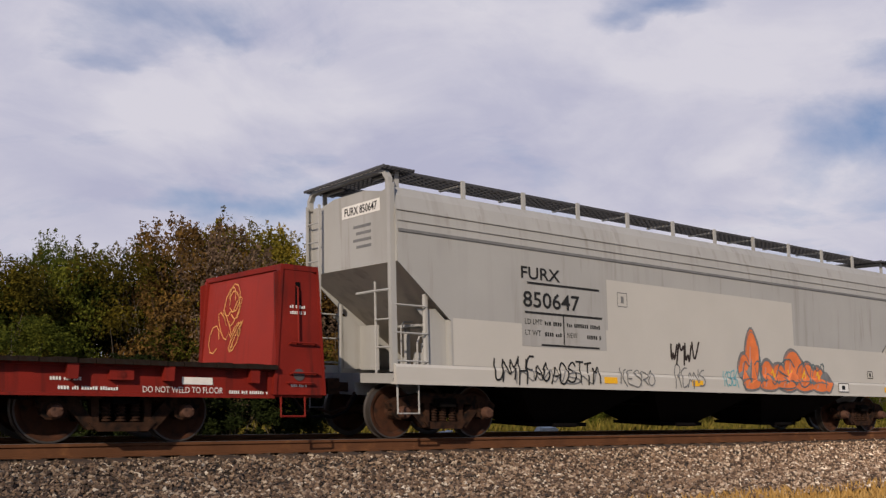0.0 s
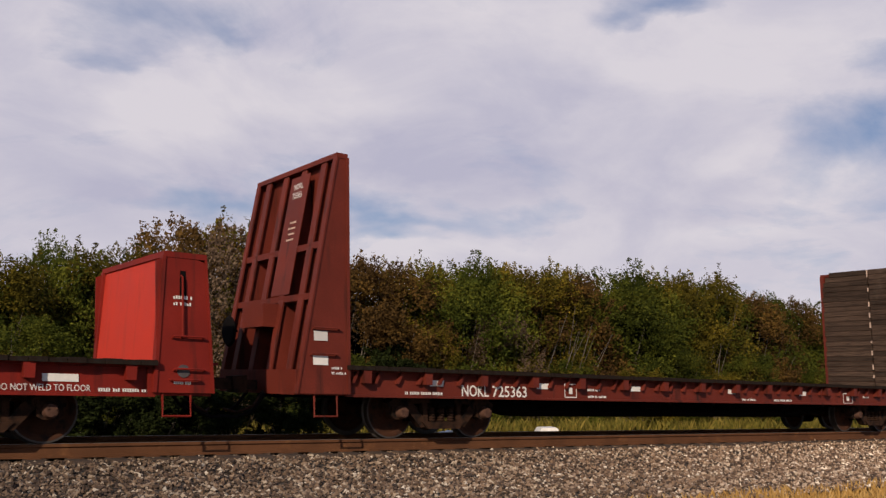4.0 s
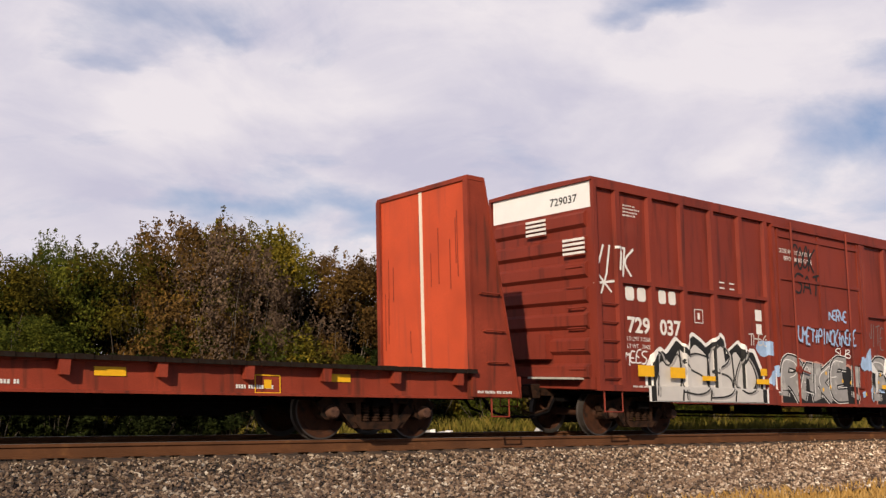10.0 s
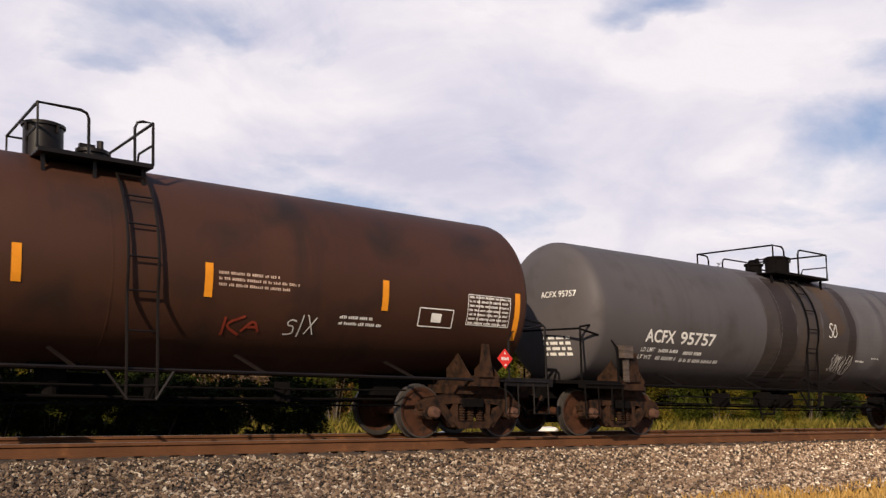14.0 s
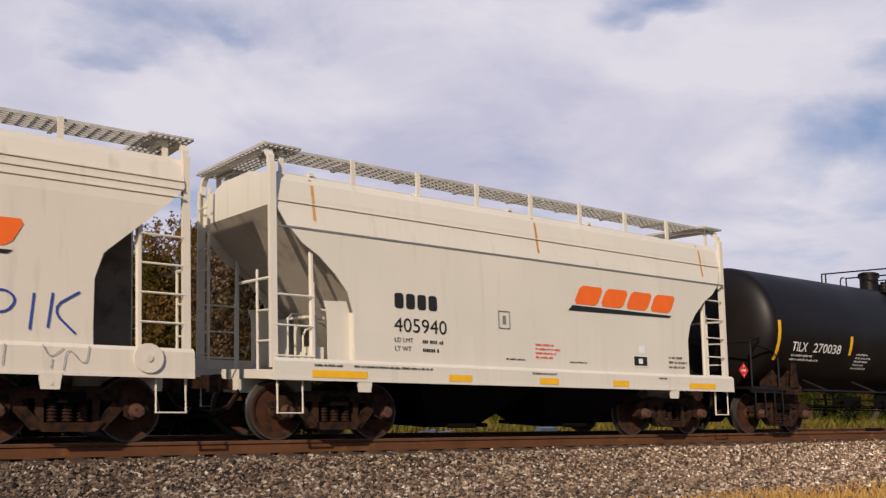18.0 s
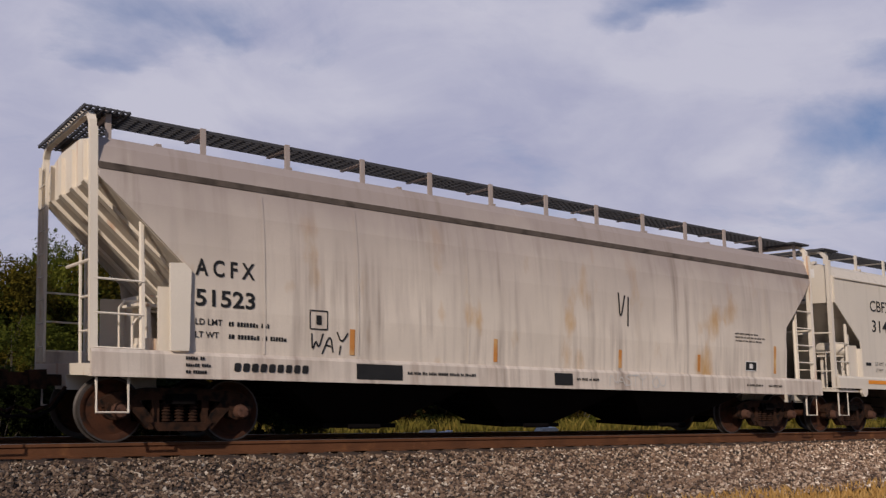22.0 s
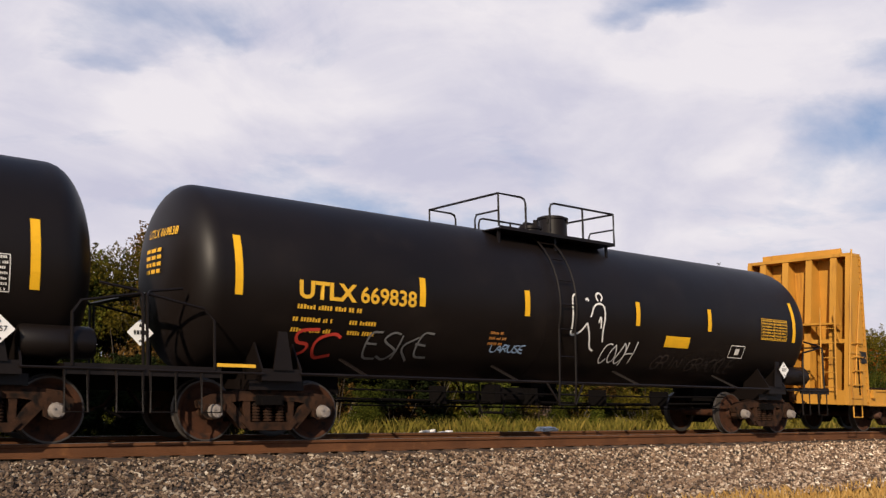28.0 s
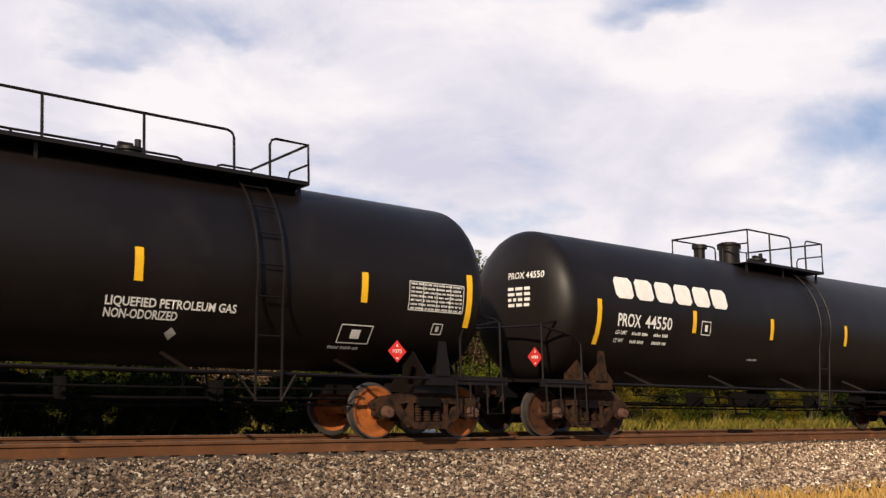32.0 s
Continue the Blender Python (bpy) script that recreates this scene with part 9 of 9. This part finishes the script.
for x, w in ((-3.5, 1.4), (0.3, 0.6), (5.5, 0.6), (6.3, 0.5)):
    bars(x, 1.08, w, 0.05, fs_, M["letter_black"], car)
tag("NASTY QU", 1.2, 2.8, 1.0, 1.22, fs_, M["silver"], car, 143, 0.02, 0.008)

# 15: faded yellow flat
car = flat_wagon("yellow_bulkhead_flat", "faded yellow flat wagon with grey plank lined bulkheads", -235.33, 10.26, 7.5, M["yellow"], M["yellow"], POST_END, (M["wood"], M["wood"]), pocket=1.25, pocket_mat=M["truck"], deck_mat=M["deck_black"])
rs = random.Random(41)
for i in range(30):
    cx, cz = rs.uniform(-9.8, 9.8), rs.uniform(0.78, 0.93)
    pts = blob(cx, cz, rs.uniform(0.06, 0.26), rs.uniform(0.03, 0.09), rs, 14, 0.3)
    decal("rust_patch", [(cx, cz)] + pts, [(0, k + 1, (k + 1) % 14 + 1) for k in range(14)], flat(-1.415), M["rust_wash"] if i % 2 else M["wheel"], car, 0.0045 + 0.0001 * i)
f = flat(-1.418)
patch("number_panel", -5.66, -2.86, 0.66, 0.98, f, M["tar"], car, 0.005, rows=1)
letters("TTPX", -5.33, 0.69, 0.18, f, W_, car, 0.82, bold=0.01)
letters("80128", -4.14, 0.69, 0.18, f, W_, car, 1.0, bold=0.01)
blocks(2.79, 3.6, 0.70, 0.86, 3, f, W_, car, 0.2, 0.1)
patch("notice", -8.54, -8.2, 0.72, 0.95, f, M["blue"], car, 0.008, rows=1)
patch("notice", 7.9, 8.4, 0.72, 1.0, f, M["under"], car, 0.008, rows=1)
patch("paint_patch", 8.9, 9.5, 0.72, 1.0, f, M["rust_wash"], car, 0.006, rows=1)
patch("paint_patch", 6.2, 6.9, 0.72, 0.98, f, M["rust_wash"], car, 0.006, rows=1)
patch("paint_patch", -6.2, -5.7, 0.70, 0.98, f, M["rust_wash"], car, 0.006, rows=1)
for x, w in ((-8.1, 0.5), (0.5, 0.8), (0.5, 0.6), (5.1, 0.5), (9.0, 0.4)):
    bars(x, 0.78, w, 0.05, f, W_, car)

rw = random.Random(61)
for i in range(16):
    x = -6.4 + i * 0.93
    patch("rust_stain", x, x + rw.uniform(0.06, 0.18), 0.68, rw.uniform(0.85, 1.02), f, M["rust_wash"] if i % 3 else M["truck"], car, 0.0035, rw.uniform(-0.3, 0.3), rows=1)

# 16: yellow flat with ladders on its ends
car = flat_wagon("yellow_bulkhead_flat", "yellow flat wagon with plank lined bulkheads and side ladders", -257.55, 10.38, 7.5, M["yellow2"], M["yellow2"], LADDER_END, (M["wood_brown"], M["wood_brown"]), pocket=1.25, over=1.40)
patch("number_panel", -5.36, -2.88, 0.72, 0.97, f, M["under"], car, 0.008, rows=1)
letters("TTPX", -5.28, 0.755, 0.17, f, W_, car, 0.95, bold=0.02, off=0.014)
letters("804956", -4.22, 0.755, 0.17, f, W_, car, 1.26, bold=0.02, off=0.014)
patch("number_panel", 4.40, 5.42, 0.74, 0.97, f, M["under"], car, 0.008, rows=1)
blocks(4.5, 5.3, 0.77, 0.94, 3, f, W_, car, 0.2, 0.1)
for x in (-8.4, 1.2, 8.3):
    patch("panel_label", x, x + 0.45, 0.86, 0.98, f, M["letter_white"], car, 0.008, rows=1)
boxed_sign(7.5, 7.95, 0.72, 1.02, f, W_, car, K_)
for x, w in ((-2.3, 0.4), (-1.4, 0.5), (0.2, 0.6), (2.4, 0.7), (3.4, 0.4), (8.2, 0.6)):
    bars(x, 0.76, w, 0.05, f, M["rust_wash"] if x > 2 else W_, car)


# 17 and 18: black tank wagons with yellow lettering
def black_tank(centre, hd, number, stripes, platform, ladder_x, dome, tz):
    car, surf = tank_wagon("black_tank_wagon", "black tank wagon with yellow strips and lettering and a white placard", centre, 8.42, hd, 7.22, 1.49, 3.98, M["black"], M["black"], cap="grey",
                           platform=platform, ladder_x=ladder_x, dome=(dome, 0.36), extra_dome=dome - 0.75, depth=0.62, struts=4, seams=(-0.9,))
    for x, lo, hi in stripes:
        patch("reflector_strip", x - 0.06, x + 0.06, lo, hi, surf, M["reflect"], car, 0.012)
    letters("UTLX", -6.04, tz, 0.26, surf, Y_, car, 1.02, bold=0.035)
    letters(number, -4.95, tz, 0.25, surf, Y_, car, 1.08, bold=0.02)
    bars(-6.05, tz - 0.17, 1.15, 0.075, surf, Y_, car)
    for k, (a, b) in enumerate(((-6.1, 0.7), (-5.1, 0.5))):
        bars(a, tz - 0.36, b, 0.07, surf, Y_, car, seed=k)
        bars(a, tz - 0.52, b, 0.07, surf, Y_, car, seed=k + 4)
    patch("small_print", -7.35, -6.75, 1.10, 1.15, flat(-1.43), Y_, car, 0.01, rows=1)
    small_block(-2.2, 1.85, 0.4, 0.05, surf, M["rust_wash"], car, 3)
    boxed_sign(4.65, 5.15, 1.70, 1.96, surf, W_, car)
    hazard(6.48, 1.48, 0.19, flat(-1.45), M["placard_white"], car, "3257")
    head_letters(car, "UTLX " + number, 0.1, 3.05, 0.13, 0.95, Y_, 7.22, 1.49, 2.49, 0.62)
    head_print(car, 0.15, 2.82, 0.6, 0.06, 4, Y_, 7.22, 1.49, 2.49, 0.62)
    hazard(-8.30, 1.55, 0.19, flat(-0.95), M["placard_white"], car)
    part("air_tank", Shape().turned([(6.72, 0.02), (6.75, 0.19), (6.8, 0.22), (7.65, 0.22), (7.7, 0.19), (7.73, 0.02)], "x", -1.15, 1.36, 16), M["black"], car, "black air cylinder on the end platform", smooth=True)
    return car, surf


S1 = ((-7.02, 2.16, 3.05), (-3.75, 2.22, 2.70), (-1.42, 2.21, 2.68), (1.54, 2.21, 2.69), (3.81, 2.22, 2.70), (6.94, 2.13, 3.07))
S2 = ((-7.05, 1.98, 2.90), (-3.77, 2.17, 2.65), (-1.48, 2.15, 2.64), (1.53, 2.15, 2.63), (3.71, 2.16, 2.65), (6.90, 2.00, 2.92))
car, surf = black_tank(-277.01, 6.3, "669838", S1, (-1.81, -1.14, -0.52, 1.25), -0.46, 0.60, 2.20)
figure = [[(-0.15, 2.72), (-0.30, 2.68), (-0.26, 2.1), (-0.30, 1.92), (-0.05, 1.98), (0.12, 2.18)], [(0.20, 2.30), (0.30, 2.56), (0.55, 2.58), (0.60, 2.36), (0.56, 2.05), (0.62, 1.84)],
          [(0.12, 2.18), (0.24, 1.92), (0.30, 1.72), (0.44, 1.66)], [(0.40, 2.62), (0.34, 2.72), (0.44, 2.80), (0.54, 2.72), (0.48, 2.63)], [(0.06, 2.62), (0.12, 2.66), (0.14, 2.60)], [(0.42, 2.20), (0.48, 2.36), (0.50, 2.10)]]
painted("graffiti_tag", [finer(rounded(l), 0.07) for l in figure], 0.038, surf, M["spray_white"], car, 0.014, "white outline drawing sprayed on the tank")
tag("COOH", 0.7, 1.6, 1.45, 1.85, surf, M["spray_white"], car, 172, 0.025, 0.014)
tag("5C", -6.05, -5.2, 1.35, 1.72, surf, M["spray_red"], car, 173, 0.05, 0.014, "red sprayed tag")
tag("ESKE", -4.7, -3.4, 1.32, 1.75, surf, M["spray_grey"], car, 174, 0.035, 0.014)
tag("GRIN GRACKLE", 2.3, 5.0, 1.38, 1.65, surf, M["umber"], car, 175, 0.03, 0.014)
tag("LARUSE", -2.1, -1.3, 1.55, 1.68, surf, M["spray_blue"], car, 176, 0.025, 0.014)
patch("notice", 2.44, 3.21, 1.83, 2.06, surf, M["reflect"], car, 0.012, label="orange notice plate")
small_block(2.5, 1.98, 0.6, 0.05, surf, K_, car, 2)
data_table(5.67, 6.65, 2.15, 2.62, surf, Y_, car, 7, 4)

car, surf = black_tank(-293.71, 6.43, "674529", S2, (-1.38, -0.68, -0.03, 1.69), -0.04, 0.82, 2.03)
tag("NKMB", 0.35, 1.45, 2.15, 2.72, surf, M["pale_violet"], car, 181, 0.065, 0.014, "dense pale violet sprayed letters", 0.1, 0.12, 1.4)
tag("DBSK", 0.45, 1.5, 1.72, 2.2, surf, M["spray_white"], car, 188, 0.05, 0.018, "", 0.1, 0.12, 1.3)
tag("RUNA", 1.1, 1.9, 1.45, 1.9, surf, M["spray_white"], car, 182, 0.035, 0.014)
tag("AKS", -7.2, -6.7, 1.65, 1.95, surf, M["silver"], car, 183, 0.02, 0.014)
tag("KES", -4.55, -4.2, 1.55, 1.8, surf, M["spray_grey"], car, 184, 0.025, 0.014)
data_table(5.55, 6.60, 1.95, 2.42, surf, W_, car, 7, 4)

# 19: black tank wagon with large white mark
car, surf = tank_wagon("black_tank_wagon", "black tank wagon with a large white mark and yellow strips", -311.27, 8.55, 6.98, 7.56, 1.53, 4.11, M["black"], M["black"],
                       platform=(-1.71, 0.02, 0.64, 1.38), ladder_x=0.61, dome=(-0.90, 0.30), extra_dome=0.0, depth=0.62, struts=5, saddle_mat=M["truck"], rail_h=0.74)
part("vent", Shape().cyl((-2.0, 0, 3.98), (-2.0, 0, 4.36), 0.13, 12).cyl((-2.0, 0, 4.36), (-2.0, 0, 4.46), 0.18, 12), M["black"], car)
for x, lo, hi in ((-7.08, 1.79, 2.67), (-4.22, 2.16, 2.63), (-1.46, 2.15, 2.63), (1.63, 2.15, 2.65), (4.34, 2.16, 2.64), (7.37, 1.75, 2.66)):
    patch("reflector_strip", x - 0.06, x + 0.06, lo, hi, surf, M["reflect"], car, 0.012)
blocks(-6.60, -3.06, 2.73, 3.16, 6, surf, W_, car, 0, 0.16, "large white mark on the tank side")
letters("PROX", -6.55, 2.18, 0.25, surf, W_, car, 0.66, bold=0.015)
letters("44550", -5.76, 2.18, 0.25, surf, W_, car, 0.82, bold=0.015)
letters("LD LMT", -6.57, 2.02, 0.075, surf, W_, car, 0.32)
letters("LT WT", -6.57, 1.86, 0.075, surf, W_, car, 0.26)
for x, w in ((-6.1, 0.45), (-5.45, 0.45)):
    bars(x, 2.02, w, 0.065, surf, W_, car)
    bars(x, 1.86, w, 0.065, surf, W_, car)
boxed_sign(-3.98, -3.68, 2.14, 2.42, surf, W_, car)
bars(-2.1, 1.66, 0.4, 0.04, surf, M["silver"], car)
data_table(6.25, 7.25, 2.1, 2.55, surf, M["silver"], car, 7, 4)
boxed_sign(5.35, 5.85, 1.72, 1.98, surf, W_, car)
hazard(7.25, 1.45, 0.19, flat(-1.45), M["placard_red"], car)
hazard(-8.3, 1.5, 0.19, flat(-0.95), M["placard_red"], car)

head_letters(car, "PROX 44550", -0.1, 3.05, 0.13, 0.9, W_, 7.56, 1.53, 2.58, 0.62)
head_print(car, -0.1, 2.82, 0.6, 0.06, 4, W_, 7.56, 1.53, 2.58, 0.62)

# 20: black pressure tank wagon
car, surf = tank_wagon("black_tank_wagon", "long black pressure tank wagon with white stencils and red placards", -329.38, 8.75, 7.30, 7.95, 1.54, 4.18, M["black"], M["black"],
                       platform=(-3.2, 3.62, 4.21, 4.88), ladder_x=4.06, dome=(0.0, 0.42), extra_dome=2.4, depth=0.55, struts=5, wheel_right="new")
for x, lo, hi in ((2.13, 2.23, 2.69), (5.72, 2.20, 2.68), (7.83, 1.92, 2.83), (-2.1, 2.2, 2.7)):
    patch("reflector_strip", x - 0.06, x + 0.06, lo, hi, surf, M["reflect"], car, 0.012)
letters("LIQUEFIED PETROLEUM GAS", 1.72, 1.89, 0.12, surf, W_, car, 1.88, bold=0.02)
letters("NON-ODORIZED", 1.72, 1.73, 0.12, surf, W_, car, 1.02, bold=0.02)
hazard(2.7, 1.55, 0.09, surf, M["silver"], car)
data_table(6.58, 7.7, 2.15, 2.62, surf, W_, car, 7, 4)
boxed_sign(5.41, 5.99, 1.56, 1.84, surf, W_, car)
bars(5.3, 1.46, 0.6, 0.05, surf, W_, car)
hazard(6.35, 1.45, 0.18, flat(-1.45), M["placard_red"], car, "1075")
boxed_sign(7.15, 7.35, 1.78, 1.95, surf, M["silver"], car)


# drawbars between the wagons, as long as the gap asks
for (left_, cl, _), (right_, cr, _) in zip(CARS[1:], CARS):
    gap_ = cr + ENDS[right_.name, -1] - cl - ENDS[left_.name, 1]
    for ob, e in ((left_, 1), (right_, -1)):
        xe = ENDS[ob.name, e]
        xs = sorted((xe + e * 0.2, xe + e * (gap_ / 2 + 0.02)))
        part("drawbar", Shape().box(xs[0], xs[1], -0.09, 0.09, 0.77, 0.95), M["truck"], ob)
        part("air_hose", Shape().tube([(xe, -0.35, 0.72), (xe + e * 0.2, -0.36, 0.45), (xe + e * gap_ * 0.35, -0.30, 0.34), (xe + e * gap_ / 2, -0.28, 0.36)], 0.028), M["under"], ob)


# a fly that crosses close before the lens
fly = thing("fly", "small dark fly crossing the air above the track", "insect", at=pose(0, -13, 1))
part("body", Shape().turned([(-0.0048, 0.0003), (-0.003, 0.0017), (0.0, 0.002), (0.003, 0.0015), (0.0045, 0.0003)], "x", 0, 0, 10), M["black"], fly, smooth=True)
for s_ in (-1, 1):
    part("wing", Shape().slab([(-0.002, 0.0016), (0.001, 0.0016), (0.001, 0.0019), (-0.002, 0.0019)], min(0, s_ * 0.006), max(0, s_ * 0.006)), M["grate"], fly)


def motions():
    way = [Vector((EYE[0], EYE[1], EYE[2])) + STAND.to_3x3() @ Vector((x, y, -0.9)) for x, y in ((-0.75, 0.02), (-0.024, 0.069), (0.75, 0.11))]
    face = pose(0, 0, 0, 0, 0, -36).to_3x3().to_4x4()
    walk(fly, [(t, Matrix.Translation(p) @ face) for t, p in ((0, way[0]), (2.9, way[0]), (3.0, way[1]), (3.1, way[2]), (32, way[2]))])
    """The train rolls past; every wheelset turns while its wagon is near."""
    for car, centre, wheels in CARS:
        walk(car, [(t, pose(centre + travelled(t), 0, 0)) for t in range(33)])
        t0 = max(0.0, (-16 - centre) / 10.45)
        t1 = min(32.0, (46 - centre) / 10.45)
        n0, n1 = int(t0 * 15), int(t1 * 15) + 1
        if n1 <= n0:
            continue
        for ws, dx in wheels:
            rows = []
            for k in range(n0, min(n1, 480) + 1):
                t = k / 15
                rows.append((t, pose(dx, 0, WHEEL, 0, math.degrees((travelled(t) - travelled(n0 / 15)) / WHEEL), 0)))
            if rows[0][0] > 0:
                rows.insert(0, (0, rows[0][1]))
            if rows[-1][0] < 32:
                rows.append((32, rows[-1][1]))
            walk(ws, rows)


motions()
